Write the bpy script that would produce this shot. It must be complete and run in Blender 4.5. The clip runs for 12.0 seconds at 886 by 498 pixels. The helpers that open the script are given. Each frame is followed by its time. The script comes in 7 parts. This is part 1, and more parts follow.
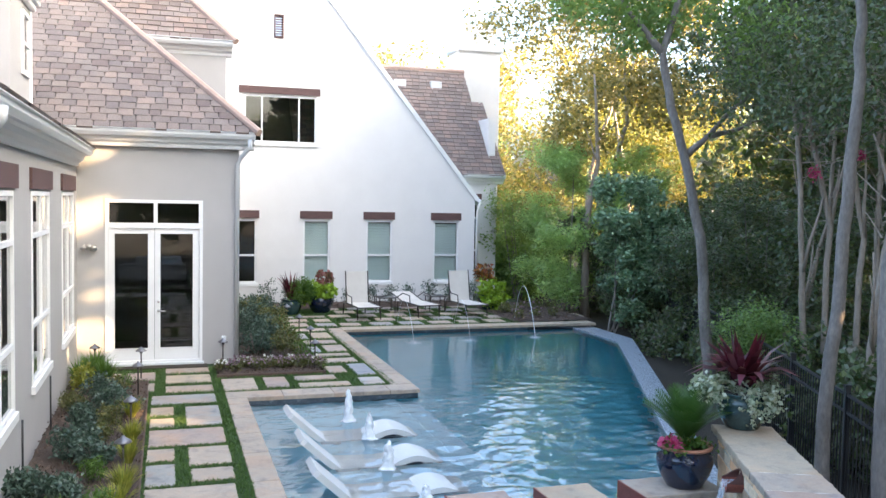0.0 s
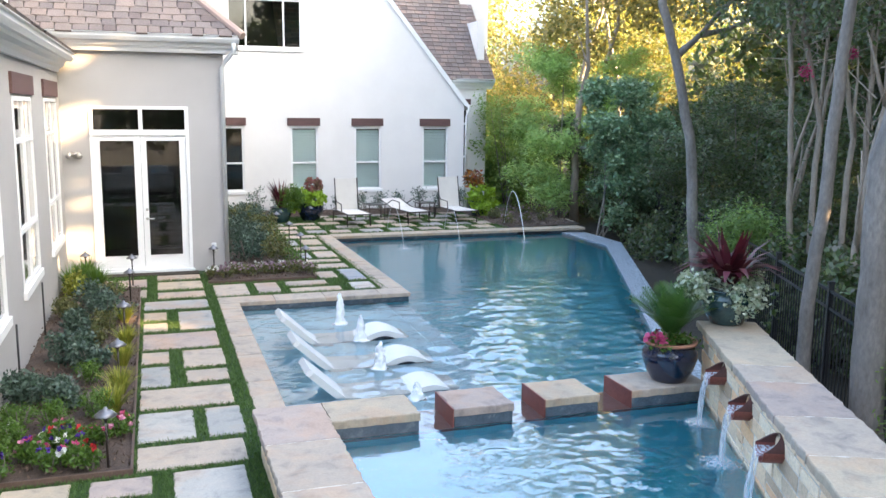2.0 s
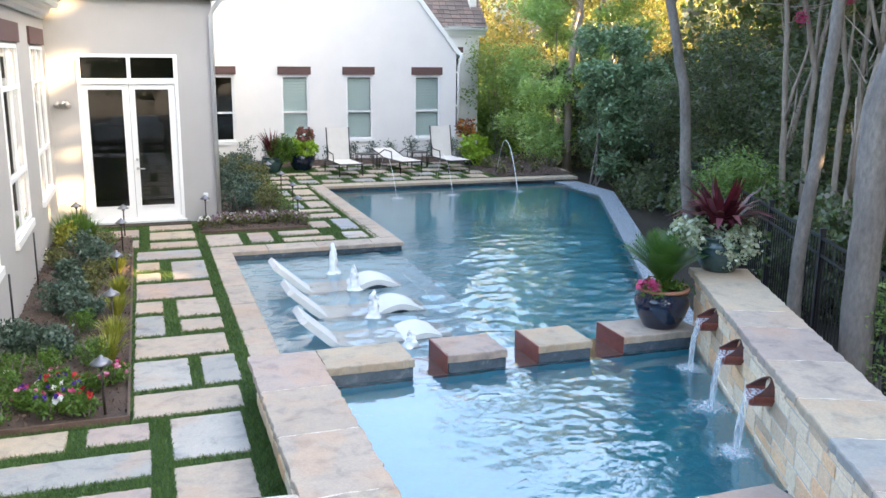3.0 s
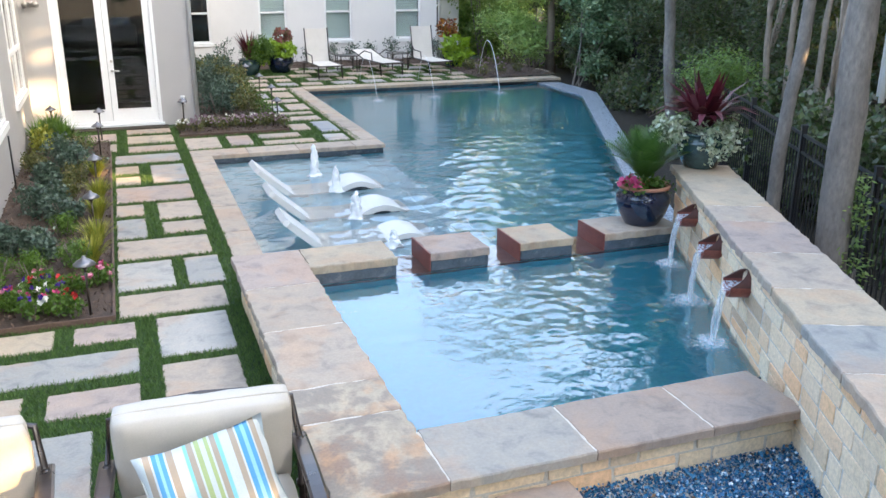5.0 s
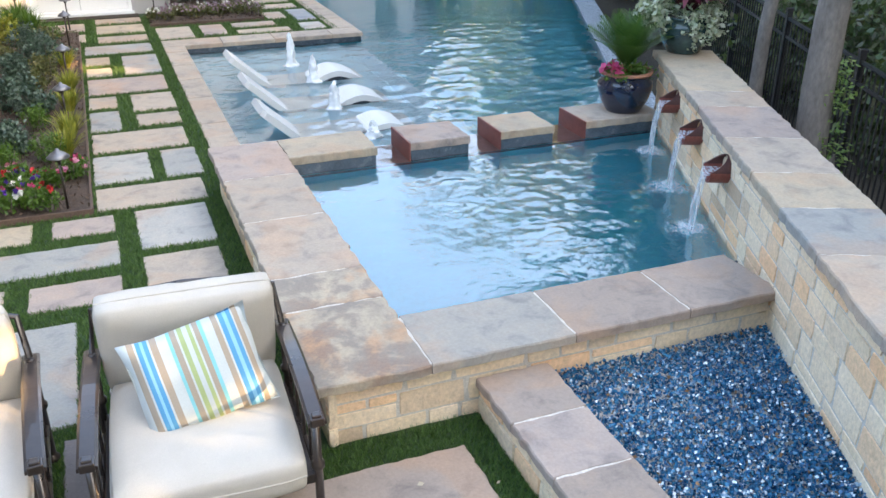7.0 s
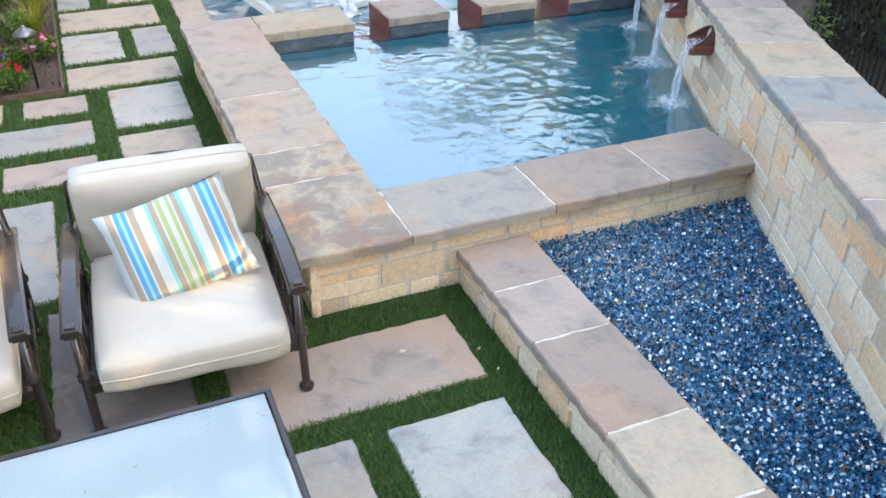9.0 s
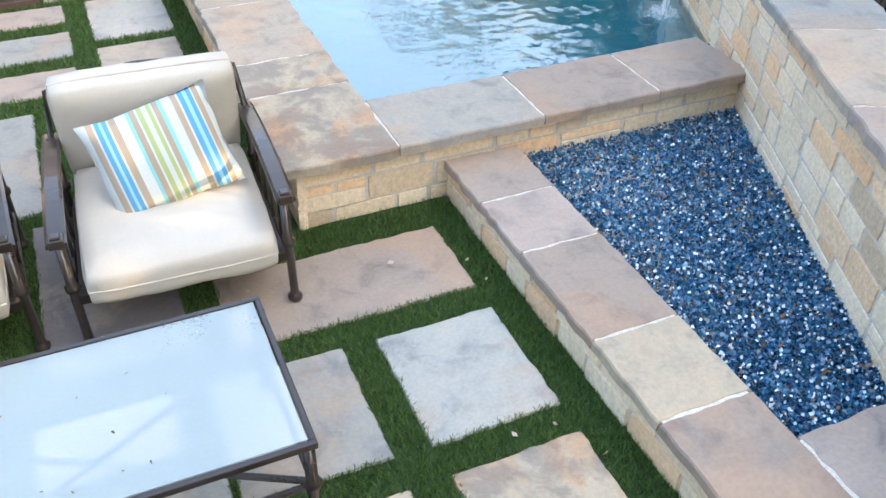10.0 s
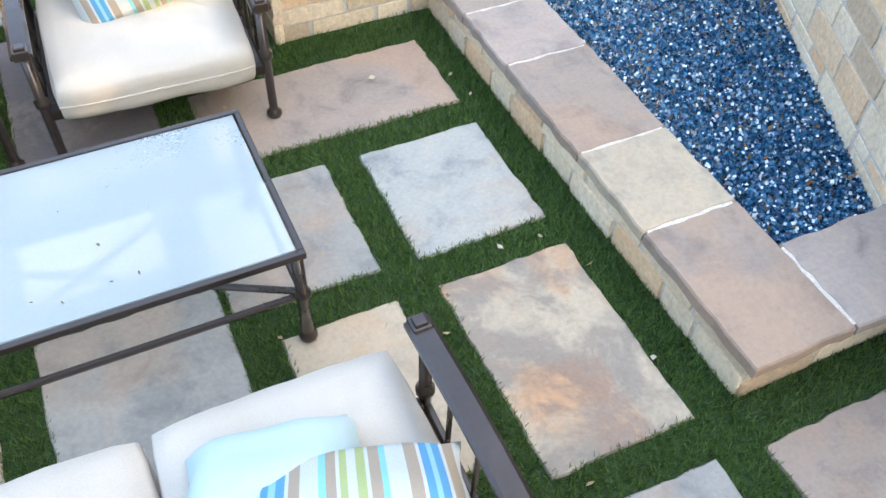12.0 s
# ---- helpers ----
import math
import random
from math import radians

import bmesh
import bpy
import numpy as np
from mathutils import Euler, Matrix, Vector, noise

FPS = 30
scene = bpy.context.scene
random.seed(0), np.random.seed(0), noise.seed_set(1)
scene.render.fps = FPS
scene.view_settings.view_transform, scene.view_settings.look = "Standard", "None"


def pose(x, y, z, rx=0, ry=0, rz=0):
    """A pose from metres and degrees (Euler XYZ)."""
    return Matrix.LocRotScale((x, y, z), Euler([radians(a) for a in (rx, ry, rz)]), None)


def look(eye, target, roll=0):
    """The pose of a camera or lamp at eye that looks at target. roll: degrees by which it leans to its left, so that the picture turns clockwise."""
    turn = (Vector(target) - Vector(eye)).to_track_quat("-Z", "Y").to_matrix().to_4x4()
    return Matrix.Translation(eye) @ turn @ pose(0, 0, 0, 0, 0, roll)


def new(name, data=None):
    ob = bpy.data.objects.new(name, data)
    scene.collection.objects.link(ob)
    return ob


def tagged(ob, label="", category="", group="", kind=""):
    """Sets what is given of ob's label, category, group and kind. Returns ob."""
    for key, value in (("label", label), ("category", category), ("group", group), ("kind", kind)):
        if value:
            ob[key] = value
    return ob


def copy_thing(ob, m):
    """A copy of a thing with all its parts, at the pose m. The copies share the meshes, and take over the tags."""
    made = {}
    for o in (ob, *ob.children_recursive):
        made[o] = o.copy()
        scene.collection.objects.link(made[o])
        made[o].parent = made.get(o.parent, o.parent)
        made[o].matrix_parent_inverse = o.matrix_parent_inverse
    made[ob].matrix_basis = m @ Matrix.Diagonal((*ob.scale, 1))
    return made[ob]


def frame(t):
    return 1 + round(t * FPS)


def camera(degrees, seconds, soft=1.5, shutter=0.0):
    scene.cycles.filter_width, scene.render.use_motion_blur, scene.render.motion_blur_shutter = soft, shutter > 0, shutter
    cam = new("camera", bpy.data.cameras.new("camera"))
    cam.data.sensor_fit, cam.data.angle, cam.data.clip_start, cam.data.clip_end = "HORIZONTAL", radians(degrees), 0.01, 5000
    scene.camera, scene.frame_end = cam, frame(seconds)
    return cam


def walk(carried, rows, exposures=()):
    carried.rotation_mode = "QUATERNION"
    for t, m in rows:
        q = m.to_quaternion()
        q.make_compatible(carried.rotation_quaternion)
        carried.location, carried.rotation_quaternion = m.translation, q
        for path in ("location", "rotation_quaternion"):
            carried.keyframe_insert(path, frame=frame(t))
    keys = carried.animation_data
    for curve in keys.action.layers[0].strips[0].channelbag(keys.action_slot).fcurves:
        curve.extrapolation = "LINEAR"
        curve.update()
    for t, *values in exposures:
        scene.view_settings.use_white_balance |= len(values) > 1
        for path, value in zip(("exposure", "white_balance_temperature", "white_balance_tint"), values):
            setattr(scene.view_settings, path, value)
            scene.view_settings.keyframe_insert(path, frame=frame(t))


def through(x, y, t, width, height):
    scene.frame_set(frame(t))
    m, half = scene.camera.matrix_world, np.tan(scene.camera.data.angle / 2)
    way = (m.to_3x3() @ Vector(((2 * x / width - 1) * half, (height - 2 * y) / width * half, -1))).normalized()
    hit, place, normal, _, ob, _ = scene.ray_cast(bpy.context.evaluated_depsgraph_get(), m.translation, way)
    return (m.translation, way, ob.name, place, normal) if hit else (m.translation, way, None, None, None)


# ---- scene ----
cam = camera(53.8, 12.0)
PATH = [
    (0, (0.098, 0.444, 3.188), (0.704, 2.347, 3.076), 1.1),
    (0.5, (0.103, 0.449, 3.168), (0.713, 2.346, 3.006), 1.0),
    (1, (0.103, 0.435, 3.158), (0.718, 2.325, 2.943), 0.9),
    (1.5, (0.101, 0.44, 3.129), (0.721, 2.322, 2.863), 0.8),
    (2, (0.111, 0.429, 3.106), (0.734, 2.302, 2.788), 0.6),
    (2.5, (0.102, 0.43, 3.085), (0.732, 2.291, 2.712), 0.6),
    (3, (0.102, 0.435, 3.074), (0.736, 2.282, 2.646), 0.5),
    (5, (0.098, 0.407, 3.007), (0.752, 2.188, 2.372), 0.3),
    (5.5, (0.102, 0.397, 2.982), (0.759, 2.156, 2.293), 0.3),
    (6, (0.104, 0.401, 2.967), (0.764, 2.136, 2.222), 0.4),
    (6.5, (0.109, 0.407, 2.969), (0.77, 2.114, 2.165), 0.3),
    (8.5, (0.112, 0.384, 2.895), (0.768, 1.976, 1.879), 0.1),
    (9, (0.107, 0.365, 2.859), (0.761, 1.919, 1.784), 0.3),
    (9.5, (0.096, 0.355, 2.825), (0.748, 1.861, 1.682), 0.5),
    (10, (0.098, 0.353, 2.803), (0.74, 1.801, 1.581), 0.7),
    (10.5, (0.091, 0.358, 2.779), (0.724, 1.742, 1.481), 1.0),
    (11, (0.072, 0.367, 2.765), (0.697, 1.68, 1.392), 1.6),
    (11.5, (0.056, 0.365, 2.729), (0.67, 1.614, 1.294), 1.8),
    (12, (0.056, 0.354, 2.708), (0.646, 1.54, 1.209), 2.0),
]
walk(cam, [(t, look(eye, target, roll)) for t, eye, target, roll in PATH],
     [(0.0, 3.80, 6250, 5), (1.5, 4.0, 6350, 5), (2.5, 4.08, 6450, 5), (5.0, 4.03, 6600, 5), (6.5, 3.95, 6700, 5), (8.5, 3.98, 6850, 5), (12.0, 4.12, 7000, 5)])

# ---- world, sun, exposure ----
SUN_TO = Vector((0.80, -0.50, 0.23)).normalized()
world = bpy.data.worlds.new("world")
scene.world = world
world.use_nodes = True
_nt = world.node_tree
_sky = _nt.nodes.new("ShaderNodeTexSky")
_sky.sky_type, _sky.sun_disc = "NISHITA", False
_sky.sun_elevation = math.asin(SUN_TO.z)
_sky.sun_rotation = math.atan2(SUN_TO.x, SUN_TO.y)
_sky.air_density, _sky.dust_density, _sky.ozone_density = 0.6, 8.0, 0.6
_nt.links.new(_sky.outputs[0], _nt.nodes["Background"].inputs[0])
_nt.nodes["Background"].inputs[1].default_value = 0.15
_sl = bpy.data.lights.new("sun", "SUN")
_sl.energy, _sl.angle, _sl.color = 1.6, radians(0.5), (1.0, 0.64, 0.33)
_so = new("sun", _sl)
_so.matrix_basis = look(SUN_TO * 60, (0, 0, 0))


# ---- materials ----
def node_mat(name):
    m = bpy.data.materials.new(name)
    m.use_nodes = True
    nt = m.node_tree
    return m, nt, nt.nodes["Principled BSDF"]


def nd(nt, kind, **vals):
    n = nt.nodes.new(kind)
    for k, v in vals.items():
        n.inputs[k.replace("_", " ")].default_value = v
    return n


def mixc(nt, fac, a, b, blend="MIX"):
    n = nt.nodes.new("ShaderNodeMix")
    n.data_type, n.blend_type = "RGBA", blend
    for s, v in ((0, fac), (6, a), (7, b)):
        if isinstance(v, (int, float)):
            n.inputs[s].default_value = v
        elif isinstance(v, tuple):
            n.inputs[s].default_value = (*v[:3], 1)
        else:
            nt.links.new(v, n.inputs[s])
    return n.outputs[2]


def ramp(nt, src, stops):
    r = nt.nodes.new("ShaderNodeValToRGB")
    els = r.color_ramp.elements
    while len(els) < len(stops):
        els.new(0.5)
    for e, (p, c) in zip(els, stops):
        e.position = p
        e.color = (*c[:3], 1) if isinstance(c, tuple) else (c, c, c, 1)
    nt.links.new(src, r.inputs[0])
    return r.outputs[0]


def surf(name, c1, c2, rough=0.7, scale=2.5, fine=45.0, bump=0.25, dist=0.006, metal=0.0, rand="", tones=(), contrast=0.5, spec=0.5, coat=0.0, grain=0.3, lean=(1, 1, 1)):
    """A surface of two tones with a coarse and a fine variation, in world metres."""
    m, nt, p = node_mat(name)
    geo = nt.nodes.new("ShaderNodeNewGeometry")
    pos = geo.outputs["Position"]
    if lean != (1, 1, 1):
        mp = nt.nodes.new("ShaderNodeMapping")
        mp.inputs["Scale"].default_value = lean
        nt.links.new(pos, mp.inputs[0])
        pos = mp.outputs[0]
    n1 = nd(nt, "ShaderNodeTexNoise", Scale=scale, Detail=6.0, Roughness=0.6)
    n2 = nd(nt, "ShaderNodeTexNoise", Scale=fine, Detail=4.0, Roughness=0.65)
    for n in (n1, n2):
        nt.links.new(pos, n.inputs["Vector"])
    lo, hi = 0.5 - contrast * 0.5, 0.5 + contrast * 0.5
    col = mixc(nt, ramp(nt, n1.outputs[0], ((max(lo, 0.02), 0.0), (min(hi, 0.98), 1.0))), c1, c2)
    if rand:
        if rand == "object":
            src = nt.nodes.new("ShaderNodeObjectInfo").outputs["Random"]
        else:
            src = geo.outputs["Random Per Island"]
        stops = [(i / max(len(tones) - 1, 1), t) for i, t in enumerate(tones)]
        col = mixc(nt, 1.0, col, ramp(nt, src, stops), "MULTIPLY")
    g = ramp(nt, n2.outputs[0], ((0.25, 1.0 - grain), (0.75, 1.0 + grain)))
    col = mixc(nt, 1.0, col, g, "MULTIPLY")
    nt.links.new(col, p.inputs["Base Color"])
    p.inputs["Metallic"].default_value = metal
    p.inputs["Specular IOR Level"].default_value = spec
    p.inputs["Coat Weight"].default_value = coat
    r = nt.nodes.new("ShaderNodeMapRange")
    r.inputs[3].default_value, r.inputs[4].default_value = max(rough - 0.12, 0.02), min(rough + 0.12, 1)
    nt.links.new(n1.outputs[0], r.inputs[0])
    nt.links.new(r.outputs[0], p.inputs["Roughness"])
    if bump:
        b = nd(nt, "ShaderNodeBump", Strength=bump, Distance=dist)
        nt.links.new(n2.outputs[0], b.inputs["Height"])
        nt.links.new(b.outputs[0], p.inputs["Normal"])
    return m


def leaf_mat(name, tones, rough=0.5, through=0.35):
    """Leaves: each one its own tone, letting some light through."""
    m, nt, p = node_mat(name)
    geo = nt.nodes.new("ShaderNodeNewGeometry")
    col = ramp(nt, geo.outputs["Random Per Island"], [(i / (len(tones) - 1), t) for i, t in enumerate(tones)])
    nt.links.new(col, p.inputs["Base Color"])
    p.inputs["Roughness"].default_value = rough
    tr = nt.nodes.new("ShaderNodeBsdfTranslucent")
    nt.links.new(mixc(nt, 1.0, col, (1.0, 1.0, 0.55), "MULTIPLY"), tr.inputs[0])
    mx = nt.nodes.new("ShaderNodeMixShader")
    mx.inputs[0].default_value = through
    nt.links.new(p.outputs[0], mx.inputs[1])
    nt.links.new(tr.outputs[0], mx.inputs[2])
    nt.links.new(mx.outputs[0], nt.nodes["Material Output"].inputs[0])
    return m


def flag_mat(name, dark=0.35, rust=0.35):
    """Sawn flagstone: the piece's own colour, with rust bloom and dark mineral clouds."""
    m, nt, p = node_mat(name)
    pos = nt.nodes.new("ShaderNodeNewGeometry").outputs["Position"]
    oi = nt.nodes.new("ShaderNodeObjectInfo")
    add = nt.nodes.new("ShaderNodeVectorMath")
    add.operation = "ADD"
    sc = nt.nodes.new("ShaderNodeMath")
    sc.operation = "MULTIPLY"
    sc.inputs[1].default_value = 40.0
    nt.links.new(oi.outputs["Random"], sc.inputs[0])
    nt.links.new(pos, add.inputs[0])
    nt.links.new(sc.outputs[0], add.inputs[1])
    v = add.outputs[0]
    big = nd(nt, "ShaderNodeTexNoise", Scale=1.5, Detail=7.0, Roughness=0.6, Distortion=0.4)
    mid = nd(nt, "ShaderNodeTexNoise", Scale=2.6, Detail=10.0, Roughness=0.66, Distortion=0.5)
    fin = nd(nt, "ShaderNodeTexNoise", Scale=55.0, Detail=6.0, Roughness=0.7)
    vein = nd(nt, "ShaderNodeTexNoise", Scale=5.0, Detail=9.0, Roughness=0.62, Distortion=0.5)
    for n in (big, mid, fin, vein):
        nt.links.new(v, n.inputs["Vector"])
    col = oi.outputs["Color"]
    col = mixc(nt, 1.0, col, ramp(nt, vein.outputs[0], ((0.30, (0.64, 0.66, 0.70)), (0.47, (0.98, 0.98, 0.98)), (0.56, (1.04, 1.02, 1.0)), (0.72, (1.18, 1.10, 1.02)))), "MULTIPLY")
    rmask = ramp(nt, big.outputs[0], ((0.50, 0.0), (0.60, rust), (0.75, rust * 1.1)))
    col = mixc(nt, rmask, col, (0.50, 0.285, 0.15))
    low = mixc(nt, 0.4, mid.outputs[0], vein.outputs[0])
    dmask = ramp(nt, low, ((0.575 - 0.17 * dark, 0.0), (0.64 - 0.17 * dark, dark * 0.7), (0.70, dark)))
    col = mixc(nt, dmask, col, (0.13, 0.12, 0.125))
    col = mixc(nt, 1.0, col, ramp(nt, fin.outputs[0], ((0.2, 0.82), (0.8, 1.14))), "MULTIPLY")
    nt.links.new(col, p.inputs["Base Color"])
    p.inputs["Roughness"].default_value = 0.72
    lay = nt.nodes.new("ShaderNodeMath")
    lay.operation = "SNAP"
    lay.inputs[1].default_value = 0.055
    nt.links.new(mid.outputs[0], lay.inputs[0])
    b0 = nd(nt, "ShaderNodeBump", Strength=0.3 + 0.45 * dark, Distance=0.03)
    nt.links.new(lay.outputs[0], b0.inputs["Height"])
    b = nd(nt, "ShaderNodeBump", Strength=0.35, Distance=0.006)
    nt.links.new(mid.outputs[0], b.inputs["Height"])
    nt.links.new(b0.outputs[0], b.inputs["Normal"])
    b2 = nd(nt, "ShaderNodeBump", Strength=0.25, Distance=0.003)
    nt.links.new(fin.outputs[0], b2.inputs["Height"])
    nt.links.new(b.outputs[0], b2.inputs["Normal"])
    nt.links.new(b2.outputs[0], p.inputs["Normal"])
    return m


def water_mat(name, tint, ior):
    """Clear water with a fine shimmer; its waves are in the mesh."""
    m, nt, p = node_mat(name)
    p.inputs["Base Color"].default_value = (*tint, 1)
    p.inputs["Transmission Weight"].default_value = 1.0
    p.inputs["IOR"].default_value = ior
    p.inputs["Roughness"].default_value = 0.015
    n = nd(nt, "ShaderNodeTexNoise", Scale=14.0, Detail=2.0, Roughness=0.5)
    nt.links.new(nt.nodes.new("ShaderNodeNewGeometry").outputs["Position"], n.inputs["Vector"])
    b = nd(nt, "ShaderNodeBump", Strength=0.12, Distance=0.02)
    nt.links.new(n.outputs[0], b.inputs["Height"])
    nt.links.new(b.outputs[0], p.inputs["Normal"])
    return m


def glass_mat(name, tint=(0.9, 0.95, 0.95), rough=0.01):
    m, nt, p = node_mat(name)
    p.inputs["Base Color"].default_value = (*tint, 1)
    p.inputs["Transmission Weight"].default_value = 1.0
    p.inputs["Roughness"].default_value = rough
    p.inputs["IOR"].default_value = 1.5
    return m


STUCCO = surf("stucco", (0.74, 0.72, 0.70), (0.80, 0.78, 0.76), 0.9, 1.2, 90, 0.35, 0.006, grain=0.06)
# the same stucco, darkened to carry the shade on the near wings
STUCCO_SHADED = surf("greige_stucco", (0.395, 0.382, 0.37), (0.44, 0.427, 0.415), 0.9, 1.2, 90, 0.35, 0.006, grain=0.06)
TRIM = surf("white_paint", (0.80, 0.80, 0.79), (0.84, 0.84, 0.83), 0.45, 3, 60, 0.05, grain=0.03)
GUTTER = surf("gutter_paint", (0.60, 0.62, 0.63), (0.68, 0.69, 0.69), 0.4, 3, 40, 0.05, grain=0.05)
BEAM = surf("stained_beam", (0.075, 0.040, 0.038), (0.14, 0.075, 0.068), 0.7, 4, 30, 0.5, lean=(1, 1, 6), grain=0.3)
SHINGLE = surf("roof_shingle", (0.165, 0.142, 0.130), (0.225, 0.197, 0.182), 0.9, 3, 50, 0.5, 0.006, rand="object", grain=0.25,
               tones=((0.62, 0.55, 0.55), (1.0, 0.95, 0.92), (0.82, 0.78, 0.78), (1.16, 1.05, 0.98), (0.7, 0.68, 0.7), (1.05, 1.0, 0.98)))
SHINGLES = surf("roof_shingles", (0.175, 0.150, 0.137), (0.235, 0.205, 0.19), 0.9, 3, 50, 0.5, 0.006, rand="island", grain=0.25,
                tones=((0.7, 0.62, 0.6), (1.0, 0.95, 0.92), (0.85, 0.8, 0.8), (1.2, 1.02, 0.93), (1.05, 1.0, 0.98)))
RIDGE = surf("ridge_tile", (0.36, 0.25, 0.20), (0.44, 0.32, 0.26), 0.8, 3, 40, 0.3, grain=0.15)
UNDER = surf("roof_felt", (0.045, 0.038, 0.036), (0.065, 0.055, 0.05), 0.95)
FLAG = flag_mat("flagstone", 0.24, 0.26)
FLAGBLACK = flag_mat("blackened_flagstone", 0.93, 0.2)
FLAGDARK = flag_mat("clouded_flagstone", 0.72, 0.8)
ASHLAR = surf("limestone", (0.75, 0.62, 0.44), (0.87, 0.755, 0.585), 0.85, 4, 40, 0.6, 0.010, rand="object", grain=0.2,
              tones=((1.0, 0.97, 0.92), (1.08, 1.04, 1.0), (0.98, 0.94, 0.90), (1.06, 0.80, 0.58), (1.05, 1.02, 0.98), (0.62, 0.53, 0.47), (1.1, 1.05, 0.98), (0.9, 0.85, 0.78), (1.0, 0.72, 0.52), (1.05, 1.0, 0.94)))
MORTAR = surf("mortar", (0.56, 0.51, 0.44), (0.64, 0.59, 0.52), 0.95, 6, 80, 0.4)
TURF = surf("turf_base", (0.020, 0.045, 0.012), (0.035, 0.070, 0.018), 0.95, 8, 120, 0.6)
BLADE = leaf_mat("turf_blade", ((0.05, 0.10, 0.022), (0.095, 0.18, 0.04), (0.07, 0.14, 0.03), (0.14, 0.22, 0.065)), 0.55, 0.25)
EARTH = surf("leaf_litter", (0.024, 0.019, 0.012), (0.052, 0.040, 0.024), 0.95, 1.5, 25, 0.8, 0.03, grain=0.4)
MULCH = surf("mulch", (0.055, 0.038, 0.028), (0.11, 0.075, 0.055), 0.95, 8, 60, 0.9, 0.02, grain=0.45)
# one plaster in three blues: light lost with water depth is put into the colour
PLASTER = surf("pool_plaster", (0.05, 0.40, 0.50), (0.08, 0.46, 0.56), 0.7, 1.5, 40, 0.1, grain=0.1)
PLASTER_SHALLOW = surf("ledge_plaster", (0.36, 0.66, 0.78), (0.44, 0.73, 0.83), 0.7, 1.5, 40, 0.1, grain=0.1)
PLASTER_SLOPE = surf("slope_plaster", (0.10, 0.49, 0.60), (0.14, 0.55, 0.66), 0.7, 1.5, 40, 0.1, grain=0.1)
TILE = surf("waterline_tile", (0.05, 0.07, 0.09), (0.11, 0.14, 0.17), 0.25, 9, 60, 0.2, grain=0.3)
WEIR = surf("weir_mosaic", (0.12, 0.15, 0.19), (0.50, 0.56, 0.62), 0.3, 30, 60, 0.4, contrast=0.22, grain=0.4)
SILL = surf("sill_tile", (0.40, 0.26, 0.24), (0.52, 0.37, 0.34), 0.4, 9, 60, 0.15, grain=0.2)
COPPER = surf("copper", (0.21, 0.068, 0.056), (0.33, 0.115, 0.092), 0.42, 7, 50, 0.2, metal=0.55, grain=0.2)
WATER = water_mat("pool_water", (0.90, 0.98, 1.0), 1.85)
SPA_PLASTER = surf("spa_plaster", (0.10, 0.76, 0.93), (0.15, 0.82, 0.96), 0.7, 1.5, 40, 0.1, grain=0.1)
SPAWATER = water_mat("spa_water", (0.92, 0.98, 1.0), 2.8)


def foam_mat(name, thin, thick):
    """Aerated water: white froth with clear gaps."""
    m, nt, p = node_mat(name)
    p.inputs["Base Color"].default_value = (0.86, 0.91, 0.94, 1)
    p.inputs["Roughness"].default_value = 0.6
    pos = nt.nodes.new("ShaderNodeNewGeometry").outputs["Position"]
    n = nd(nt, "ShaderNodeTexNoise", Scale=38.0, Detail=5.0, Roughness=0.7)
    nt.links.new(pos, n.inputs["Vector"])
    clear = nt.nodes.new("ShaderNodeBsdfTransparent")
    mx = nt.nodes.new("ShaderNodeMixShader")
    nt.links.new(ramp(nt, n.outputs[0], ((0.35, thin), (0.65, thick))), mx.inputs[0])
    nt.links.new(clear.outputs[0], mx.inputs[1])
    nt.links.new(p.outputs[0], mx.inputs[2])
    nt.links.new(mx.outputs[0], nt.nodes["Material Output"].inputs[0])
    return m


FOAM = foam_mat("falling_water", 0.94, 1.0)
PANE = glass_mat("window_glass", (0.95, 0.97, 0.97))
# near-black wall colour stands in for the lack of light indoors
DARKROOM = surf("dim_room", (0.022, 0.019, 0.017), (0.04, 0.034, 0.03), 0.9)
BLIND = surf("blind_slat", (0.80, 0.94, 0.89), (0.84, 0.96, 0.92), 0.6, 3, 30, 0.05, grain=0.05)
IRON = surf("black_iron", (0.012, 0.012, 0.013), (0.022, 0.022, 0.023), 0.45, 6, 60, 0.15, grain=0.15)
BARK = surf("smooth_bark", (0.14, 0.122, 0.105), (0.27, 0.24, 0.21), 0.85, 5, 30, 0.6, 0.012, grain=0.3, lean=(1, 1, 0.4))
BARKPALE = surf("pale_bark", (0.22, 0.175, 0.135), (0.37, 0.305, 0.24), 0.8, 6, 30, 0.5, 0.01, grain=0.25, lean=(1, 1, 0.35))


# ---- builders ----


def mesh_of(bm, name, smooth=False):
    me = bpy.data.meshes.new(name)
    bmesh.ops.recalc_face_normals(bm, faces=bm.faces[:])
    bm.to_mesh(me)
    bm.free()
    if smooth:
        me.polygons.foreach_set("use_smooth", [True] * len(me.polygons))
    return me


def part(name, bm, material, parent, label="", smooth=False):
    """Links a bmesh (or a mesh), given in the parent's own space, as one mesh under it."""
    me = bm if isinstance(bm, bpy.types.Mesh) else mesh_of(bm, name, smooth)
    if material and not me.materials:
        me.materials.append(material)
    ob = new(name, me)
    if parent:
        ob.parent = parent
    if label:
        tagged(ob, label)
    return ob


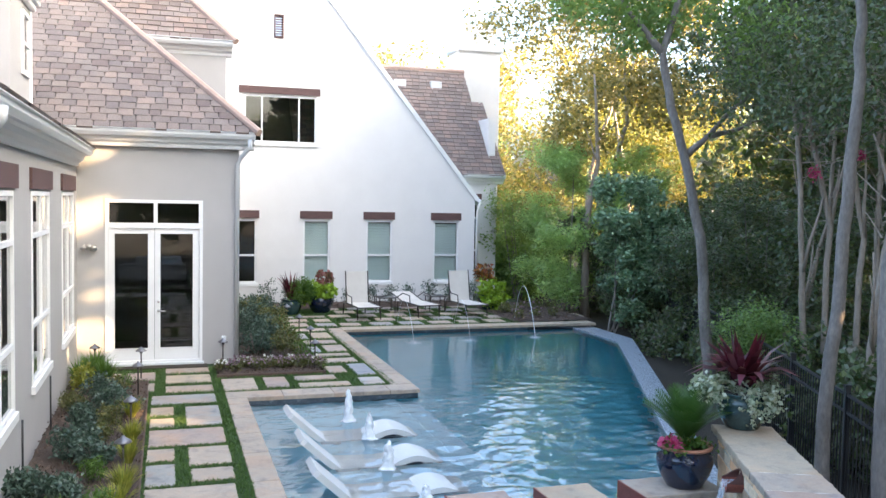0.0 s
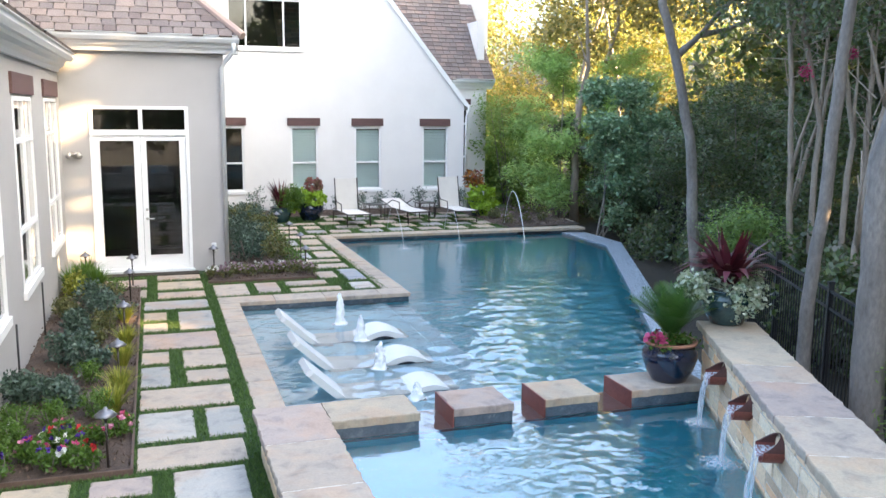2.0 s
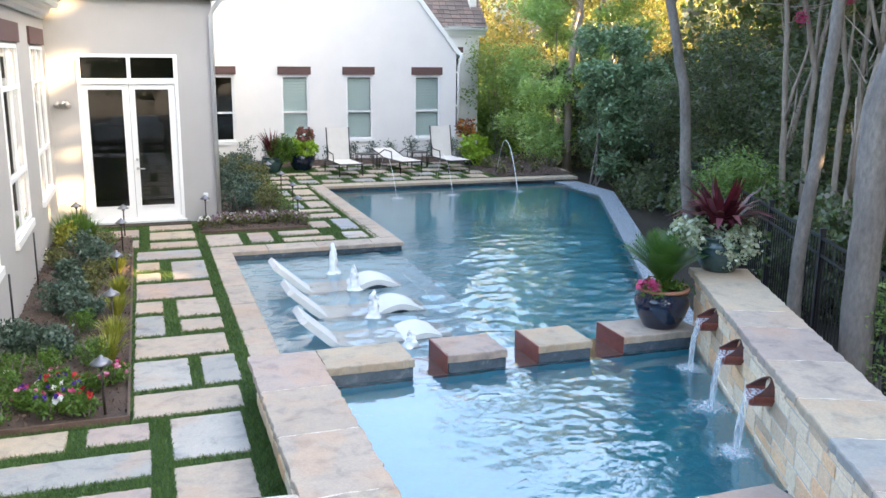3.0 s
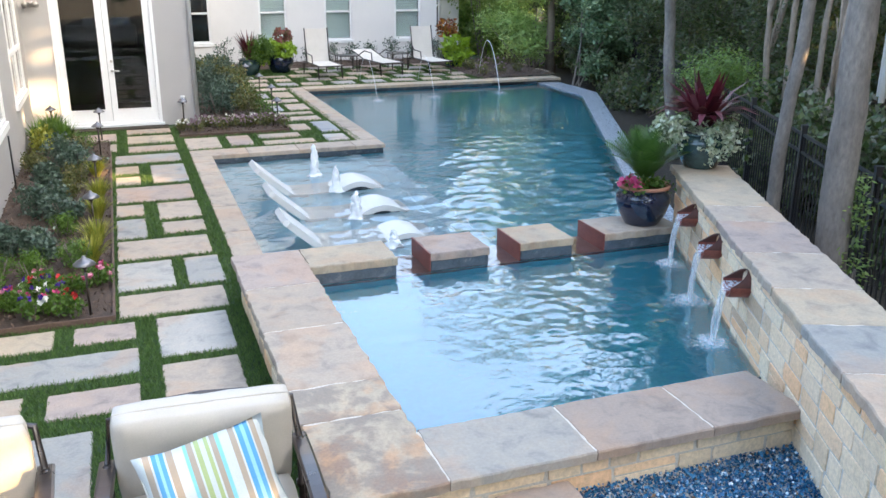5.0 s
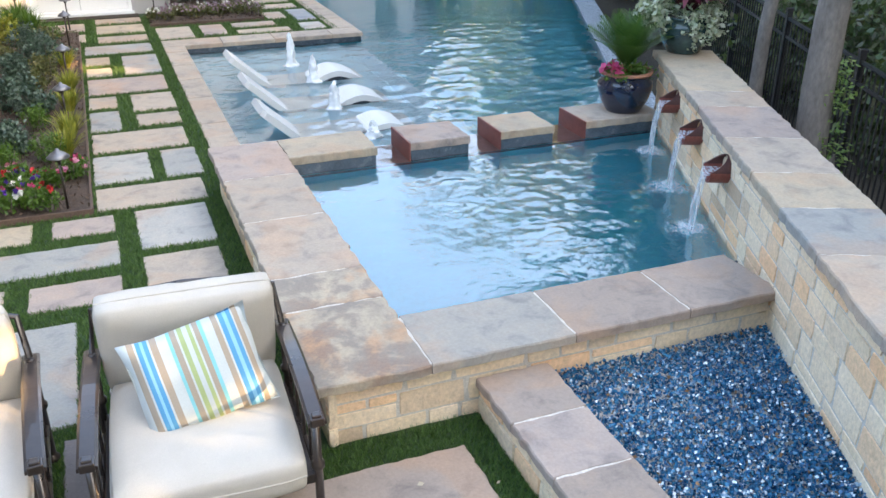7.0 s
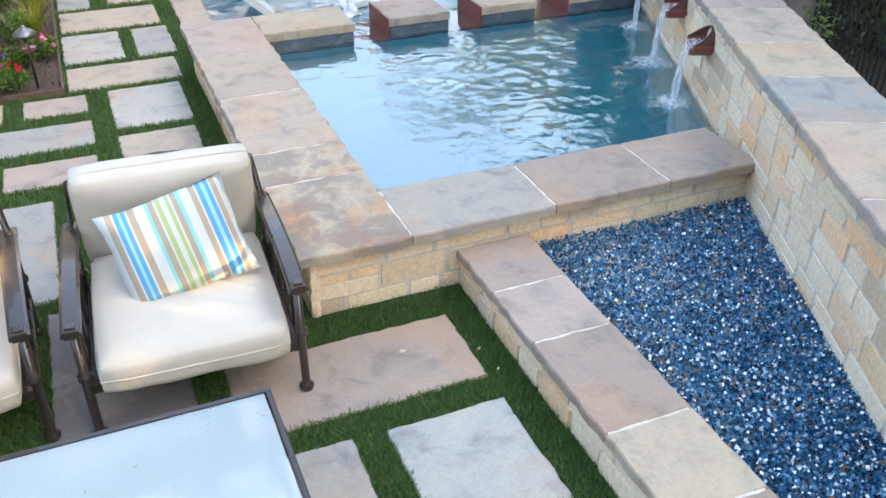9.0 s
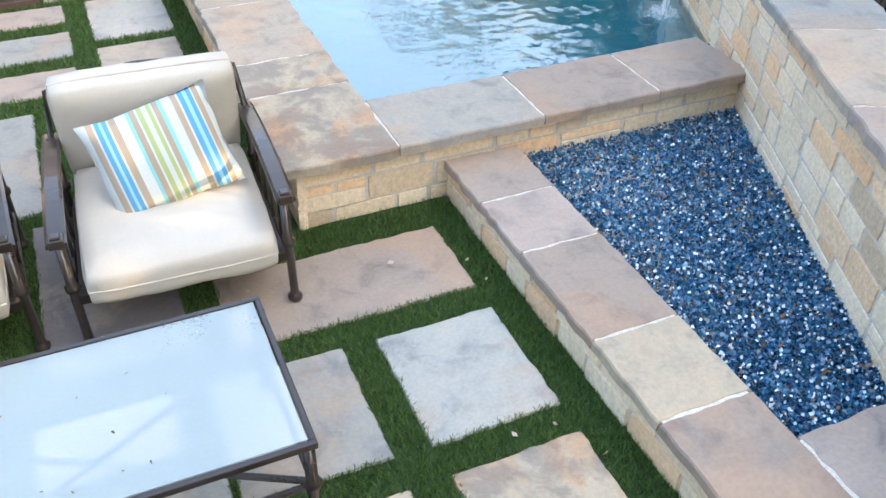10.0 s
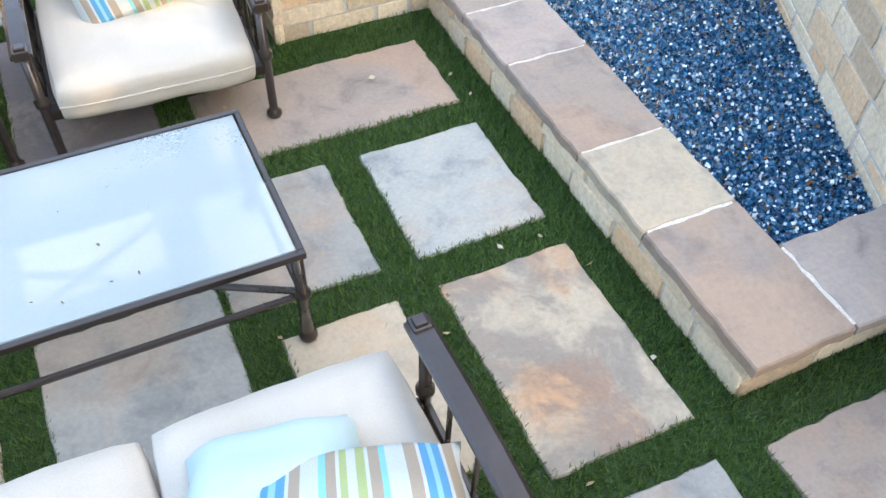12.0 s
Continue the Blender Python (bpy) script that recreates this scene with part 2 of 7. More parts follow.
def thing(name, label, category, at=None, group="", kind="", bm=None, material=None, smooth=False):
    """A top-level thing: an Empty at its base, or one mesh."""
    if bm is None:
        ob = new(name)
        ob.empty_display_size = 0.1
    else:
        ob = part(name, bm, material, None, smooth=smooth)
    if at is not None:
        ob.matrix_basis = at if isinstance(at, Matrix) else Matrix.Translation(at)
    return tagged(ob, label, category, group, kind)


def setting(name, label, bm, material, smooth=False):
    return tagged(part(name, bm, material, None, smooth=smooth), label, name.split("_")[0], kind="structure")


def box(bm, x0, x1, y0, y1, z0, z1, bev=0.0, m=None):
    r = bmesh.ops.create_cube(bm, size=1.0)
    vs = r["verts"]
    for v in vs:
        v.co = Vector((x0 + (v.co.x + 0.5) * (x1 - x0), y0 + (v.co.y + 0.5) * (y1 - y0), z0 + (v.co.z + 0.5) * (z1 - z0)))
    if bev:
        es = list({e for v in vs for e in v.link_edges})
        g = bmesh.ops.bevel(bm, geom=es, offset=bev, segments=2, affect="EDGES", profile=0.5)
        vs = list({v for f in g["faces"] for v in f.verts} | {v for v in vs if v.is_valid})
    if m is not None:
        bmesh.ops.transform(bm, matrix=m, verts=vs)
    return vs


def boxes(*specs, bev=0.0):
    bm = bmesh.new()
    for s in specs:
        box(bm, *s, bev=bev)
    return bm


def tube(bm, pts, radii, sides=8, cap=True):
    """A round, tapering tube through the points."""
    pts = [Vector(p) for p in pts]
    if isinstance(radii, (int, float)):
        radii = [radii] * len(pts)
    rings = []
    up = Vector((0.31, 0.17, 0.93)).normalized()
    for i, p in enumerate(pts):
        t = (pts[min(i + 1, len(pts) - 1)] - pts[max(i - 1, 0)]).normalized()
        if abs(t.dot(up)) > 0.97:
            a = t.cross(Vector((1, 0, 0))).normalized()
        else:
            a = t.cross(up).normalized()
        b = t.cross(a)
        rings.append([bm.verts.new(p + radii[i] * (math.cos(k * math.tau / sides) * a + math.sin(k * math.tau / sides) * b)) for k in range(sides)])
    for q, r in zip(rings, rings[1:]):
        for k in range(sides):
            bm.faces.new((q[k], q[(k + 1) % sides], r[(k + 1) % sides], r[k]))
    if cap:
        bm.faces.new(rings[0][::-1])
        bm.faces.new(rings[-1])
    return bm


def lathe(bm, profile, sides=24, at=(0, 0, 0)):
    """A turned shape from (radius, height) pairs."""
    rings = []
    for r, z in profile:
        rings.append([bm.verts.new((at[0] + r * math.cos(k * math.tau / sides), at[1] + r * math.sin(k * math.tau / sides), at[2] + z)) for k in range(sides)])
    for q, r in zip(rings, rings[1:]):
        for k in range(sides):
            bm.faces.new((q[k], q[(k + 1) % sides], r[(k + 1) % sides], r[k]))
    if profile[0][0] > 0.001:
        bm.faces.new(rings[0][::-1])
    if profile[-1][0] > 0.001:
        bm.faces.new(rings[-1])
    return bm


def plate(outline, holes, depth, place):
    """A flat plate with holes cut through: outline and holes in (u, v), thickness along w; place maps (u, v, w) to the world."""
    bm = bmesh.new()
    loops = []
    for loop in [outline, *holes]:
        vs = [bm.verts.new((u, v, 0)) for u, v in loop]
        loops.append(vs)
        for a, b in zip(vs, vs[1:] + vs[:1]):
            bm.edges.new((a, b))
    bmesh.ops.triangle_fill(bm, use_beauty=True, edges=bm.edges[:])
    front = bm.faces[:]
    back = {v: bm.verts.new((v.co.x, v.co.y, depth)) for v in bm.verts[:]}
    for f in front:
        bm.faces.new([back[v] for v in reversed(f.verts[:])])
    for vs in loops:
        for a, b in zip(vs, vs[1:] + vs[:1]):
            bm.faces.new((a, b, back[b], back[a]))
    for v in bm.verts:
        v.co = Vector(place(*v.co))
    return bm


def rect(a0, a1, b0, b1):
    return [(a0, b0), (a1, b0), (a1, b1), (a0, b1)]


def quads_mesh(name, verts, material):
    """A mesh of loose four-cornered faces from an array of n x 4 x 3."""
    n = len(verts)
    me = bpy.data.meshes.new(name)
    me.vertices.add(n * 4)
    me.vertices.foreach_set("co", np.ascontiguousarray(verts, dtype=np.float32).ravel())
    me.loops.add(n * 4)
    me.loops.foreach_set("vertex_index", np.arange(n * 4, dtype=np.int32))
    me.polygons.add(n)
    me.polygons.foreach_set("loop_start", np.arange(n, dtype=np.int32) * 4)
    me.update(calc_edges=True)
    me.materials.append(material)
    return me


RNG = np.random.default_rng(7)


def leaf_quads(centers, size, aspect=0.5, droop=0.0, spread=0.35, level=0.0):
    """Small pointed leaves, turned every way, at the centres."""
    n = len(centers)
    d = RNG.normal(size=(n, 3))
    d[:, 2] = d[:, 2] * (1 - level) - droop
    d /= np.linalg.norm(d, axis=1, keepdims=True)
    s = np.cross(d, RNG.normal(size=(n, 3)) * (1 - level) + (0, 0, 2.5 * level))
    s /= np.linalg.norm(s, axis=1, keepdims=True) + 1e-9
    k = np.cross(d, s)
    ln = size * (1 + spread * RNG.uniform(-1, 1, (n, 1)))
    w = ln * aspect * 0.5
    c = np.asarray(centers)
    return np.stack([c - d * ln * 0.5, c + s * w + k * w * 0.25, c + d * ln * 0.5, c - s * w + k * w * 0.25], axis=1)


def clumps(blobs, per_blob, twigs, jitter):
    """Leaf centres gathered in twigs inside rounded blobs (x, y, z, rx, ry, rz), thicker towards the outside."""
    out = []
    for x, y, z, rx, ry, rz in blobs:
        v = RNG.normal(size=(twigs, 3))
        v /= np.linalg.norm(v, axis=1, keepdims=True)
        v *= RNG.uniform(0.35, 1.08, (twigs, 1)) ** 0.6
        t = v * (rx, ry, rz) + (x, y, z)
        pick = RNG.integers(0, twigs, per_blob)
        out.append(t[pick] + RNG.normal(scale=jitter, size=(per_blob, 3)))
    return np.concatenate(out)


BLOCKS = []
for _k in range(5):
    _bm = bmesh.new()
    box(_bm, -0.5, 0.5, -0.5, 0.5, -0.5, 0.5)
    bmesh.ops.subdivide_edges(_bm, edges=_bm.edges[:], cuts=1, use_grid_fill=True)
    for _v in _bm.verts:
        _c = _v.co
        _edge = sum(abs(abs(q) - 0.5) < 0.01 for q in _c)
        _v.co = _c * (1 - 0.03 * max(_edge - 1, 0)) + Vector([random.uniform(-0.014, 0.014) for _ in range(3)])
    BLOCKS.append(mesh_of(_bm, "stone"))
    BLOCKS[-1].materials.append(ASHLAR)


def piece(name, me, parent, m):
    ob = new(name, me)
    ob.parent = parent
    ob.matrix_basis = m
    return ob


def ashlar(parent, origin, u, n, length, z0, z1, proud=0.007, seed=0):
    """Long, uneven stones in broken courses on a wall face, some split in two: u runs along it, n out of it."""
    rnd = random.Random(seed)
    u, n = Vector(u).normalized(), Vector(n).normalized()
    rot = Matrix((u, -n, Vector((0, 0, 1)))).transposed().to_4x4()

    def lay(s, w, z, h):
        out = proud + rnd.uniform(-0.004, 0.006)
        c = Vector(origin) + u * (s + w / 2) + n * (out / 2 - 0.02) + Vector((0, 0, z + h / 2))
        piece("stone", rnd.choice(BLOCKS), parent, Matrix.Translation(c) @ rot @ Matrix.Rotation(rnd.uniform(-0.012, 0.012), 4, "Y") @ Matrix.Diagonal((w - 0.012, out + 0.04, h - 0.012, 1)))

    z = z0
    while z < z1 - 0.02:
        h = min(rnd.choice((0.10, 0.13, 0.16, 0.20)), z1 - z)
        if z1 - z - h < 0.07:
            h = z1 - z
        s = 0.0
        while s < length - 0.01:
            w = rnd.uniform(0.18, 0.46)
            if length - s - w < 0.14:
                w = length - s
            if h > 0.13 and rnd.random() < 0.45:
                k = h * rnd.uniform(0.38, 0.62)
                lay(s, w, z, k)
                f = w * rnd.uniform(0.35, 0.65) if w > 0.34 and rnd.random() < 0.4 else w
                lay(s, f, z + k, h - k)
                if f < w:
                    lay(s + f, w - f, z + k, h - k)
            else:
                lay(s, w, z, h)
            s += w
        z += h


def slab_mesh(w, l, t, rough, rnd, name="slab"):
    """A stone slab with slightly broken edges, its top at z 0, its corner at the origin."""
    bm = bmesh.new()
    ring = []
    for (ax, ay), (bx, by) in (((0, 0), (w, 0)), ((w, 0), (w, l)), ((w, l), (0, l)), ((0, l), (0, 0))):
        k = max(3, int(max(abs(bx - ax), abs(by - ay)) / 0.055))
        for i in range(k):
            f = i / k
            j = rough * (0.3 if i == 0 else 1.0)
            ring.append((ax + (bx - ax) * f + rnd.uniform(-j, j), ay + (by - ay) * f + rnd.uniform(-j, j)))
    cx, cy = w / 2, l / 2
    top = [bm.verts.new((cx + (x - cx) * (1 - 0.012 / w), cy + (y - cy) * (1 - 0.012 / l), rnd.uniform(-0.002, 0.0))) for x, y in ring]
    mid = [bm.verts.new((x, y, -0.008 - rnd.uniform(0, 0.004))) for x, y in ring]
    bot = [bm.verts.new((x + rnd.uniform(-j, j) * 0.5, y + rnd.uniform(-j, j) * 0.5, -t)) for x, y in ring]
    bm.faces.new(top)
    bm.faces.new(bot[::-1])
    n = len(ring)
    for a, b in ((top, mid), (mid, bot)):
        for k in range(n):
            bm.faces.new((a[k], b[k], b[(k + 1) % n], a[(k + 1) % n]))
    return mesh_of(bm, name)


BUFF, GREY, ROSE, TAN, BLUE, PALE = (0.41, 0.345, 0.275), (0.325, 0.32, 0.295), (0.38, 0.31, 0.265), (0.43, 0.36, 0.265), (0.30, 0.315, 0.325), (0.42, 0.405, 0.365)
BROWN = (0.325, 0.262, 0.215)
_srnd = random.Random(3)


def slab(parent, x0, x1, y0, y1, z, t, color, name="paver", material=None, rough=0.006, turn=None):
    me = slab_mesh(x1 - x0, y1 - y0, t, rough, _srnd, name)
    me.materials.append(material or FLAG)
    m = Matrix.Translation((x0, y0, z)) if turn is None else turn @ Matrix.Translation((x0, y0, z))
    ob = piece(name, me, parent, m)
    k = _srnd.uniform(0.93, 1.07)
    ob.color = (color[0] * k, color[1] * k, color[2] * k, 1)
    return ob


# ---- ground, turf, paving ----
DW, NW = Vector((0.40, 0.9165, 0)), Vector((0.9165, -0.40, 0))
AW = Vector((3.71, 4.11, 0))


def oblique(s, o, z=0.0):
    """A place along the slanting line of the tall wall and the pool's far edge: s along it, o out from the pool."""
    return AW + DW * s + NW * o + Vector((0, 0, z))


POOL = [(1.34, 7.95), (1.34, 14.46), (4.16, 14.46), (4.16, 21.22), (10.36, 21.22), (10.36, 18.80), tuple(oblique(4.1, 0.10)[:2])]


def flat(outline, holes, z, t):
    return plate(outline, holes, -t, lambda u, v, w: (u, v, z + w))


ground = setting("ground", "dark earth with leaf litter under the trees", flat(rect(-700, 700, -700, 700), [POOL], -0.35, 0.05), EARTH)
_bm = boxes((-9, 0.95, 4.15, 8.0, -0.45, -0.015), (-9, 1.80, -5, 4.15, -0.45, -0.015), (1.80, 7, -5, 1.42, -0.45, -0.015),
            (-1.43, 1.05, 8.0, 17.5, -0.45, -0.015), (1.05, 3.9, 14.75, 26.7, -0.45, -0.015), (3.9, 11.0, 21.5, 28.3, -0.45, -0.015))
lawn = setting("lawn", "short bright green artificial turf between paving stones", _bm, TURF)
paving = tagged(new("paving"), "sawn buff, rose and grey flagstones set in turf", "paving", kind="structure")

for x0, x1, y0, y1, c in (
    # the path beside the pool, from the door to the patio
    (0.10, 0.86, 16.62, 17.1, BUFF), (0.10, 0.86, 15.75, 16.45, TAN), (0.10, 0.86, 15.05, 15.55, BUFF), (-1.2, -0.07, 16.1, 16.8, ROSE),
    (-1.2, -0.07, 15.2, 15.85, BUFF), (-0.11, 0.86, 14.25, 14.85, GREY), (-0.11, 0.22, 13.55, 14.05, TAN), (-0.11, 0.22, 12.88, 13.36, TAN),
    (0.38, 0.87, 12.88, 14.03, GREY), (-0.11, 0.86, 11.92, 12.72, ROSE), (-0.12, 0.21, 11.27, 11.79, BUFF), (-0.12, 0.21, 10.34, 11.12, GREY),
    (0.37, 0.87, 11.03, 11.79, BUFF), (0.38, 0.86, 10.42, 10.88, BUFF), (-0.12, 0.84, 9.58, 10.24, BUFF), (-0.13, 0.40, 8.66, 9.46, PALE),
    (0.52, 0.87, 8.66, 9.47, GREY), (-0.13, 0.82, 7.98, 8.53, BUFF), (0.17, 0.77, 7.05, 7.88, PALE), (-0.49, 0.0, 7.50, 7.86, ROSE),
    (-1.16, -0.64, 7.48, 7.88, TAN), (-1.12, 0.01, 6.84, 7.30, GREY), (0.17, 0.75, 6.06, 6.91, BUFF), (-0.63, 0.0, 6.26, 6.65, ROSE),
    (-1.45, -0.79, 6.2, 6.68, BUFF), (-0.95, -0.32, 4.83, 6.03, GREY), (-1.7, -1.1, 4.83, 6.03, BUFF), (-0.15, 0.72, 4.98, 5.9, GREY),
    # round the seats and the fire pit
    (0.40, 1.61, 3.34, 3.89, BROWN), (0.24, 0.85, 2.50, 3.18, GREY), (1.01, 1.61, 2.49, 3.17, (0.40, 0.405, 0.37)), (0.37, 0.85, 1.55, 2.33, TAN),
    (-0.48, 0.21, 1.6, 2.68, GREY), (-0.48, 0.08, 2.85, 3.2, BUFF), (-1.3, -0.64, 1.9, 2.68, BUFF), (-1.3, -0.64, 2.85, 3.5, GREY),
    # last two stones: the darker brown carries the shade at this corner
    (-0.2, 0.8, 0.55, 1.30, BUFF), (0.96, 1.58, 0.45, 1.25, GREY), (1.76, 2.42, 0.35, 1.22, BROWN), (2.58, 3.3, 0.4, 1.22, BROWN),
    # the strip along the planting bed and the far terrace
    (1.02, 1.58, 14.98, 15.95, BUFF), (1.72, 2.12, 15.1, 15.95, ROSE), (2.27, 3.0, 15.55, 15.95, BUFF), (2.27, 3.15, 15.0, 15.35, TAN),
    (2.95, 3.3, 16.1, 16.75, BUFF), (3.35, 3.75, 15.0, 15.6, PALE), (3.42, 3.78, 15.8, 16.9, BLUE), (2.98, 3.7, 17.1, 17.55, BUFF),
    (2.98, 3.7, 17.75, 18.1, TAN), (3.3, 3.75, 18.3, 19.1, BUFF), (2.98, 3.2, 18.3, 19.0, BLUE), (2.98, 3.72, 19.3, 19.8, BUFF),
    (3.3, 3.75, 20.0, 20.9, TAN), (2.98, 3.2, 20.0, 20.8, GREY), (2.98, 3.8, 21.1, 21.6, BUFF), (2.98, 3.5, 21.8, 22.5, BUFF), (3.7, 4.2, 21.85, 22.4, GREY), (2.98, 3.62, 22.7, 23.25, BUFF), (3.76, 4.2, 22.6, 23.2, TAN), (3.5, 4.2, 23.4, 23.85, BUFF), (2.98, 3.35, 23.4, 23.8, GREY),
): 
    slab(paving, x0, x1, y0, y1, 0.0, 0.04, c)
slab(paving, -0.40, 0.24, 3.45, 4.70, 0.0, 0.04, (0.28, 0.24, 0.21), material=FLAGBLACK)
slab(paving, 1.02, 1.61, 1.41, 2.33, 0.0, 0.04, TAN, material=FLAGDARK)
for _i in range(9):
    for _j in range(5):
        _x = 4.3 + _i * 0.78 + (0.3 if _j % 2 else 0)
        slab(paving, _x, _x + _srnd.uniform(0.5, 0.64), 21.80 + _j * 0.78, 22.36 + _j * 0.78 + _srnd.uniform(0, 0.1), 0.0, 0.04, _srnd.choice((BUFF, TAN, GREY)))

# ---- pool ----
_bm = bmesh.new()
_deep = [(1.32, 7.9), (1.32, 14.49), (4.12, 14.49), (4.12, 21.26), (10.40, 21.26), (10.40, 18.80), tuple(oblique(4.1, 0.14)[:2])]
_vs = [[_bm.verts.new((x, y, z)) for x, y in _deep] for z in (-0.135, -1.55)]
_n = len(_deep)
for _k in range(_n):
    _bm.faces.new((_vs[0][_k], _vs[0][(_k + 1) % _n], _vs[1][(_k + 1) % _n], _vs[1][_k]))
bmesh.ops.triangle_fill(_bm, use_beauty=True, edges=[e for e in _bm.edges if all(v.co.z < -1 for v in e.verts)])
pool_basin = setting("pool_basin", "deep blue plastered pool basin", _bm, PLASTER)
_bm = boxes((1.33, 3.75, 8.0, 14.48, -1.5, -0.42), (3.75, 4.12, 8.0, 14.48, -1.5, -0.72), bev=0.02)
_sl = bmesh.new()
_q = [[_sl.verts.new(c) for c in ((4.10, y, z), (x, y, z), (x, y, -1.52), (4.10, y, -1.52))] for x, y, z in ((5.3, 8.05, -0.75), (8.55, 15.2, -1.5))]
_sl.faces.new(_q[0])
_sl.faces.new(_q[1][::-1])
for _k in range(4):
    _sl.faces.new((_q[0][_k], _q[0][(_k + 1) % 4], _q[1][(_k + 1) % 4], _q[1][_k]))
pool_slope = setting("pool_slope", "pale pool floor sloping down to the deep end", _sl, PLASTER_SLOPE)
pool_ledge = setting("pool_ledge", "shallow pale blue sun ledge under water", _bm, PLASTER_SHALLOW)


def covered(poly, x, y, slack):
    """True where the point lies in the outline or within slack of it."""
    hit = False
    for (a, b), (c, d) in zip(poly, poly[1:] + poly[:1]):
        if (b > y) != (d > y) and x < (c - a) * (y - b) / (d - b) + a:
            hit = not hit
        ex, ey = c - a, d - b
        f = max(0.0, min(1.0, ((x - a) * ex + (y - b) * ey) / (ex * ex + ey * ey)))
        if (x - a - f * ex) ** 2 + (y - b - f * ey) ** 2 < slack * slack:
            return True
    return hit


def wavy_sheet(name, poly, z, step, stir, wave, rings=None):
    """A sheet of water over the outline; stir gives the wave height at a place, wave the length of the ripples."""
    x0, x1 = min(p[0] for p in poly), max(p[0] for p in poly)
    y0, y1 = min(p[1] for p in poly), max(p[1] for p in poly)
    nx, ny = int((x1 - x0) / step) + 2, int((y1 - y0) / step) + 2
    grid, co, faces = {}, [], []

    def vert(i, j):
        if (i, j) not in grid:
            x, y = x0 + (i - 0.5) * step, y0 + (j - 0.5) * step
            h = noise.noise(Vector((x / wave * 0.7, y / wave, 1.3))) + 0.5 * noise.noise(Vector((x / wave * 1.9, y / wave * 2.3, 7.1))) + 0.22 * noise.noise(Vector((x / wave * 4.3, y / wave * 4.9, 3.7)))
            h *= stir(x, y)
            if rings:
                d = math.hypot(x - rings[0], y - rings[1])
                h += rings[2] * math.sin(d / rings[3] * math.tau) * math.exp(-(d / rings[4]) ** 2)
            grid[(i, j)] = len(co)
            co.append((x, y, z + h))
        return grid[(i, j)]

    for i in range(nx):
        for j in range(ny):
            if covered(poly, x0 + i * step, y0 + j * step, step * 0.75):
                faces.append((vert(i, j), vert(i + 1, j), vert(i + 1, j + 1), vert(i, j + 1)))
    me = bpy.data.meshes.new(name)
    me.from_pydata(co, [], faces)
    me.polygons.foreach_set("use_smooth", [True] * len(faces))
    return me


def pool_stir(x, y):
    f = max(0.0, min(1.0, (17.0 - y) / 4.0))
    return 0.0009 + 0.0165 * f * f * (3 - 2 * f)


water = setting("pool_water", "rippled blue pool water", wavy_sheet("pool_water", POOL, -0.12, 0.045, pool_stir, 0.235), WATER)
water.visible_shadow = False

tile_band = setting("tile_band", "dark waterline tile under the pool coping", boxes(
    (1.335, 1.350, 8.05, 14.43, -0.32, -0.055), (1.335, 4.14, 14.43, 14.45, -0.32, -0.055), (4.14, 4.16, 14.43, 21.2, -0.32, -0.055), (4.16, 10.34, 21.2, 21.23, -0.32, -0.055)), TILE)
coping = tagged(new("coping"), "tan stone pool coping", "coping", kind="structure")
_y = 8.06
while _y < 14.3:
    _l = min(_srnd.uniform(0.8, 1.15), 14.395 - _y)
    slab(coping, 1.02, 1.335, _y, _y + _l - 0.006, 0.008, 0.065, BUFF, "coping_stone", rough=0.004)
    _y += _l
_x = 1.02
while _x < 4.1:
    _l = min(_srnd.uniform(0.75, 1.1), 4.19 - _x)
    slab(coping, _x, _x + _l - 0.006, 14.40, 14.86, 0.008, 0.065, BUFF, "coping_stone", rough=0.004)
    _x += _l
_y = 14.87
while _y < 21.0:
    _l = min(_srnd.uniform(0.8, 1.1), 21.6 - _y)
    slab(coping, 3.82, 4.19, _y, _y + _l - 0.006, 0.008, 0.065, BUFF, "coping_stone", rough=0.004)
    _y += _l
_x = 4.20
while _x < 10.8:
    _l = min(_srnd.uniform(0.8, 1.2), 11.0 - _x)
    slab(coping, _x, _x + _l - 0.006, 21.16, 21.60, 0.008, 0.065, TAN, "coping_stone", rough=0.004)
    _x += _l

_bm = bmesh.new()


def weir_run(bm, inner, outer, z0, z1):
    """A broad low wall between two bent lines, its top sloping slightly outwards."""
    rings = [[bm.verts.new((*a, z0)), bm.verts.new((*a, z1)), bm.verts.new((*b, z1 - 0.02)), bm.verts.new((*b, z0))] for a, b in zip(inner, outer)]
    for q, r in zip(rings, rings[1:]):
        for k in range(4):
            bm.faces.new((q[k], q[(k + 1) % 4], r[(k + 1) % 4], r[k]))
    bm.faces.new(rings[0])
    bm.faces.new(rings[-1][::-1])


weir_run(_bm, [tuple(oblique(4.1, 0.08)[:2]), (10.34, 18.78), (10.34, 21.2)], [tuple(oblique(4.1, 0.50)[:2]), (11.0, 19.25), (11.0, 21.5)], -1.2, -0.095)
infinity_edge = setting("infinity_edge", "grey mosaic tiled infinity edge of the pool", _bm, WEIR)

# solid black box in place of the slot's shaded opening
skimmer = thing("skimmer", "dark skimmer slot under the far pool coping", "skimmer", kind="structure", bm=boxes((9.05, 9.95, 21.15, 21.2, -0.11, -0.05)), material=IRON)

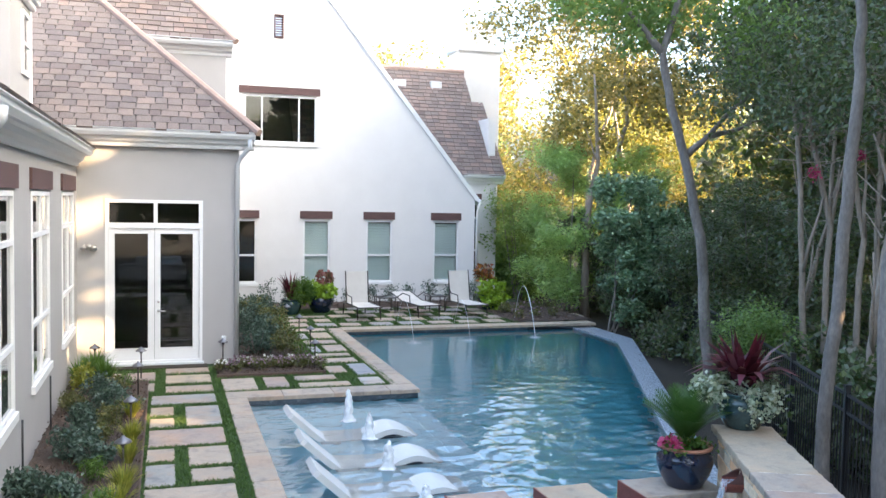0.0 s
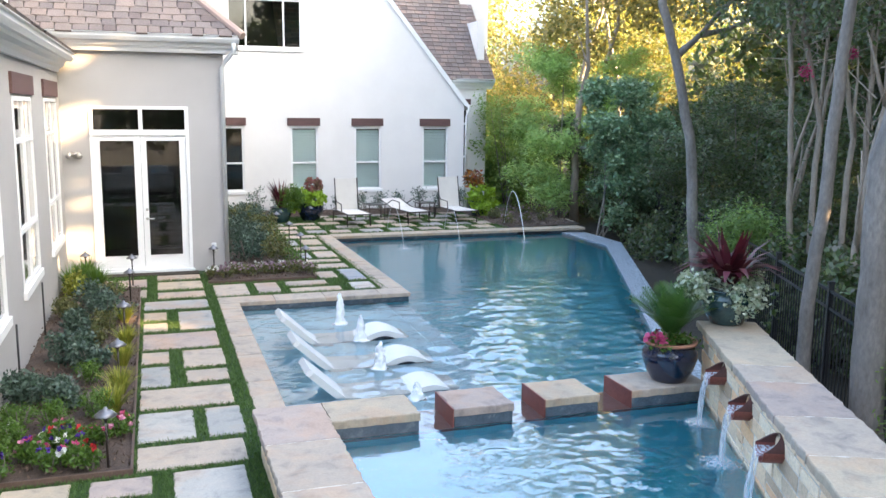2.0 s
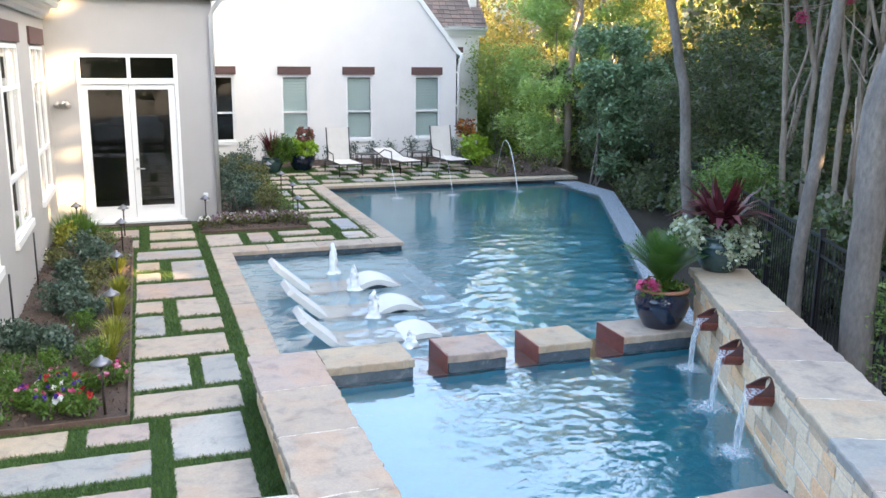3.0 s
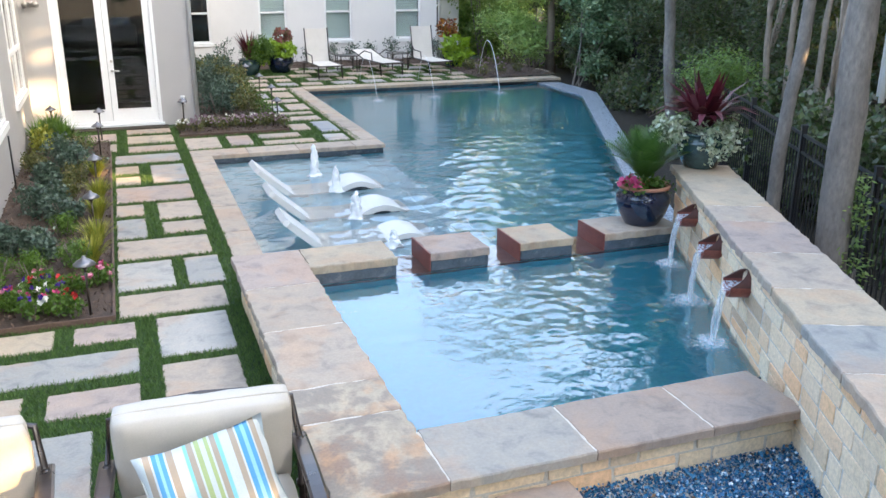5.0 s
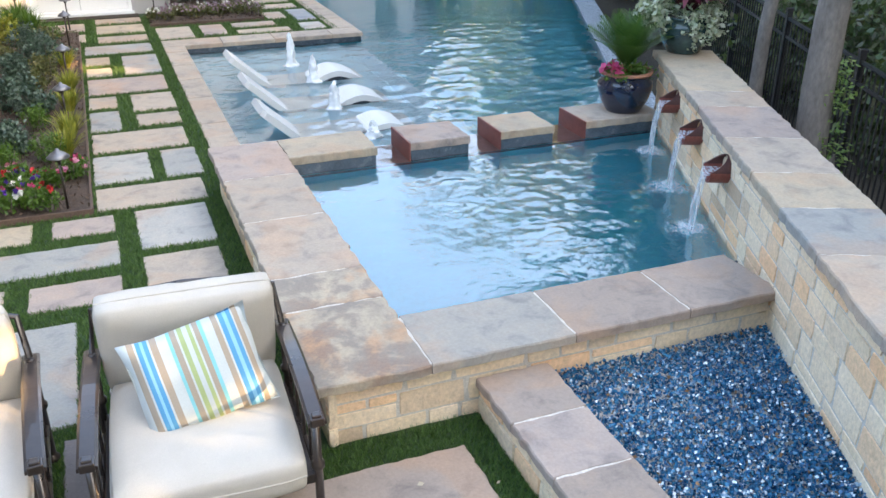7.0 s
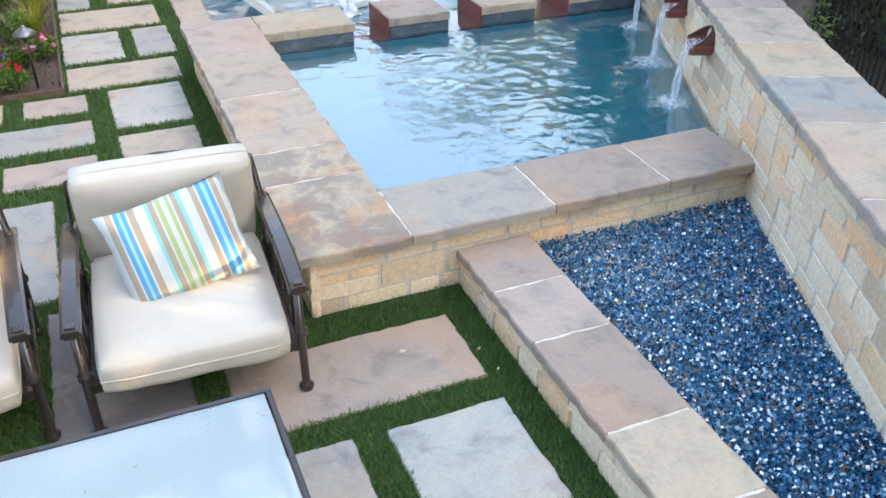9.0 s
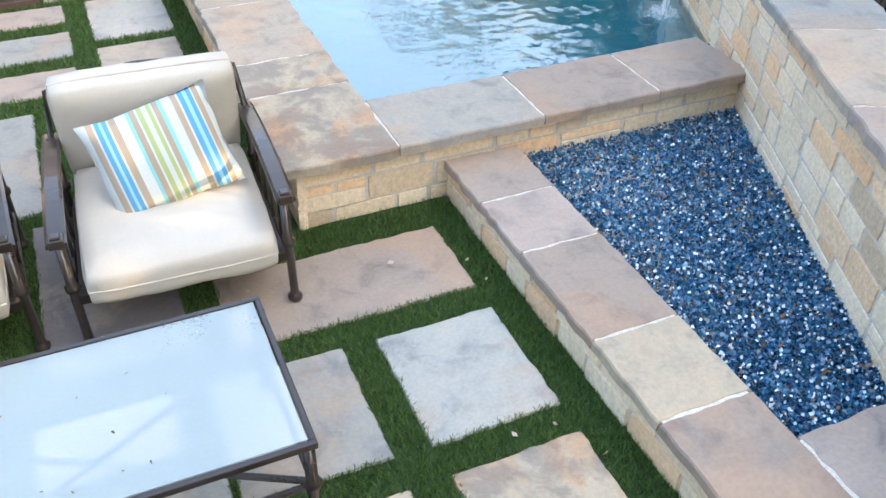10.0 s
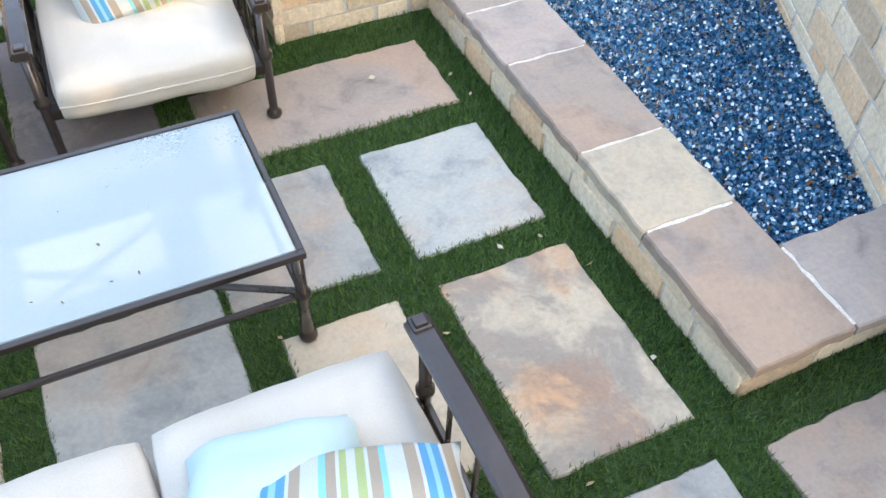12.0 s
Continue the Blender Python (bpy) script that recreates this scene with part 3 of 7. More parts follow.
# ---- spa ----
SPA_TOP, SPA_WATER = 0.42, 0.235
spa = setting("spa_wall", "raised spa wall faced with buff limestone under flagstone caps", boxes(
    (0.94, 1.46, 4.15, 8.0, -0.4, 0.36), (1.46, 3.72, 4.15, 4.60, -0.4, 0.36), (1.46, 5.2, 7.62, 8.04, -1.5, 0.215)), MORTAR)
ashlar(spa, (0.94, 4.12, 0), (0, 1, 0), (-1, 0, 0), 3.9, -0.02, 0.36, seed=1)
ashlar(spa, (0.92, 4.15, 0), (1, 0, 0), (0, -1, 0), 2.95, -0.02, 0.36, seed=2)
_y = 4.07
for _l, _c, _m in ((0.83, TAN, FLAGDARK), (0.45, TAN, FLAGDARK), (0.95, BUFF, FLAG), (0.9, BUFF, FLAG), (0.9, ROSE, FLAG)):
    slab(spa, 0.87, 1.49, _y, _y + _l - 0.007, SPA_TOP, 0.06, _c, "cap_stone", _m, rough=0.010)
    _y += _l
# two front caps take the darker brown for the shade on this side
for _a, _b, _c in ((1.495, 2.36, (0.37, 0.345, 0.30)), (2.365, 3.13, BROWN), (3.135, 3.80, BROWN)):
    slab(spa, _a, _b, 4.07, 4.63, SPA_TOP, 0.06, _c, "cap_stone", rough=0.005)
for _a, _b, _c, _m in ((1.495, 2.30, TAN, FLAG), (2.62, 3.21, ROSE, FLAG), (3.53, 4.10, TAN, FLAG), (4.45, 5.33, BUFF, FLAG)):
    slab(spa, _a, _b, 7.60, 8.13, 0.41, 0.075, _c, "stepping_stone", _m, rough=0.008)
    part("pier", boxes((_a + 0.01, _b - 0.01, 7.612, 8.11, 0.10, 0.338)), TILE, spa)
for _a in (2.62, 3.53, 4.45):
    part("side_plate", boxes((_a - 0.014, _a - 0.002, 7.592, 8.135, 0.225, 0.412), bev=0.003), COPPER, spa, "reddish copper side plate")
for _a, _b in ((2.30, 2.605), (3.21, 3.515), (4.10, 4.435)):
    part("spill_sill", boxes((_a, _b, 7.60, 8.12, 0.18, 0.226), bev=0.004), SILL, spa, "pinkish tiled spillway sill")
part("joint_mortar", boxes((0.888, 1.472, 4.09, 7.99, 0.362, 0.415), (1.472, 3.78, 4.09, 4.61, 0.362, 0.415)), MORTAR, spa)
_bm = bmesh.new()
_spa = [(1.48, 4.62), (1.48, 7.60), (5.30, 7.60), (4.02, 4.62)]
_vs = [[_bm.verts.new((x, y, z)) for x, y in _spa] for z in (0.22, -0.34)]
for _k in range(4):
    _bm.faces.new((_vs[0][_k], _vs[0][(_k + 1) % 4], _vs[1][(_k + 1) % 4], _vs[1][_k]))
_bm.faces.new(_vs[1])
spa_basin = setting("spa_basin", "blue plastered spa basin", _bm, SPA_PLASTER)


def spa_stir(x, y):
    d = math.hypot(x - 3.6, y - 6.6)
    return 0.0005 + 0.0068 * max(0.0, min(1.0, (2.1 - d) / 1.5))


_spa = [(1.47, 4.61), (1.47, 7.61), (2.29, 7.61), (2.29, 8.10), (5.33, 8.10), (5.33, 7.62), (4.0, 4.61)]
spa_water = setting("spa_water", "clear rippled spa water spilling between the stepping stones", wavy_sheet("spa_water", _spa, SPA_WATER, 0.025, spa_stir, 0.17, (3.25, 6.3, 0.0016, 0.15, 0.42)), SPAWATER)
spa_water.visible_shadow = False
spa_tile = setting("spa_tile", "dark waterline tile inside the spa", boxes((1.46, 1.475, 4.6, 7.46, 0.16, 0.36), (1.46, 3.9, 4.6, 4.615, 0.16, 0.36), (1.476, 5.2, 7.59, 7.598, 0.05, 0.20)), TILE)

# ---- the tall slanting wall ----
WALL_Z = 0.97
_c = [oblique(-3.5, 0.06), oblique(4.1, 0.06), oblique(4.1, 0.52), oblique(-3.5, 0.52)]
_bm = plate([tuple(p[:2]) for p in _c], [], 1.35, lambda u, v, w: (u, v, -0.45 + w))
tall_wall = setting("wall_tall", "tall limestone garden wall with broad flagstone caps", _bm, MORTAR)
ashlar(tall_wall, oblique(-3.5, 0.06), DW, -NW, 7.6, 0.12, 0.905, seed=5)
ashlar(tall_wall, oblique(-3.5, 0.52), DW, NW, 7.6, -0.35, 0.905, seed=6)
ashlar(tall_wall, oblique(4.1, 0.06), NW, DW, 0.46, -0.1, 0.905, seed=7)
_turn = Matrix.Translation(AW) @ Matrix((NW, DW, Vector((0, 0, 1)))).transposed().to_4x4()
for _a, _b, _c in ((-3.55, -2.3, BUFF), (-2.3, -1.45, ROSE), (-1.45, -0.62, BUFF), (-0.62, 0.02, GREY), (0.02, 0.62, TAN), (0.62, 1.35, BUFF), (1.35, 2.15, ROSE), (2.15, 2.62, BUFF), (2.62, 4.2, TAN)):
    slab(tall_wall, 0.0, 0.59, _a, _b - 0.007, WALL_Z, 0.065, _c, "cap_stone", FLAG, rough=0.009, turn=_turn)

_bm = bmesh.new()
box(_bm, 0.018, 0.572, -3.52, 4.16, 0.906, 0.965, m=_turn)
part("joint_mortar", _bm, MORTAR, tall_wall)

# ---- fire pit ----
pit = setting("fire_pit", "low stone fire pit border with flagstone caps", boxes(
    (1.80, 2.14, 1.43, 4.15, -0.3, 0.205), (2.14, 2.75, 1.43, 1.75, -0.3, 0.205), (2.1, 3.85, 1.7, 4.15, -0.3, 0.12)), MORTAR)
ashlar(pit, (1.795, 1.42, 0), (0, 1, 0), (-1, 0, 0), 2.72, -0.02, 0.205, seed=8)
ashlar(pit, (1.79, 1.425, 0), (1, 0, 0), (0, -1, 0), 1.0, -0.02, 0.205, seed=9)
_y = 1.37
for _l, _c in ((0.69, BROWN), (0.49, TAN), (0.65, BROWN), (0.45, ROSE), (0.45, BROWN)):
    slab(pit, 1.76, 2.20, _y, _y + _l - 0.006, 0.26, 0.055, _c, "cap_stone", rough=0.006)
    _y += _l
part("joint_mortar", boxes((1.778, 2.182, 1.388, 4.08, 0.206, 0.255), (2.182, 2.782, 1.388, 1.782, 0.206, 0.255)), MORTAR, pit)
slab(pit, 2.209, 2.80, 1.37, 1.80, 0.26, 0.055, ROSE, "cap_stone", rough=0.007)

# ---- house walls ----
XL, YD, YG = -1.43, 17.5, 26.7
front = lambda Y: (lambda u, v, w: (u, Y + w, v))
side = lambda X: (lambda u, v, w: (X - w, u, v))
LEFT_WIN = [(8.85, 10.52), (11.84, 13.50), (15.06, 16.80)]
wall_left = setting("wall_left", "greige stucco wall of the side wing", plate(rect(7.4, 17.5, -0.3, 3.95), [rect(a, b, 0.85, 3.2) for a, b in LEFT_WIN], 0.25, side(XL)), STUCCO_SHADED)
wall_door = setting("wall_door", "greige stucco wall with a glazed double door", plate(rect(XL - 0.25, 1.43, -0.3, 4.3), [rect(-0.93, 0.75, 0.05, 3.07)], 0.25, front(YD)), STUCCO_SHADED)
wall_side = setting("wall_side", "greige stucco side wall of the door wing", boxes((1.18, 1.43, 17.75, 26.7, -0.3, 4.3)), STUCCO_SHADED)
GWIN = [(1.75, 2.67), (4.04, 4.85), (5.98, 6.80), (8.14, 8.97)]
wall_gable = setting("wall_gable", "tall white stucco gable wall", plate(
    [(1.3, -0.3), (9.5, -0.3), (9.5, 3.28), (3.27, 10.95), (-2.8, 3.5), (1.3, 3.5)],
    [rect(a, b, 0.62, 2.52) for a, b in GWIN] + [rect(2.28, 4.41, 4.78, 6.18), rect(3.16, 3.38, 7.87, 8.51)], 0.28, front(YG)), STUCCO)
wall_back = setting("wall_back", "cream stucco wall of the far wing", plate(rect(9.4, 10.85, -0.3, 4.0), [rect(9.78, 10.22, 0.75, 3.2)], 0.25, front(28.3)), STUCCO)
wall_far = setting("wall_far", "white stucco side walls of the far house", boxes((9.22, 9.5, 26.98, 34, -0.3, 3.3), (10.6, 10.85, 28.55, 34, -0.3, 6.0)), STUCCO)
wall_upper = setting("wall_upper", "cream stucco upper storey wall", boxes((-3.0, 1.37, 20.5, 26.7, 4.0, 6.42)), STUCCO_SHADED)
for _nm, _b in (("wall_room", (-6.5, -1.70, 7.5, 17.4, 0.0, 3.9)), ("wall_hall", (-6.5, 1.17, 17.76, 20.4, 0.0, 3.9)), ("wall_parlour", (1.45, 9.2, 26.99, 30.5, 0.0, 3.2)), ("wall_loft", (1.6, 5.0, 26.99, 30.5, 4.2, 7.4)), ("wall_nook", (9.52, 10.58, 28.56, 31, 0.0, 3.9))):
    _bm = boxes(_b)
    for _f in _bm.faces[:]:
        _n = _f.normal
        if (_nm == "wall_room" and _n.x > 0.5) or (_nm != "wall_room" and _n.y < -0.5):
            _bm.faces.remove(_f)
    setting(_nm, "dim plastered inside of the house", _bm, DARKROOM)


def glazed(name, label, u0, u1, v0, v1, place, verts=(), rails=(), border=0.055, depth=0.09, blind=False, sill=True, lintel=None):
    """A window set in its opening: a frame, each pane, a sill, a beam above and a blind."""
    w = tagged(new(name), label, "window", kind="structure")
    us = [u0 + border, *verts, u1 - border]
    vs = [v0 + border, *rails, v1 - border]
    holes = []
    for i in range(len(us) - 1):
        for j in range(len(vs) - 1):
            a = us[i] + (0.022 if i else 0)
            b = us[i + 1] - (0.022 if i < len(us) - 2 else 0)
            c = vs[j] + (0.028 if j else 0)
            d = vs[j + 1] - (0.028 if j < len(vs) - 2 else 0)
            holes.append((a, b, c, d))
    part("window_frame", plate(rect(u0, u1, v0, v1), [rect(*h) for h in holes], 0.07, lambda u, v, d: place(u, v, d + depth - 0.06)), TRIM, w)
    for h in holes:
        g = part("pane", plate(rect(*h), [], 0.006, lambda u, v, d: place(u, v, d + depth - 0.03)), PANE, w)
        g.visible_shadow = False
    if sill:
        part("sill", plate(rect(u0 - 0.05, u1 + 0.05, v0 - 0.09, v0 + 0.005), [], 0.12, lambda u, v, d: place(u, v, d - 0.045)), TRIM, w)
    if lintel:
        part("beam", plate(rect(*lintel), [], 0.10, lambda u, v, d: place(u, v, d - 0.035)), BEAM, w, "dark stained wooden beam")
    if blind:
        n = int((v1 - v0 - 0.1) / 0.088)
        for k in range(n):
            v = v0 + 0.06 + k * 0.088
            part("slat", plate(rect(u0 + 0.05, u1 - 0.05, v, v + 0.083), [], 0.004, lambda u, q, d: place(u, q, d + depth + 0.03 + (q - v) * 0.6)), BLIND, w)
    return w


for _i, (_a, _b) in enumerate(LEFT_WIN):
    _m = (_a + _b) / 2
    glazed(f"window_{_i + 1}", "tall white framed window with upper and lower lights", _a, _b, 0.85, 3.2, side(XL), (_m,), (1.57, 2.66), depth=0.045, lintel=(_a - 0.1, _b + 0.22, 3.225, 3.48))
for _i, (_a, _b) in enumerate(GWIN):
    glazed(f"window_{_i + 4}", "white sash window with pale green blinds" if _i else "white sash window of a dim room", _a, _b, 0.62, 2.52, front(YG), (), (1.45,), blind=_i > 0, lintel=(_a - 0.1, _b + 0.07, 2.55, 2.78))
glazed("window_8", "wide upper window of three dark panes", 2.28, 4.41, 4.78, 6.18, front(YG), (2.80, 3.89), (), lintel=(2.13, 4.51, 6.21, 6.42))
glazed("window_9", "narrow white window of the far wing", 9.78, 10.22, 0.75, 3.2, front(28.3), (), (1.5, 2.6), lintel=(9.7, 10.3, 3.23, 3.42))

gable_vent = tagged(new("gable_vent"), "small brown louvred vent high in the gable", "vent", kind="structure")
part("frame", plate(rect(3.13, 3.41, 7.84, 8.54), [rect(3.17, 3.37, 7.88, 8.50)], 0.05, front(YG - 0.02)), BEAM, gable_vent)
for _k in range(9):
    part("slat", plate(rect(3.17, 3.37, 7.88 + _k * 0.069, 7.88 + _k * 0.069 + 0.05), [], 0.012, lambda u, v, d: (u, YG + 0.01 + d + (8.5 - v) * 0.02, v)), BEAM, gable_vent)

# glazed double door with lights above
door = tagged(new("door_1"), "white glazed double door with two lights above", "door", kind="structure")
part("door_frame", plate(rect(-0.955, 0.77, 0.045, 3.09), [rect(-0.895, 0.71, 0.09, 2.56), rect(-0.89, -0.11, 2.66, 3.03), rect(-0.04, 0.70, 2.66, 3.03)], 0.112, front(YD - 0.012)), TRIM, door)
for _a, _b in ((-0.89, -0.11), (-0.04, 0.70)):
    part("light", plate(rect(_a, _b, 2.66, 3.03), [], 0.006, front(YD + 0.05)), PANE, door).visible_shadow = False
for _a, _b in ((-0.892, -0.096), (-0.090, 0.706)):
    _leaf = part("door_leaf", plate(rect(_a, _b, 0.095, 2.555), [rect(_a + 0.10, _b - 0.115, 0.32, 2.46)], 0.05, front(YD + 0.025)), TRIM, door)
    part("pane", plate(rect(_a + 0.10, _b - 0.115, 0.32, 2.46), [], 0.006, front(YD + 0.045)), PANE, _leaf).visible_shadow = False
    part("glazing_bead", plate(rect(_a + 0.078, _b - 0.093, 0.298, 2.482), [rect(_a + 0.10, _b - 0.115, 0.32, 2.46)], 0.012, front(YD + 0.015)), TRIM, _leaf)
STEEL = surf("satin_steel", (0.45, 0.44, 0.42), (0.55, 0.54, 0.52), 0.3, 5, 60, 0.05, metal=0.9, grain=0.05)
for _z in (1.02, 1.19):
    _bm = bmesh.new()
    tube(_bm, [(-0.02, YD + 0.03, _z), (-0.02, YD - 0.035, _z)], [0.028, 0.022], 12)
    if _z < 1.1:
        tube(_bm, [(-0.02, YD - 0.03, _z), (0.10, YD - 0.035, _z - 0.005)], [0.012, 0.010], 8)
    part("handle" if _z < 1.1 else "lock", _bm, STEEL, door, "satin steel", smooth=True)
part("threshold", boxes((-0.95, 0.80, YD - 0.10, YD + 0.05, -0.02, 0.05), bev=0.008), GUTTER, door)
door_step = setting("step", "low flagstone doorstep", boxes((-1.0, 0.86, 17.12, 17.42, -0.1, 0.012), bev=0.01), EARTH)

# ---- roofs ----
_bm = bmesh.new()
box(_bm, -0.5, 0.5, -0.5, 0.5, -0.5, 0.5)
for _v in _bm.verts:
    if _v.co.y > 0:
        _v.co.z -= 0.35 * (1 if _v.co.z > 0 else 0)
bmesh.ops.bevel(_bm, geom=[e for e in _bm.edges if abs(e.verts[0].co.x - e.verts[1].co.x) < 0.01 and e.verts[0].co.y * e.verts[1].co.y < 0 and e.verts[0].co.z > -0.2], offset=0.06, segments=1, affect="EDGES")
SHINGLE_ME = mesh_of(_bm, "shingle")
SHINGLE_ME.materials.append(SHINGLE)


def roof_plane(parent, o, u, v, poly, seed, pieces=0, exposure=0.18, wide=0.27):
    """Lapped shingles of uneven width on a slope: u along the eave, v up the slope."""
    rnd = random.Random(seed)
    o, u, v = Vector(o), Vector(u).normalized(), Vector(v).normalized()
    n = u.cross(v)
    if n.z < 0:
        n = -n
    bm = bmesh.new()
    lo = [bm.verts.new(o + u * a + v * b - n * 0.03) for a, b in poly]
    bm.faces.new(lo)
    part("deck", bm, UNDER, parent)
    quads, made = [], 0
    vmax = max(b for _, b in poly)
    umin, umax = min(a for a, _ in poly), max(a for a, _ in poly)
    row = 0.0
    while row < vmax:
        a = umin - rnd.uniform(0, wide)
        while a < umax:
            w = wide * rnd.uniform(0.75, 1.2)
            e = row + exposure / 2
            cuts = [p[0] + (q[0] - p[0]) * (e - p[1]) / (q[1] - p[1]) for p, q in zip(poly, poly[1:] + poly[:1]) if (p[1] > e) != (q[1] > e)]
            a0, a1 = max(a, min(cuts, default=a)), min(a + w, max(cuts, default=a))
            step = w
            w, c = a1 - a0, (a0 + a1) / 2
            if w > 0.05:
                low = -rnd.choice((0, 0, 0.0, 0.022))
                ctr = o + u * c + v * (row + exposure * 0.62 + low) + n * (0.012 + rnd.uniform(0, 0.006))
                m = Matrix((u, v, n)).transposed().to_4x4()
                if made < pieces:
                    tilt = Matrix.Rotation(rnd.uniform(-0.006, 0.006), 4, "Z")
                    piece("shingle", SHINGLE_ME, parent, Matrix.Translation(ctr) @ m @ tilt @ Matrix.Diagonal((w - 0.018, exposure * 1.3, 0.036, 1)))
                    made += 1
                else:
                    h, ww = exposure * 0.65, (w - 0.014) / 2
                    p = [ctr + u * (sx * ww) + v * (sy * h) + n * (0.017 if sy < 0 else -0.012) for sx, sy in ((-1, -1), (1, -1), (1, 1), (-1, 1))]
                    quads.append(p)
                    f = [p[0] - n * 0.034, p[1] - n * 0.034, p[1], p[0]]
                    quads.append(f)
            a += step
        row += exposure
    if quads:
        ob = part("shingles", quads_mesh("shingles", np.array([[tuple(q) for q in p] for p in quads]), SHINGLES), None, parent)
        tagged(ob, kind="stuff")


def slope_dir(run, pitch):
    x, y = run
    return Vector((x, y, pitch)).normalized()


P1 = 0.95
roof_door = tagged(new("roof_door"), "steep shingled hip roof in brown and grey tones over the door wing", "roof", kind="structure")
_k = math.sqrt(1 + P1 * P1)
roof_plane(roof_door, (-3.2, 17.10, 4.36), (1, 0, 0), slope_dir((0, 1), P1), [(0, 0), (4.92, 0), (4.92 - 4.0, 4.0 * _k), (0, 4.0 * _k)], 11, 300)
roof_plane(roof_door, (1.72, 17.10, 4.36), (0, 1, 0), slope_dir((-1, 0), P1), [(0, 0), (3.4, 0), (3.4, 3.2 * _k), (3.2, 3.2 * _k)], 12)
_bm = bmesh.new()
tube(_bm, [(1.76, 17.06, 4.37), (1.72 - 4, 21.1, 4.36 + 4 * P1 + 0.03)], 0.075, 8)
part("ridge", _bm, RIDGE, roof_door, "tan clay hip ridge")
roof_left = tagged(new("roof_left"), "shingled roof slope of the side wing", "roof", kind="structure")
roof_plane(roof_left, (-1.10, 6.9, 3.98), (0, 1, 0), slope_dir((-1, 0), 0.62), [(0, 0), (10.3, 0), (11.0, 1.0), (14, 4.4), (0, 4.4)], 13)
roof_mid = tagged(new("roof_mid"), "shingled hip roof over the upper storey", "roof", kind="structure")
_k2 = math.sqrt(1 + 1.1 ** 2)
roof_plane(roof_mid, (-3.4, 20.25, 6.55), (1, 0, 0), slope_dir((0, 1), 1.1), [(0, 0), (4.95, 0), (4.95 - 2.6, 2.6 * _k2), (0, 2.6 * _k2)], 14)
_bm = bmesh.new()
tube(_bm, [(1.57, 20.22, 6.55), (1.55 - 2.6, 22.85, 6.55 + 2.6 * 1.1)], 0.075, 8)
part("ridge", _bm, RIDGE, roof_mid)
roof_far = tagged(new("roof_far"), "shingled roof of the far wing with small roof vents", "roof", kind="structure")
_k3 = math.sqrt(1 + 1.2 ** 2)
roof_plane(roof_far, (4.0, 28.0, 4.05), (1, 0, 0), slope_dir((0, 1), 1.2), [(0, 0), (7.05, 0), (6.97, 2.2 * _k3), (6.55, 2.2 * _k3), (6.55, 3.2 * _k3), (0, 3.2 * _k3)], 15)
_bm = bmesh.new()
tube(_bm, [(4.0, 31.2, 7.90), (10.56, 31.2, 7.90)], 0.09, 6)
part("ridge", _bm, RIDGE, roof_far)
for _x in (7.8, 9.12):
    part("roof_vent", boxes((_x, _x + 0.42, 30.6, 30.85, 7.15, 7.42), bev=0.02), GUTTER, roof_far, "grey metal roof vent")
roof_gable = setting("roof_gable", "roof slopes behind the tall gable", plate(
    [(9.75, 3.05), (9.62, 3.26), (3.27, 11.08), (-2.9, 3.52), (-2.8, 3.4), (3.27, 10.88), (9.5, 3.2)], [], 6.0, front(YG - 0.06)), TRIM)

eaves = tagged(new("eaves"), "pale grey gutters and white cornices", "eaves", kind="structure")


def gutter(parent, a, b, out):
    """A moulded gutter with a cornice behind it, from a to b; out points away from the wall."""
    a, b, out = Vector(a), Vector(b), Vector(out).normalized()
    for nm, mat, prof in (("gutter", GUTTER, [(0.0, 0.0), (0.0, -0.12), (-0.06, -0.12), (-0.10, -0.06), (-0.10, -0.01), (-0.13, 0.0), (-0.13, 0.012), (-0.0, 0.012)]),
                          ("cornice", TRIM, [(0.001, -0.02), (0.001, -0.10), (0.05, -0.14), (0.07, -0.20), (0.14, -0.24), (0.16, -0.30), (0.45, -0.30), (0.45, -0.02)])):
        bm = bmesh.new()
        rings = [[bm.verts.new(p - out * q + Vector((0, 0, z))) for q, z in prof] for p in (a, b)]
        n = len(prof)
        for k in range(n):
            bm.faces.new((rings[0][k], rings[0][(k + 1) % n], rings[1][(k + 1) % n], rings[1][k]))
        bm.faces.new(rings[0])
        bm.faces.new(rings[1][::-1])
        part(nm, bm, mat, parent)


gutter(eaves, (-2.2, 17.20, 4.36), (1.70, 17.20, 4.36), (0, -1, 0))
gutter(eaves, (1.62, 17.34, 4.36), (1.62, 22, 4.36), (1, 0, 0))
gutter(eaves, (-1.22, 6.9, 3.96), (-1.22, 17.2, 3.96), (1, 0, 0))
gutter(eaves, (-3.0, 20.33, 6.56), (1.50, 20.33, 6.56), (0, -1, 0))
gutter(eaves, (9.55, 28.08, 4.06), (11.05, 28.08, 4.06), (0, -1, 0))
_bm = bmesh.new()
tube(_bm, [(1.60, 17.12, 4.24), (1.60, 17.14, 4.10), (1.46, 17.36, 3.92), (1.40, 17.44, 3.80), (1.40, 17.44, 0.10)], 0.042, 10)
downspout = thing("downspout", "pale grey painted metal downspout on the house corner", "downspout", kind="structure", bm=_bm, material=GUTTER, smooth=True)
_bm = bmesh.new()
tube(_bm, [(9.62, 26.55, 3.22), (9.62, 26.62, 3.0), (9.56, 26.64, 2.85), (9.56, 26.64, 0.0)], 0.04, 8)
downspout2 = thing("downspout", "white painted downspout at the gable corner", "downspout", kind="structure", bm=_bm, material=TRIM, smooth=True)
chimney = thing("chimney", "broad white stucco chimney", "chimney", kind="structure")
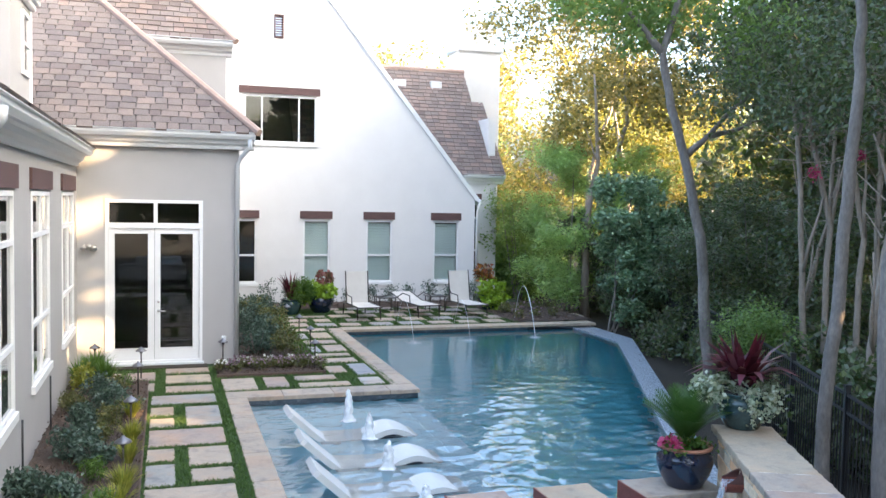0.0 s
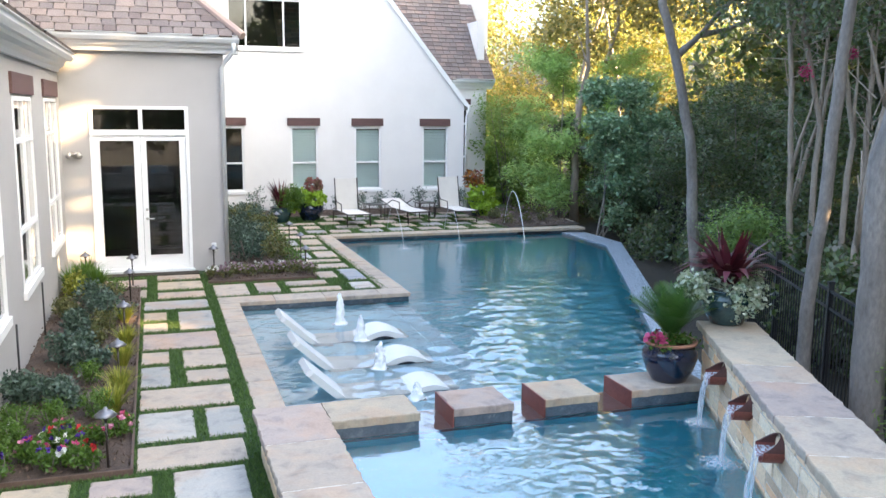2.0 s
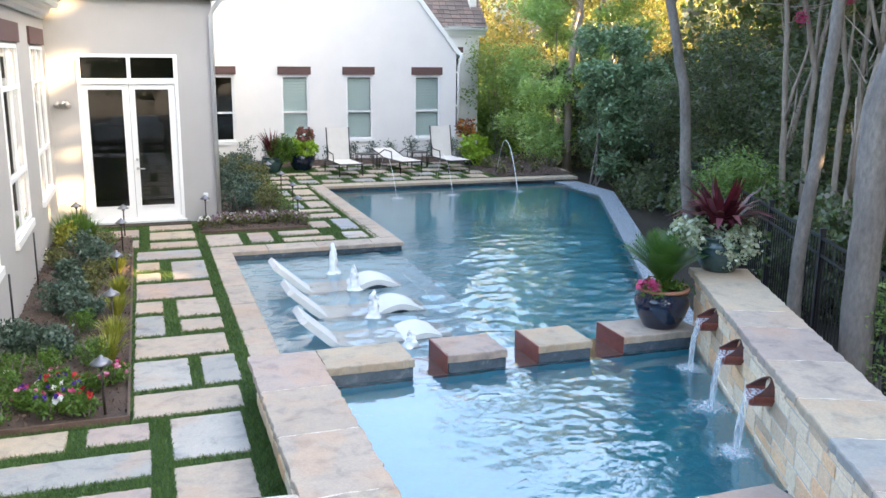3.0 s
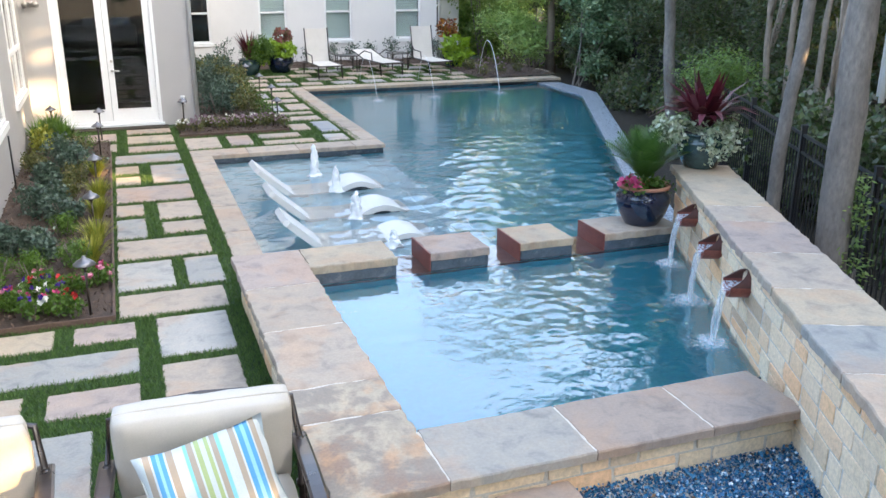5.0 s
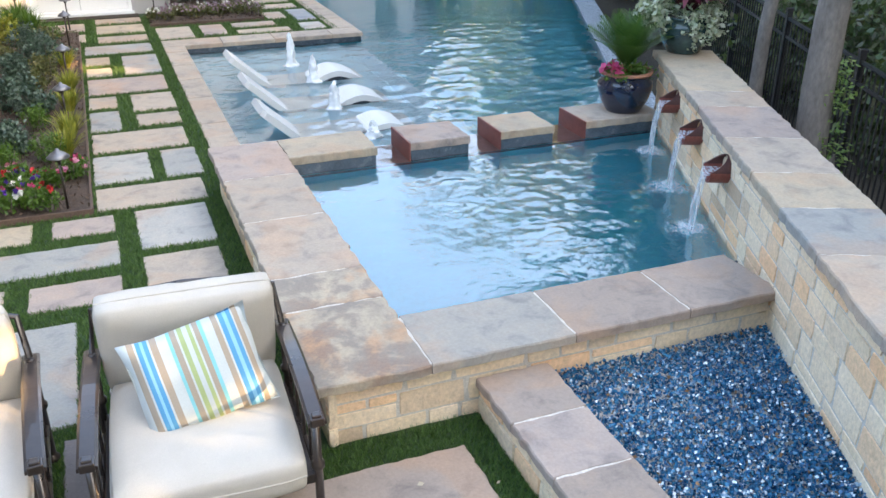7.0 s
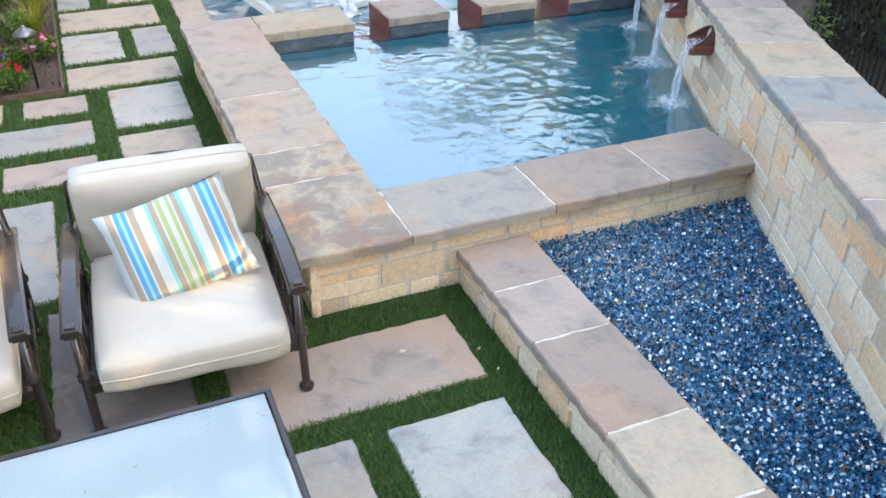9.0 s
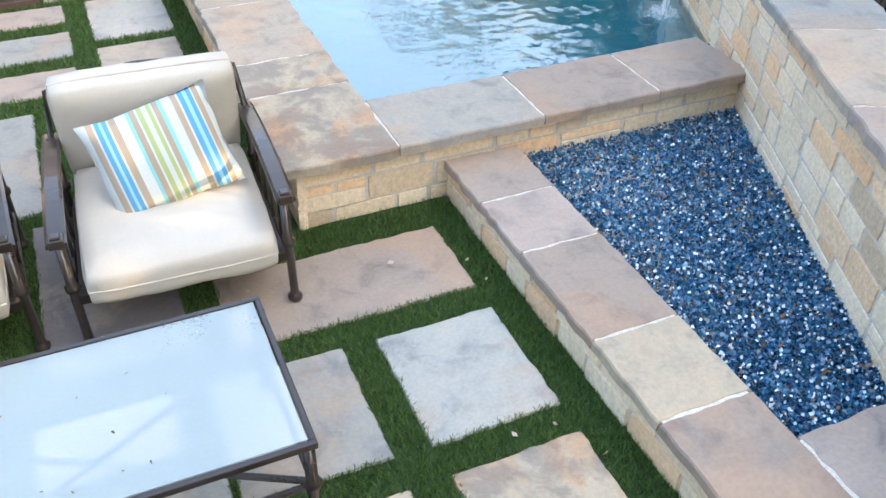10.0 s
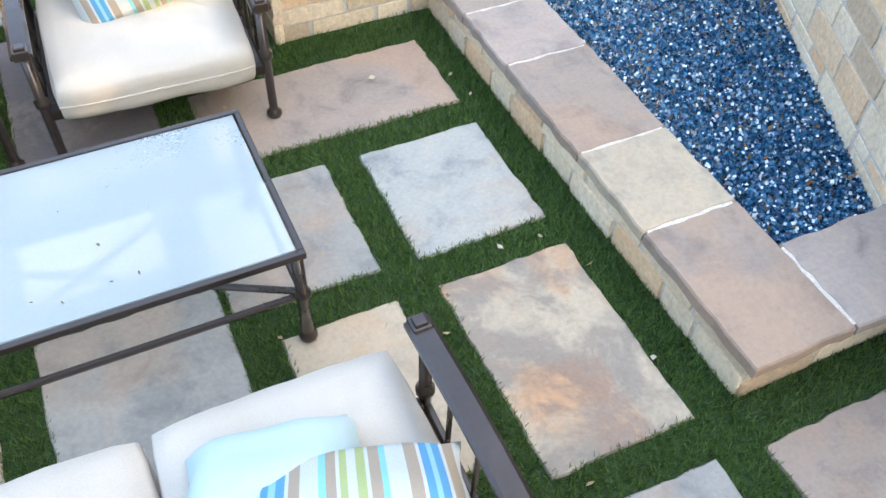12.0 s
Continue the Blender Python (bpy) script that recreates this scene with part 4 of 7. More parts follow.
part("stack", boxes((10.42, 12.05, 31.35, 32.5, -0.3, 8.8), (10.62, 11.9, 31.5, 32.4, 8.75, 9.7), bev=0.02), STUCCO, chimney)
part("shoulder", boxes((10.32, 12.15, 31.25, 32.6, 8.70, 8.84), bev=0.04), STUCCO, chimney)
dormer = thing("dormer", "small white dormer on the side wing roof", "dormer", kind="structure")
part("dormer_wall", boxes((-4.5, -2.0, 14.2, 16.2, 3.95, 6.35), bev=0.01), STUCCO_SHADED, dormer)
_dw = part("window_frame", plate(rect(15.22, 15.92, 5.0, 5.98), [rect(15.29, 15.85, 5.07, 5.46), rect(15.29, 15.85, 5.50, 5.91)], 0.05, side(-1.965)), TRIM, dormer)
for _c in (5.07, 5.50):
    part("pane", boxes((-1.995, -1.988, 15.29, 15.85, _c, _c + 0.40)), PANE, _dw).visible_shadow = False
part("cornice", boxes((-4.5, -1.86, 14.0, 16.34, 6.22, 6.36), (-4.5, -1.92, 14.1, 16.27, 6.12, 6.22), bev=0.02), TRIM, dormer)
_bm = bmesh.new()
for _p in (((-1.72, 13.9, 6.37), (-1.72, 16.42, 6.37), (-3.0, 15.15, 7.7)), ((-1.72, 16.42, 6.37), (-4.6, 16.42, 6.37), (-4.6, 15.15, 7.7), (-3.0, 15.15, 7.7)), ((-4.6, 13.9, 6.37), (-1.72, 13.9, 6.37), (-3.0, 15.15, 7.7), (-4.6, 15.15, 7.7))):
    _bm.faces.new([_bm.verts.new(_q) for _q in _p])
part("dormer_roof", _bm, SHINGLES, dormer, "small shingled dormer roof")
part("corner_trim", boxes((-2.03, -1.975, 16.08, 16.22, 4.4, 6.12), bev=0.01), TRIM, dormer)
_bm = bmesh.new()
tube(_bm, [(-1.13, 8.05, 3.86), (-1.14, 8.08, 3.76), (-1.24, 8.2, 3.66), (-1.38, 8.3, 3.56), (-1.38, 8.3, 3.40)], 0.055, 12)
part("outlet", _bm, GUTTER, eaves, smooth=True)


# ---- woods, trees, fence ----
LEAF_DARK = leaf_mat("dark_leaf", ((0.0528, 0.0912, 0.0346), (0.106, 0.158, 0.0576), (0.0672, 0.106, 0.0432), (0.192, 0.235, 0.096), (0.096, 0.096, 0.0624), (0.144, 0.178, 0.12), (0.202, 0.182, 0.134)), 0.45, 0.35)
LEAF_HOLLY = leaf_mat("holly_leaf", ((0.107, 0.193, 0.107), (0.214, 0.332, 0.182), (0.14, 0.247, 0.14), (0.386, 0.494, 0.322), (0.172, 0.289, 0.15)), 0.3, 0.3)
LEAF_MID = leaf_mat("green_leaf", ((0.15, 0.25, 0.075), (0.24, 0.36, 0.11), (0.19, 0.30, 0.09), (0.36, 0.45, 0.16)), 0.5, 0.45)
# next two: low sun's yellow glow is mixed into the leaf tones
LEAF_SUNLIT = leaf_mat("yellow_green_leaf", ((0.20, 0.19, 0.055), (0.45, 0.33, 0.10), (0.60, 0.43, 0.15), (0.12, 0.13, 0.04), (0.26, 0.22, 0.07), (0.70, 0.54, 0.25)), 0.5, 0.5)
LEAF_SUN_GREEN = leaf_mat("golden_green_leaf", ((0.12, 0.14, 0.035), (0.24, 0.23, 0.06), (0.40, 0.32, 0.08), (0.14, 0.17, 0.045)), 0.5, 0.45)
LEAF_FEATHER = leaf_mat("feathery_leaf", ((0.286, 0.442, 0.169), (0.468, 0.624, 0.26), (0.364, 0.533, 0.195), (0.624, 0.741, 0.338)), 0.5, 0.45)
LEAF_LIME = leaf_mat("lime_leaf", ((0.22, 0.36, 0.03), (0.34, 0.50, 0.05), (0.28, 0.42, 0.04)), 0.45, 0.35)
BLOOM_PINK = leaf_mat("pink_bloom", ((0.50, 0.05, 0.16), (0.62, 0.10, 0.25), (0.42, 0.03, 0.12)), 0.6, 0.3)


def scatter(n, x0, x1, y0, y1, z0, z1, r0, r1, seed, squash=0.8):
    rnd = random.Random(seed)
    out = []
    for _ in range(n):
        r = rnd.uniform(r0, r1)
        out.append((rnd.uniform(x0, x1), rnd.uniform(y0, y1), rnd.uniform(z0, z1), r * rnd.uniform(0.8, 1.25), r * rnd.uniform(0.8, 1.25), r * squash))
    return out


def along(n, a, b, width, z0, z1, r0, r1, seed):
    """Blobs strewn along a line on the ground."""
    rnd = random.Random(seed)
    out = []
    for _ in range(n):
        f = rnd.random()
        r = rnd.uniform(r0, r1)
        out.append((a[0] + (b[0] - a[0]) * f + rnd.uniform(-width, width), a[1] + (b[1] - a[1]) * f + rnd.uniform(-width, width), rnd.uniform(z0, z1), r, r, r * 0.75))
    return out


# holes cut through the leaves along the sun's way, placed to throw dapples on the house corner, the path and the seats:
# a lit place and the hole's half width
DAPPLE_HOLES = ((-1.22, 17.5, 2.82, 0.29), (-1.08, 17.5, 3.0, 0.217), (-1.36, 17.5, 2.55, 0.217), (-1.0, 17.5, 2.72, 0.131), (-1.14, 17.5, 1.75, 0.131), (-1.10, 17.5, 1.35, 0.16), (-1.28, 17.5, 0.62, 0.29), (-1.05, 17.5, 0.42, 0.217),
          (-1.12, 17.5, 3.9, 0.232), (-1.32, 17.3, 4.0, 0.174), (-1.43, 15.9, 0.5, 0.203), (-1.43, 16.9, 2.6, 0.203), (-1.43, 14.7, 0.9, 0.145), (-0.06, 17.5, 0.30, 0.102), (0.25, 17.5, 0.25, 0.102), (-0.2, 17.5, 2.52, 0.087),
          (0.02, 13.3, 0.05, 0.312), (0.3, 12.2, 0.05, 0.168), (-0.62, 4.4, 0.72, 0.192), (-0.72, 4.3, 0.55, 0.12), (0.36, 4.36, 0.88, 0.042), (0.33, 4.0, 0.70, 0.036), (0.42, 3.97, 0.66, 0.03))


def foliage(blobs, per, twigs, jitter, size, material, name="crown", aspect=0.5, droop=0.2, base=None, level=0.0):
    c = clumps(blobs, per, twigs, jitter)
    if base is not None:
        s = np.array(SUN_TO)
        for x, y, z, r in DAPPLE_HOLES:
            d = c + np.array(base) - (x, y, z)
            k = d @ s
            off = np.linalg.norm(d - k[:, None] * s, axis=1)
            c = c[off > r]
    return quads_mesh(name, leaf_quads(c, size, aspect, droop, level=level), material)


def stuff(name, label, category, me):
    ob = new(name, me)
    return tagged(ob, label, category, kind="stuff")


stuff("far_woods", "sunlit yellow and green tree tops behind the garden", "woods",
      foliage(along(95, (9, 64), (46, 40), 5, 1.5, 13.0, 1.6, 3.2, 21), 900, 60, 0.35, 0.30, LEAF_SUNLIT))
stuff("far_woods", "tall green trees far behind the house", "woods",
      foliage(along(46, (14, 46), (40, 30), 4, 0.5, 7.5, 1.4, 2.6, 22), 900, 60, 0.3, 0.24, LEAF_SUN_GREEN))
stuff("far_woods", "dim green woods far behind the garden", "woods",
      foliage(along(50, (-40, 75), (70, 60), 7, 0, 9, 3, 5, 23), 500, 50, 0.6, 0.6, LEAF_MID))
stuff("side_woods", "dark dense woods beyond the fence", "woods",
      foliage((along(26, (14.5, 27), (14.5, 17), 1.5, 0.0, 2.6, 0.9, 1.5, 24) + along(40, (15, 18), (15.5, 6), 2.0, 0.2, 7.5, 1.1, 1.9, 27)), 1500, 32, 0.10, 0.14, LEAF_DARK, base=(0, 0, 0)))
# added tree mass, mostly unseen, placed to keep low sun off the garden
stuff("side_woods", "tall dark woods shading the garden", "woods",
      foliage((along(120, (23, 27), (19, 8), 3.0, 0.5, 15.5, 1.8, 3.0, 25) + along(210, (19, 8), (13, -14), 2.5, 0.5, 15.0, 1.6, 2.8, 28) + along(26, (21.5, 21), (19.5, 13), 1.2, 5.0, 11.5, 1.8, 2.5, 37)), 1150, 44, 0.30, 0.36, LEAF_DARK, base=(0, 0, 0)))
# added out of view: darkens pane reflections and cuts sky light
stuff("back_woods", "dark woods closing the garden behind the seats", "woods",
      foliage(along(75, (-38, -16), (13, -20), 3.0, 0.5, 14.5, 2.0, 3.2, 29) + along(40, (-26, -14), (-22, 12), 3.0, 0.5, 9.0, 2.0, 3.0, 30), 900, 60, 0.5, 0.55, LEAF_DARK))
stuff("undergrowth", "green shrubs behind the far house corner", "undergrowth",
      foliage(along(34, (11.0, 28.0), (16, 36), 1.3, 0.0, 2.0, 0.6, 1.1, 38), 900, 50, 0.2, 0.14, LEAF_MID))
stuff("undergrowth", "low dark shrubs and ivy along the fence", "undergrowth",
      foliage(along(60, (13.2, 24), (8.1, 5.5), 0.5, -0.2, 0.9, 0.45, 0.8, 26), 560, 20, 0.07, 0.11, LEAF_DARK))


stuff("undergrowth", "dark shrubs just behind the iron fence", "undergrowth",
      foliage(along(52, tuple(oblique(3.5, 2.7)[:2]), tuple(oblique(19, 2.6)[:2]), 0.35, -0.2, 1.1, 0.35, 0.65, 39), 520, 18, 0.07, 0.11, LEAF_DARK, base=(0, 0, 0)))


def limb(bm, pts, r0, r1, sides=9):
    """A crooked, tapering limb through the points, with small bends between."""
    rnd = random.Random(len(bm.verts))
    fine = []
    for a, b in zip(pts, pts[1:]):
        a, b = Vector(a), Vector(b)
        for k in range(3):
            j = (b - a).length * 0.02
            fine.append(a + (b - a) * (k / 3) + Vector([rnd.uniform(-j, j) for _ in range(3)]))
    fine.append(Vector(pts[-1]))
    n = len(fine) - 1
    tube(bm, fine, [r0 + (r1 - r0) * i / n + (0.25 * r0 * max(0, 1 - i / 2.5)) for i in range(n + 1)], sides)


def tree(label, trunk, r0, r1, limbs, blobs, per, size, leaf, bark, twigs=45, jitter=0.16, bloom=None):
    base = Vector(trunk[0])
    t = thing("tree", label, "tree", at=base)
    loc = lambda pts: [tuple(Vector(p) - base) for p in pts]
    bm = bmesh.new()
    limb(bm, loc(trunk), r0, r1)
    part("trunk", bm, bark, t, smooth=True)
    for l, a, b in limbs:
        bm = bmesh.new()
        limb(bm, loc(l), a, b, 7)
        part("limb", bm, bark, t, smooth=True)
    if blobs:
        sh = [(x - base.x, y - base.y, z - base.z, a, b, c) for x, y, z, a, b, c in blobs]
        part("crown", foliage(sh, per, twigs, jitter, size, leaf, base=base), None, t)
    if bloom:
        sh = [(x - base.x, y - base.y, z - base.z, r, r, r * 1.3) for x, y, z, r in bloom]
        part("blossom", foliage(sh, 110, 24, 0.028, 0.042, BLOOM_PINK, "blossom", 0.8), None, t, "deep pink flower clusters")
    return t


tree("slender grey tree with a leaning crooked trunk beside the pool",
     [(9.11, 13.24, -0.35), (8.97, 13.28, 0.89), (8.90, 13.31, 1.86), (8.82, 13.33, 2.64), (8.56, 13.42, 3.79), (8.35, 13.49, 4.55), (8.17, 13.56, 5.4), (8.11, 13.58, 5.75), (8.36, 13.5, 6.7), (8.5, 13.6, 8.2)],
     0.105, 0.05, [([(8.53, 13.43, 4.02), (8.9, 13.31, 4.37), (9.38, 13.15, 4.95), (10.1, 13.1, 5.5)], 0.055, 0.022), ([(8.11, 13.58, 5.75), (7.7, 13.9, 6.4), (7.1, 14.3, 7.4)], 0.06, 0.025),
                   ([(8.9, 13.31, 4.37), (9.6, 13.5, 4.5), (10.4, 13.9, 4.75)], 0.05, 0.02)],
     [(7.2, 14.4, 6.9, 1.0, 1.2, 0.6), (8.0, 14.2, 6.4, 0.8, 1.0, 0.5), (8.9, 13.8, 6.9, 1.1, 1.0, 0.7), (6.9, 14.6, 8.0, 1.6, 1.6, 0.7), (9.9, 13.4, 6.0, 0.9, 0.9, 0.6), (8.7, 13.9, 8.3, 1.8, 1.6, 0.7)],
     1300, 0.12, LEAF_MID, BARK, jitter=0.14)
tree("slim smooth grey tree beyond the iron fence",
     [(6.96, 8.15, -0.35), (6.96, 8.15, 0.36), (6.97, 8.15, 1.14), (7.08, 8.12, 2.5), (7.11, 8.11, 3.72), (7.16, 8.09, 4.62), (7.17, 8.09, 5.4), (7.1, 8.2, 7.0)], 0.085, 0.05, [],
     [(7.2, 8.4, 6.6, 1.4, 1.2, 0.7), (8.4, 8.0, 6.2, 1.2, 1.2, 0.6), (7.9, 8.9, 7.2, 1.4, 1.4, 0.6)], 1500, 0.10, LEAF_DARK, BARK)
tree("thick grey tree with peeling bark close to the wall",
     [(6.10, 6.28, -0.35), (6.07, 6.31, 0.32), (6.04, 6.32, 1.23), (6.03, 6.32, 1.98), (6.02, 6.33, 2.68), (6.18, 6.28, 3.5), (6.55, 6.18, 4.8), (6.95, 6.1, 7.0)], 0.155, 0.11, [([(6.66, 6.16, 5.3), (4.7, 5.0, 5.2), (3.37, 3.44, 4.7), (2.7, 2.7, 4.8)], 0.05, 0.015)],
     [(6.2, 6.6, 6.6, 1.6, 1.4, 0.7), (7.2, 6.0, 6.2, 1.4, 1.4, 0.7)], 1400, 0.10, LEAF_DARK, BARK)
for _i, _pts in enumerate((
        [(9.95, 11.9, -0.35), (9.9, 11.92, 0.62), (9.79, 11.95, 2.16), (9.64, 12.0, 4.23), (9.5, 12.1, 5.6)],
        [(10.3, 11.8, -0.35), (10.18, 11.82, 0.9), (10.19, 11.82, 2.89), (9.88, 11.92, 4.14), (9.7, 12.0, 5.4)],
        [(10.6, 11.66, -0.35), (10.66, 11.66, 0.73), (10.7, 11.65, 2.72), (10.38, 11.75, 4.24), (10.2, 11.9, 5.6)],
        [(11.05, 11.54, -0.35), (11.0, 11.54, 0.74), (10.91, 11.58, 3.8), (10.8, 11.7, 5.5)],
        [(10.9, 13.2, -0.35), (10.9, 13.2, 1.2), (11.3, 13.1, 3.0), (11.4, 13.2, 5.0)],
        [(9.3, 10.0, -0.35), (9.35, 10.0, 1.2), (9.55, 9.9, 3.2), (9.5, 9.9, 5.4)],
        [(12.4, 24.6, -0.35), (12.3, 24.5, 2.0), (12.5, 24.2, 4.4), (12.2, 24, 7.0)],
        [(14.5, 27.0, -0.35), (14.4, 27, 3.0), (14.9, 26.8, 6.0), (14.7, 27, 9.5)],
        [(16.5, 33.0, -0.35), (16.7, 33, 4.0), (17.4, 32.6, 7.0), (17.9, 33, 11)],
        [(20.0, 36.0, -0.35), (20.3, 36, 4.0), (19.6, 36.4, 7.5), (20.4, 36, 12)])):
    _top = _pts[-2]
    _sp = 0.7 if _i < 6 else 2.6
    _bl = [(_pts[-1][0] + random.uniform(-_sp, _sp), _pts[-1][1] + random.uniform(-_sp, _sp), _pts[-1][2] + random.uniform(-_sp, _sp * 0.6), 0.8 + _sp * 0.15, 0.8 + _sp * 0.15, 0.5 + _sp * 0.1) for _ in range(3 if _i < 6 else 9)]
    _lb = [([_top, (_top[0] + random.uniform(-0.5, 0.6), _top[1] + 0.2, _top[2] + 1.0)], 0.03, 0.012), ([_pts[-3], (_pts[-3][0] + random.uniform(-0.5, 0.5), _pts[-3][1] - 0.1, _pts[-3][2] + 1.4)], 0.03, 0.012)]
    _bloom = [(_top[0] + random.uniform(-0.4, 0.4), _top[1] - 0.25, _top[2] + random.uniform(-0.5, 0.5), 0.065) for _ in range(1)] if _i in (0, 2) else None
    _tr = tree("crepe myrtle with pale smooth stems and pink flowers" if _i < 4 else "tall thin woodland tree with a pale trunk", _pts, 0.062 if _i < 6 else 0.13, 0.03, _lb, _bl, 700, 0.09 if _i < 6 else 0.16, LEAF_DARK if _i < 6 else LEAF_SUNLIT, BARKPALE, bloom=_bloom)
    if _i < 6:
        _bm = bmesh.new()
        for _ in range(16):
            _f = random.uniform(0.3, 1.0)
            _a, _b = Vector(_pts[-3]), Vector(_pts[-1])
            _p = _a + (_b - _a) * _f - Vector(_pts[0])
            _d = Vector((random.uniform(-1, 1), random.uniform(-1, 1), random.uniform(0.0, 1.1)))
            _q = _p + _d * 0.45
            tube(_bm, [_p, _q, _q + Vector((_d.x * 0.5 + random.uniform(-0.25, 0.25), _d.y * 0.4, random.uniform(-0.05, 0.45)))], [0.011, 0.007, 0.003], 5)
        tagged(part("twig", _bm, BARKPALE, _tr), kind="stuff")


def bush(label, blobs, per, size, leaf, stems=4, twigs=50, jitter=0.1, name="shrub", aspect=0.5, level=0.55):
    cx, cy = blobs[0][0], blobs[0][1]
    z0 = -0.35 if cx > 5 else 0.0
    b = thing(name, label, "shrub", at=(cx, cy, z0))
    sh = [(x - cx, y - cy, z - z0, rx, ry, rz) for x, y, z, rx, ry, rz in blobs]
    bm = bmesh.new()
    for k in range(stems):
        a = k * math.tau / stems
        top = sh[k % len(sh)]
        tube(bm, [(0.1 * math.cos(a), 0.1 * math.sin(a), 0), (top[0] + 0.3 * top[3] * math.cos(a), top[1] + 0.3 * top[4] * math.sin(a), max(top[2], 0.2))], [0.03, 0.012], 6)
    tagged(part("stem", bm, BARK, b), kind="stuff")
    part("foliage", foliage(sh, per, twigs, jitter, size, leaf, "foliage", aspect, base=(cx, cy, z0), level=level), None, b)
    return b


bush("large dark blue-green holly beyond the pool edge", scatter(34, 11.2, 13.2, 20.3, 22.4, 0.2, 3.6, 0.28, 0.6, 31, 0.85), 700, 0.12, LEAF_HOLLY, jitter=0.08, twigs=30, level=0.35)
bush("feathery light green tree behind the terrace", scatter(38, 11.2, 14.6, 24.0, 27.0, 0.5, 4.7, 0.4, 0.85, 32, 0.55), 700, 0.17, LEAF_FEATHER, jitter=0.12, aspect=0.28, twigs=26, level=0.5)
bush("airy climbing vine beside the far house corner", scatter(7, 10.9, 11.9, 27.0, 28.0, 0.6, 4.0, 0.5, 0.8, 33), 500, 0.11, LEAF_MID, stems=6, jitter=0.16)
bush("bright green shrub in front of dark woods", scatter(4, 8.8, 9.7, 11.6, 12.6, 0.5, 1.3, 0.45, 0.7, 34), 1900, 0.06, LEAF_MID)
bush("dark glossy shrub at the fence", scatter(12, 11.0, 12.4, 15.5, 18.0, 0.3, 2.8, 0.35, 0.7, 35), 1000, 0.085, LEAF_DARK, jitter=0.14)
bush("dark evergreen at the fence", scatter(15, 10.9, 12.4, 13.0, 16.5, 0.6, 3.3, 0.4, 0.8, 36), 1000, 0.085, LEAF_DARK, jitter=0.16)
bush("ivy climbing the thick tree", [(6.2, 6.2, 0.3, 0.2, 0.2, 0.5), (6.15, 6.25, 0.9, 0.16, 0.16, 0.3)], 260, 0.055, LEAF_MID, 3, jitter=0.04, name="ivy")

fence = thing("fence", "black iron picket fence along the woods", "fence", at=tuple(oblique(0, 1.75, -0.35)))
_turnF = Matrix((DW, -NW, Vector((0, 0, 1)))).transposed().to_4x4()
fence.matrix_basis = Matrix.Translation(oblique(0, 1.75, -0.35)) @ _turnF
PICKET_ME = mesh_of(boxes((-0.007, 0.007, -0.007, 0.007, 0.05, 1.42)), "picket")
PICKET_ME.materials.append(IRON)
POST_ME = mesh_of(boxes((-0.03, 0.03, -0.03, 0.03, 0.0, 1.50), (-0.036, 0.036, -0.036, 0.036, 1.50, 1.53)), "post")
POST_ME.materials.append(IRON)
for _k in range(215):
    piece("picket", PICKET_ME, fence, Matrix.Translation((-3.0 + _k * 0.105, 0, 0)))
for _k in range(11):
    piece("post", POST_ME, fence, Matrix.Translation((-2.95 + _k * 2.1, 0.0, 0)))
for _z in (0.15, 1.20, 1.40):
    part("rail", boxes((-3.2, 19.6, -0.016, 0.016, _z, _z + 0.03)), IRON, fence)


# ---- furniture ----
BRONZE = surf("bronze_frame", (0.032, 0.023, 0.020), (0.052, 0.040, 0.035), 0.30, 5, 60, 0.05, metal=0.35, grain=0.12, coat=0.5)
FABRIC = surf("cream_canvas", (0.47, 0.435, 0.375), (0.54, 0.50, 0.44), 0.9, 4, 220, 0.35, 0.002, grain=0.10)
SLING = surf("sling_fabric", (0.62, 0.58, 0.52), (0.70, 0.66, 0.60), 0.85, 4, 200, 0.2, 0.002, grain=0.08)
TEAL = surf("aqua_fabric", (0.44, 0.575, 0.595), (0.50, 0.63, 0.645), 0.85, 4, 220, 0.3, 0.002, grain=0.08)
# pale body colour imitates sky reflected in see-through glass
TABLE_GLASS = surf("pale_table_glass", (0.55, 0.66, 0.70), (0.62, 0.71, 0.74), 0.06, 1.3, 70, 0.0, contrast=0.35, grain=0.03)
_nt = TABLE_GLASS.node_tree
_mx = _nt.nodes.new("ShaderNodeMixShader")
_mx.inputs[0].default_value = 0.37
_nt.links.new(_nt.nodes.new("ShaderNodeBsdfTransparent").outputs[0], _mx.inputs[1])
_nt.links.new(_nt.nodes["Principled BSDF"].outputs[0], _mx.inputs[2])
_nt.links.new(_mx.outputs[0], _nt.nodes["Material Output"].inputs[0])
_nt.nodes["Principled BSDF"].inputs["Coat Weight"].default_value = 0.3
WHITE_RESIN = surf("white_resin", (0.60, 0.62, 0.61), (0.66, 0.67, 0.66), 0.45, 3, 60, 0.06, grain=0.04)
BLUE_GLAZE = surf("blue_glaze", (0.006, 0.010, 0.026), (0.012, 0.020, 0.05), 0.14, 6, 40, 0.1, coat=0.6, grain=0.3)
TEAL_GLAZE = surf("teal_glaze", (0.02, 0.045, 0.05), (0.04, 0.08, 0.08), 0.2, 6, 40, 0.1, coat=0.5, grain=0.3)
TERRA = surf("terracotta", (0.34, 0.15, 0.09), (0.42, 0.20, 0.12), 0.8, 6, 50, 0.2, grain=0.15)
SOIL = surf("potting_soil", (0.03, 0.022, 0.016), (0.05, 0.035, 0.025), 0.95, 12, 60, 0.6)


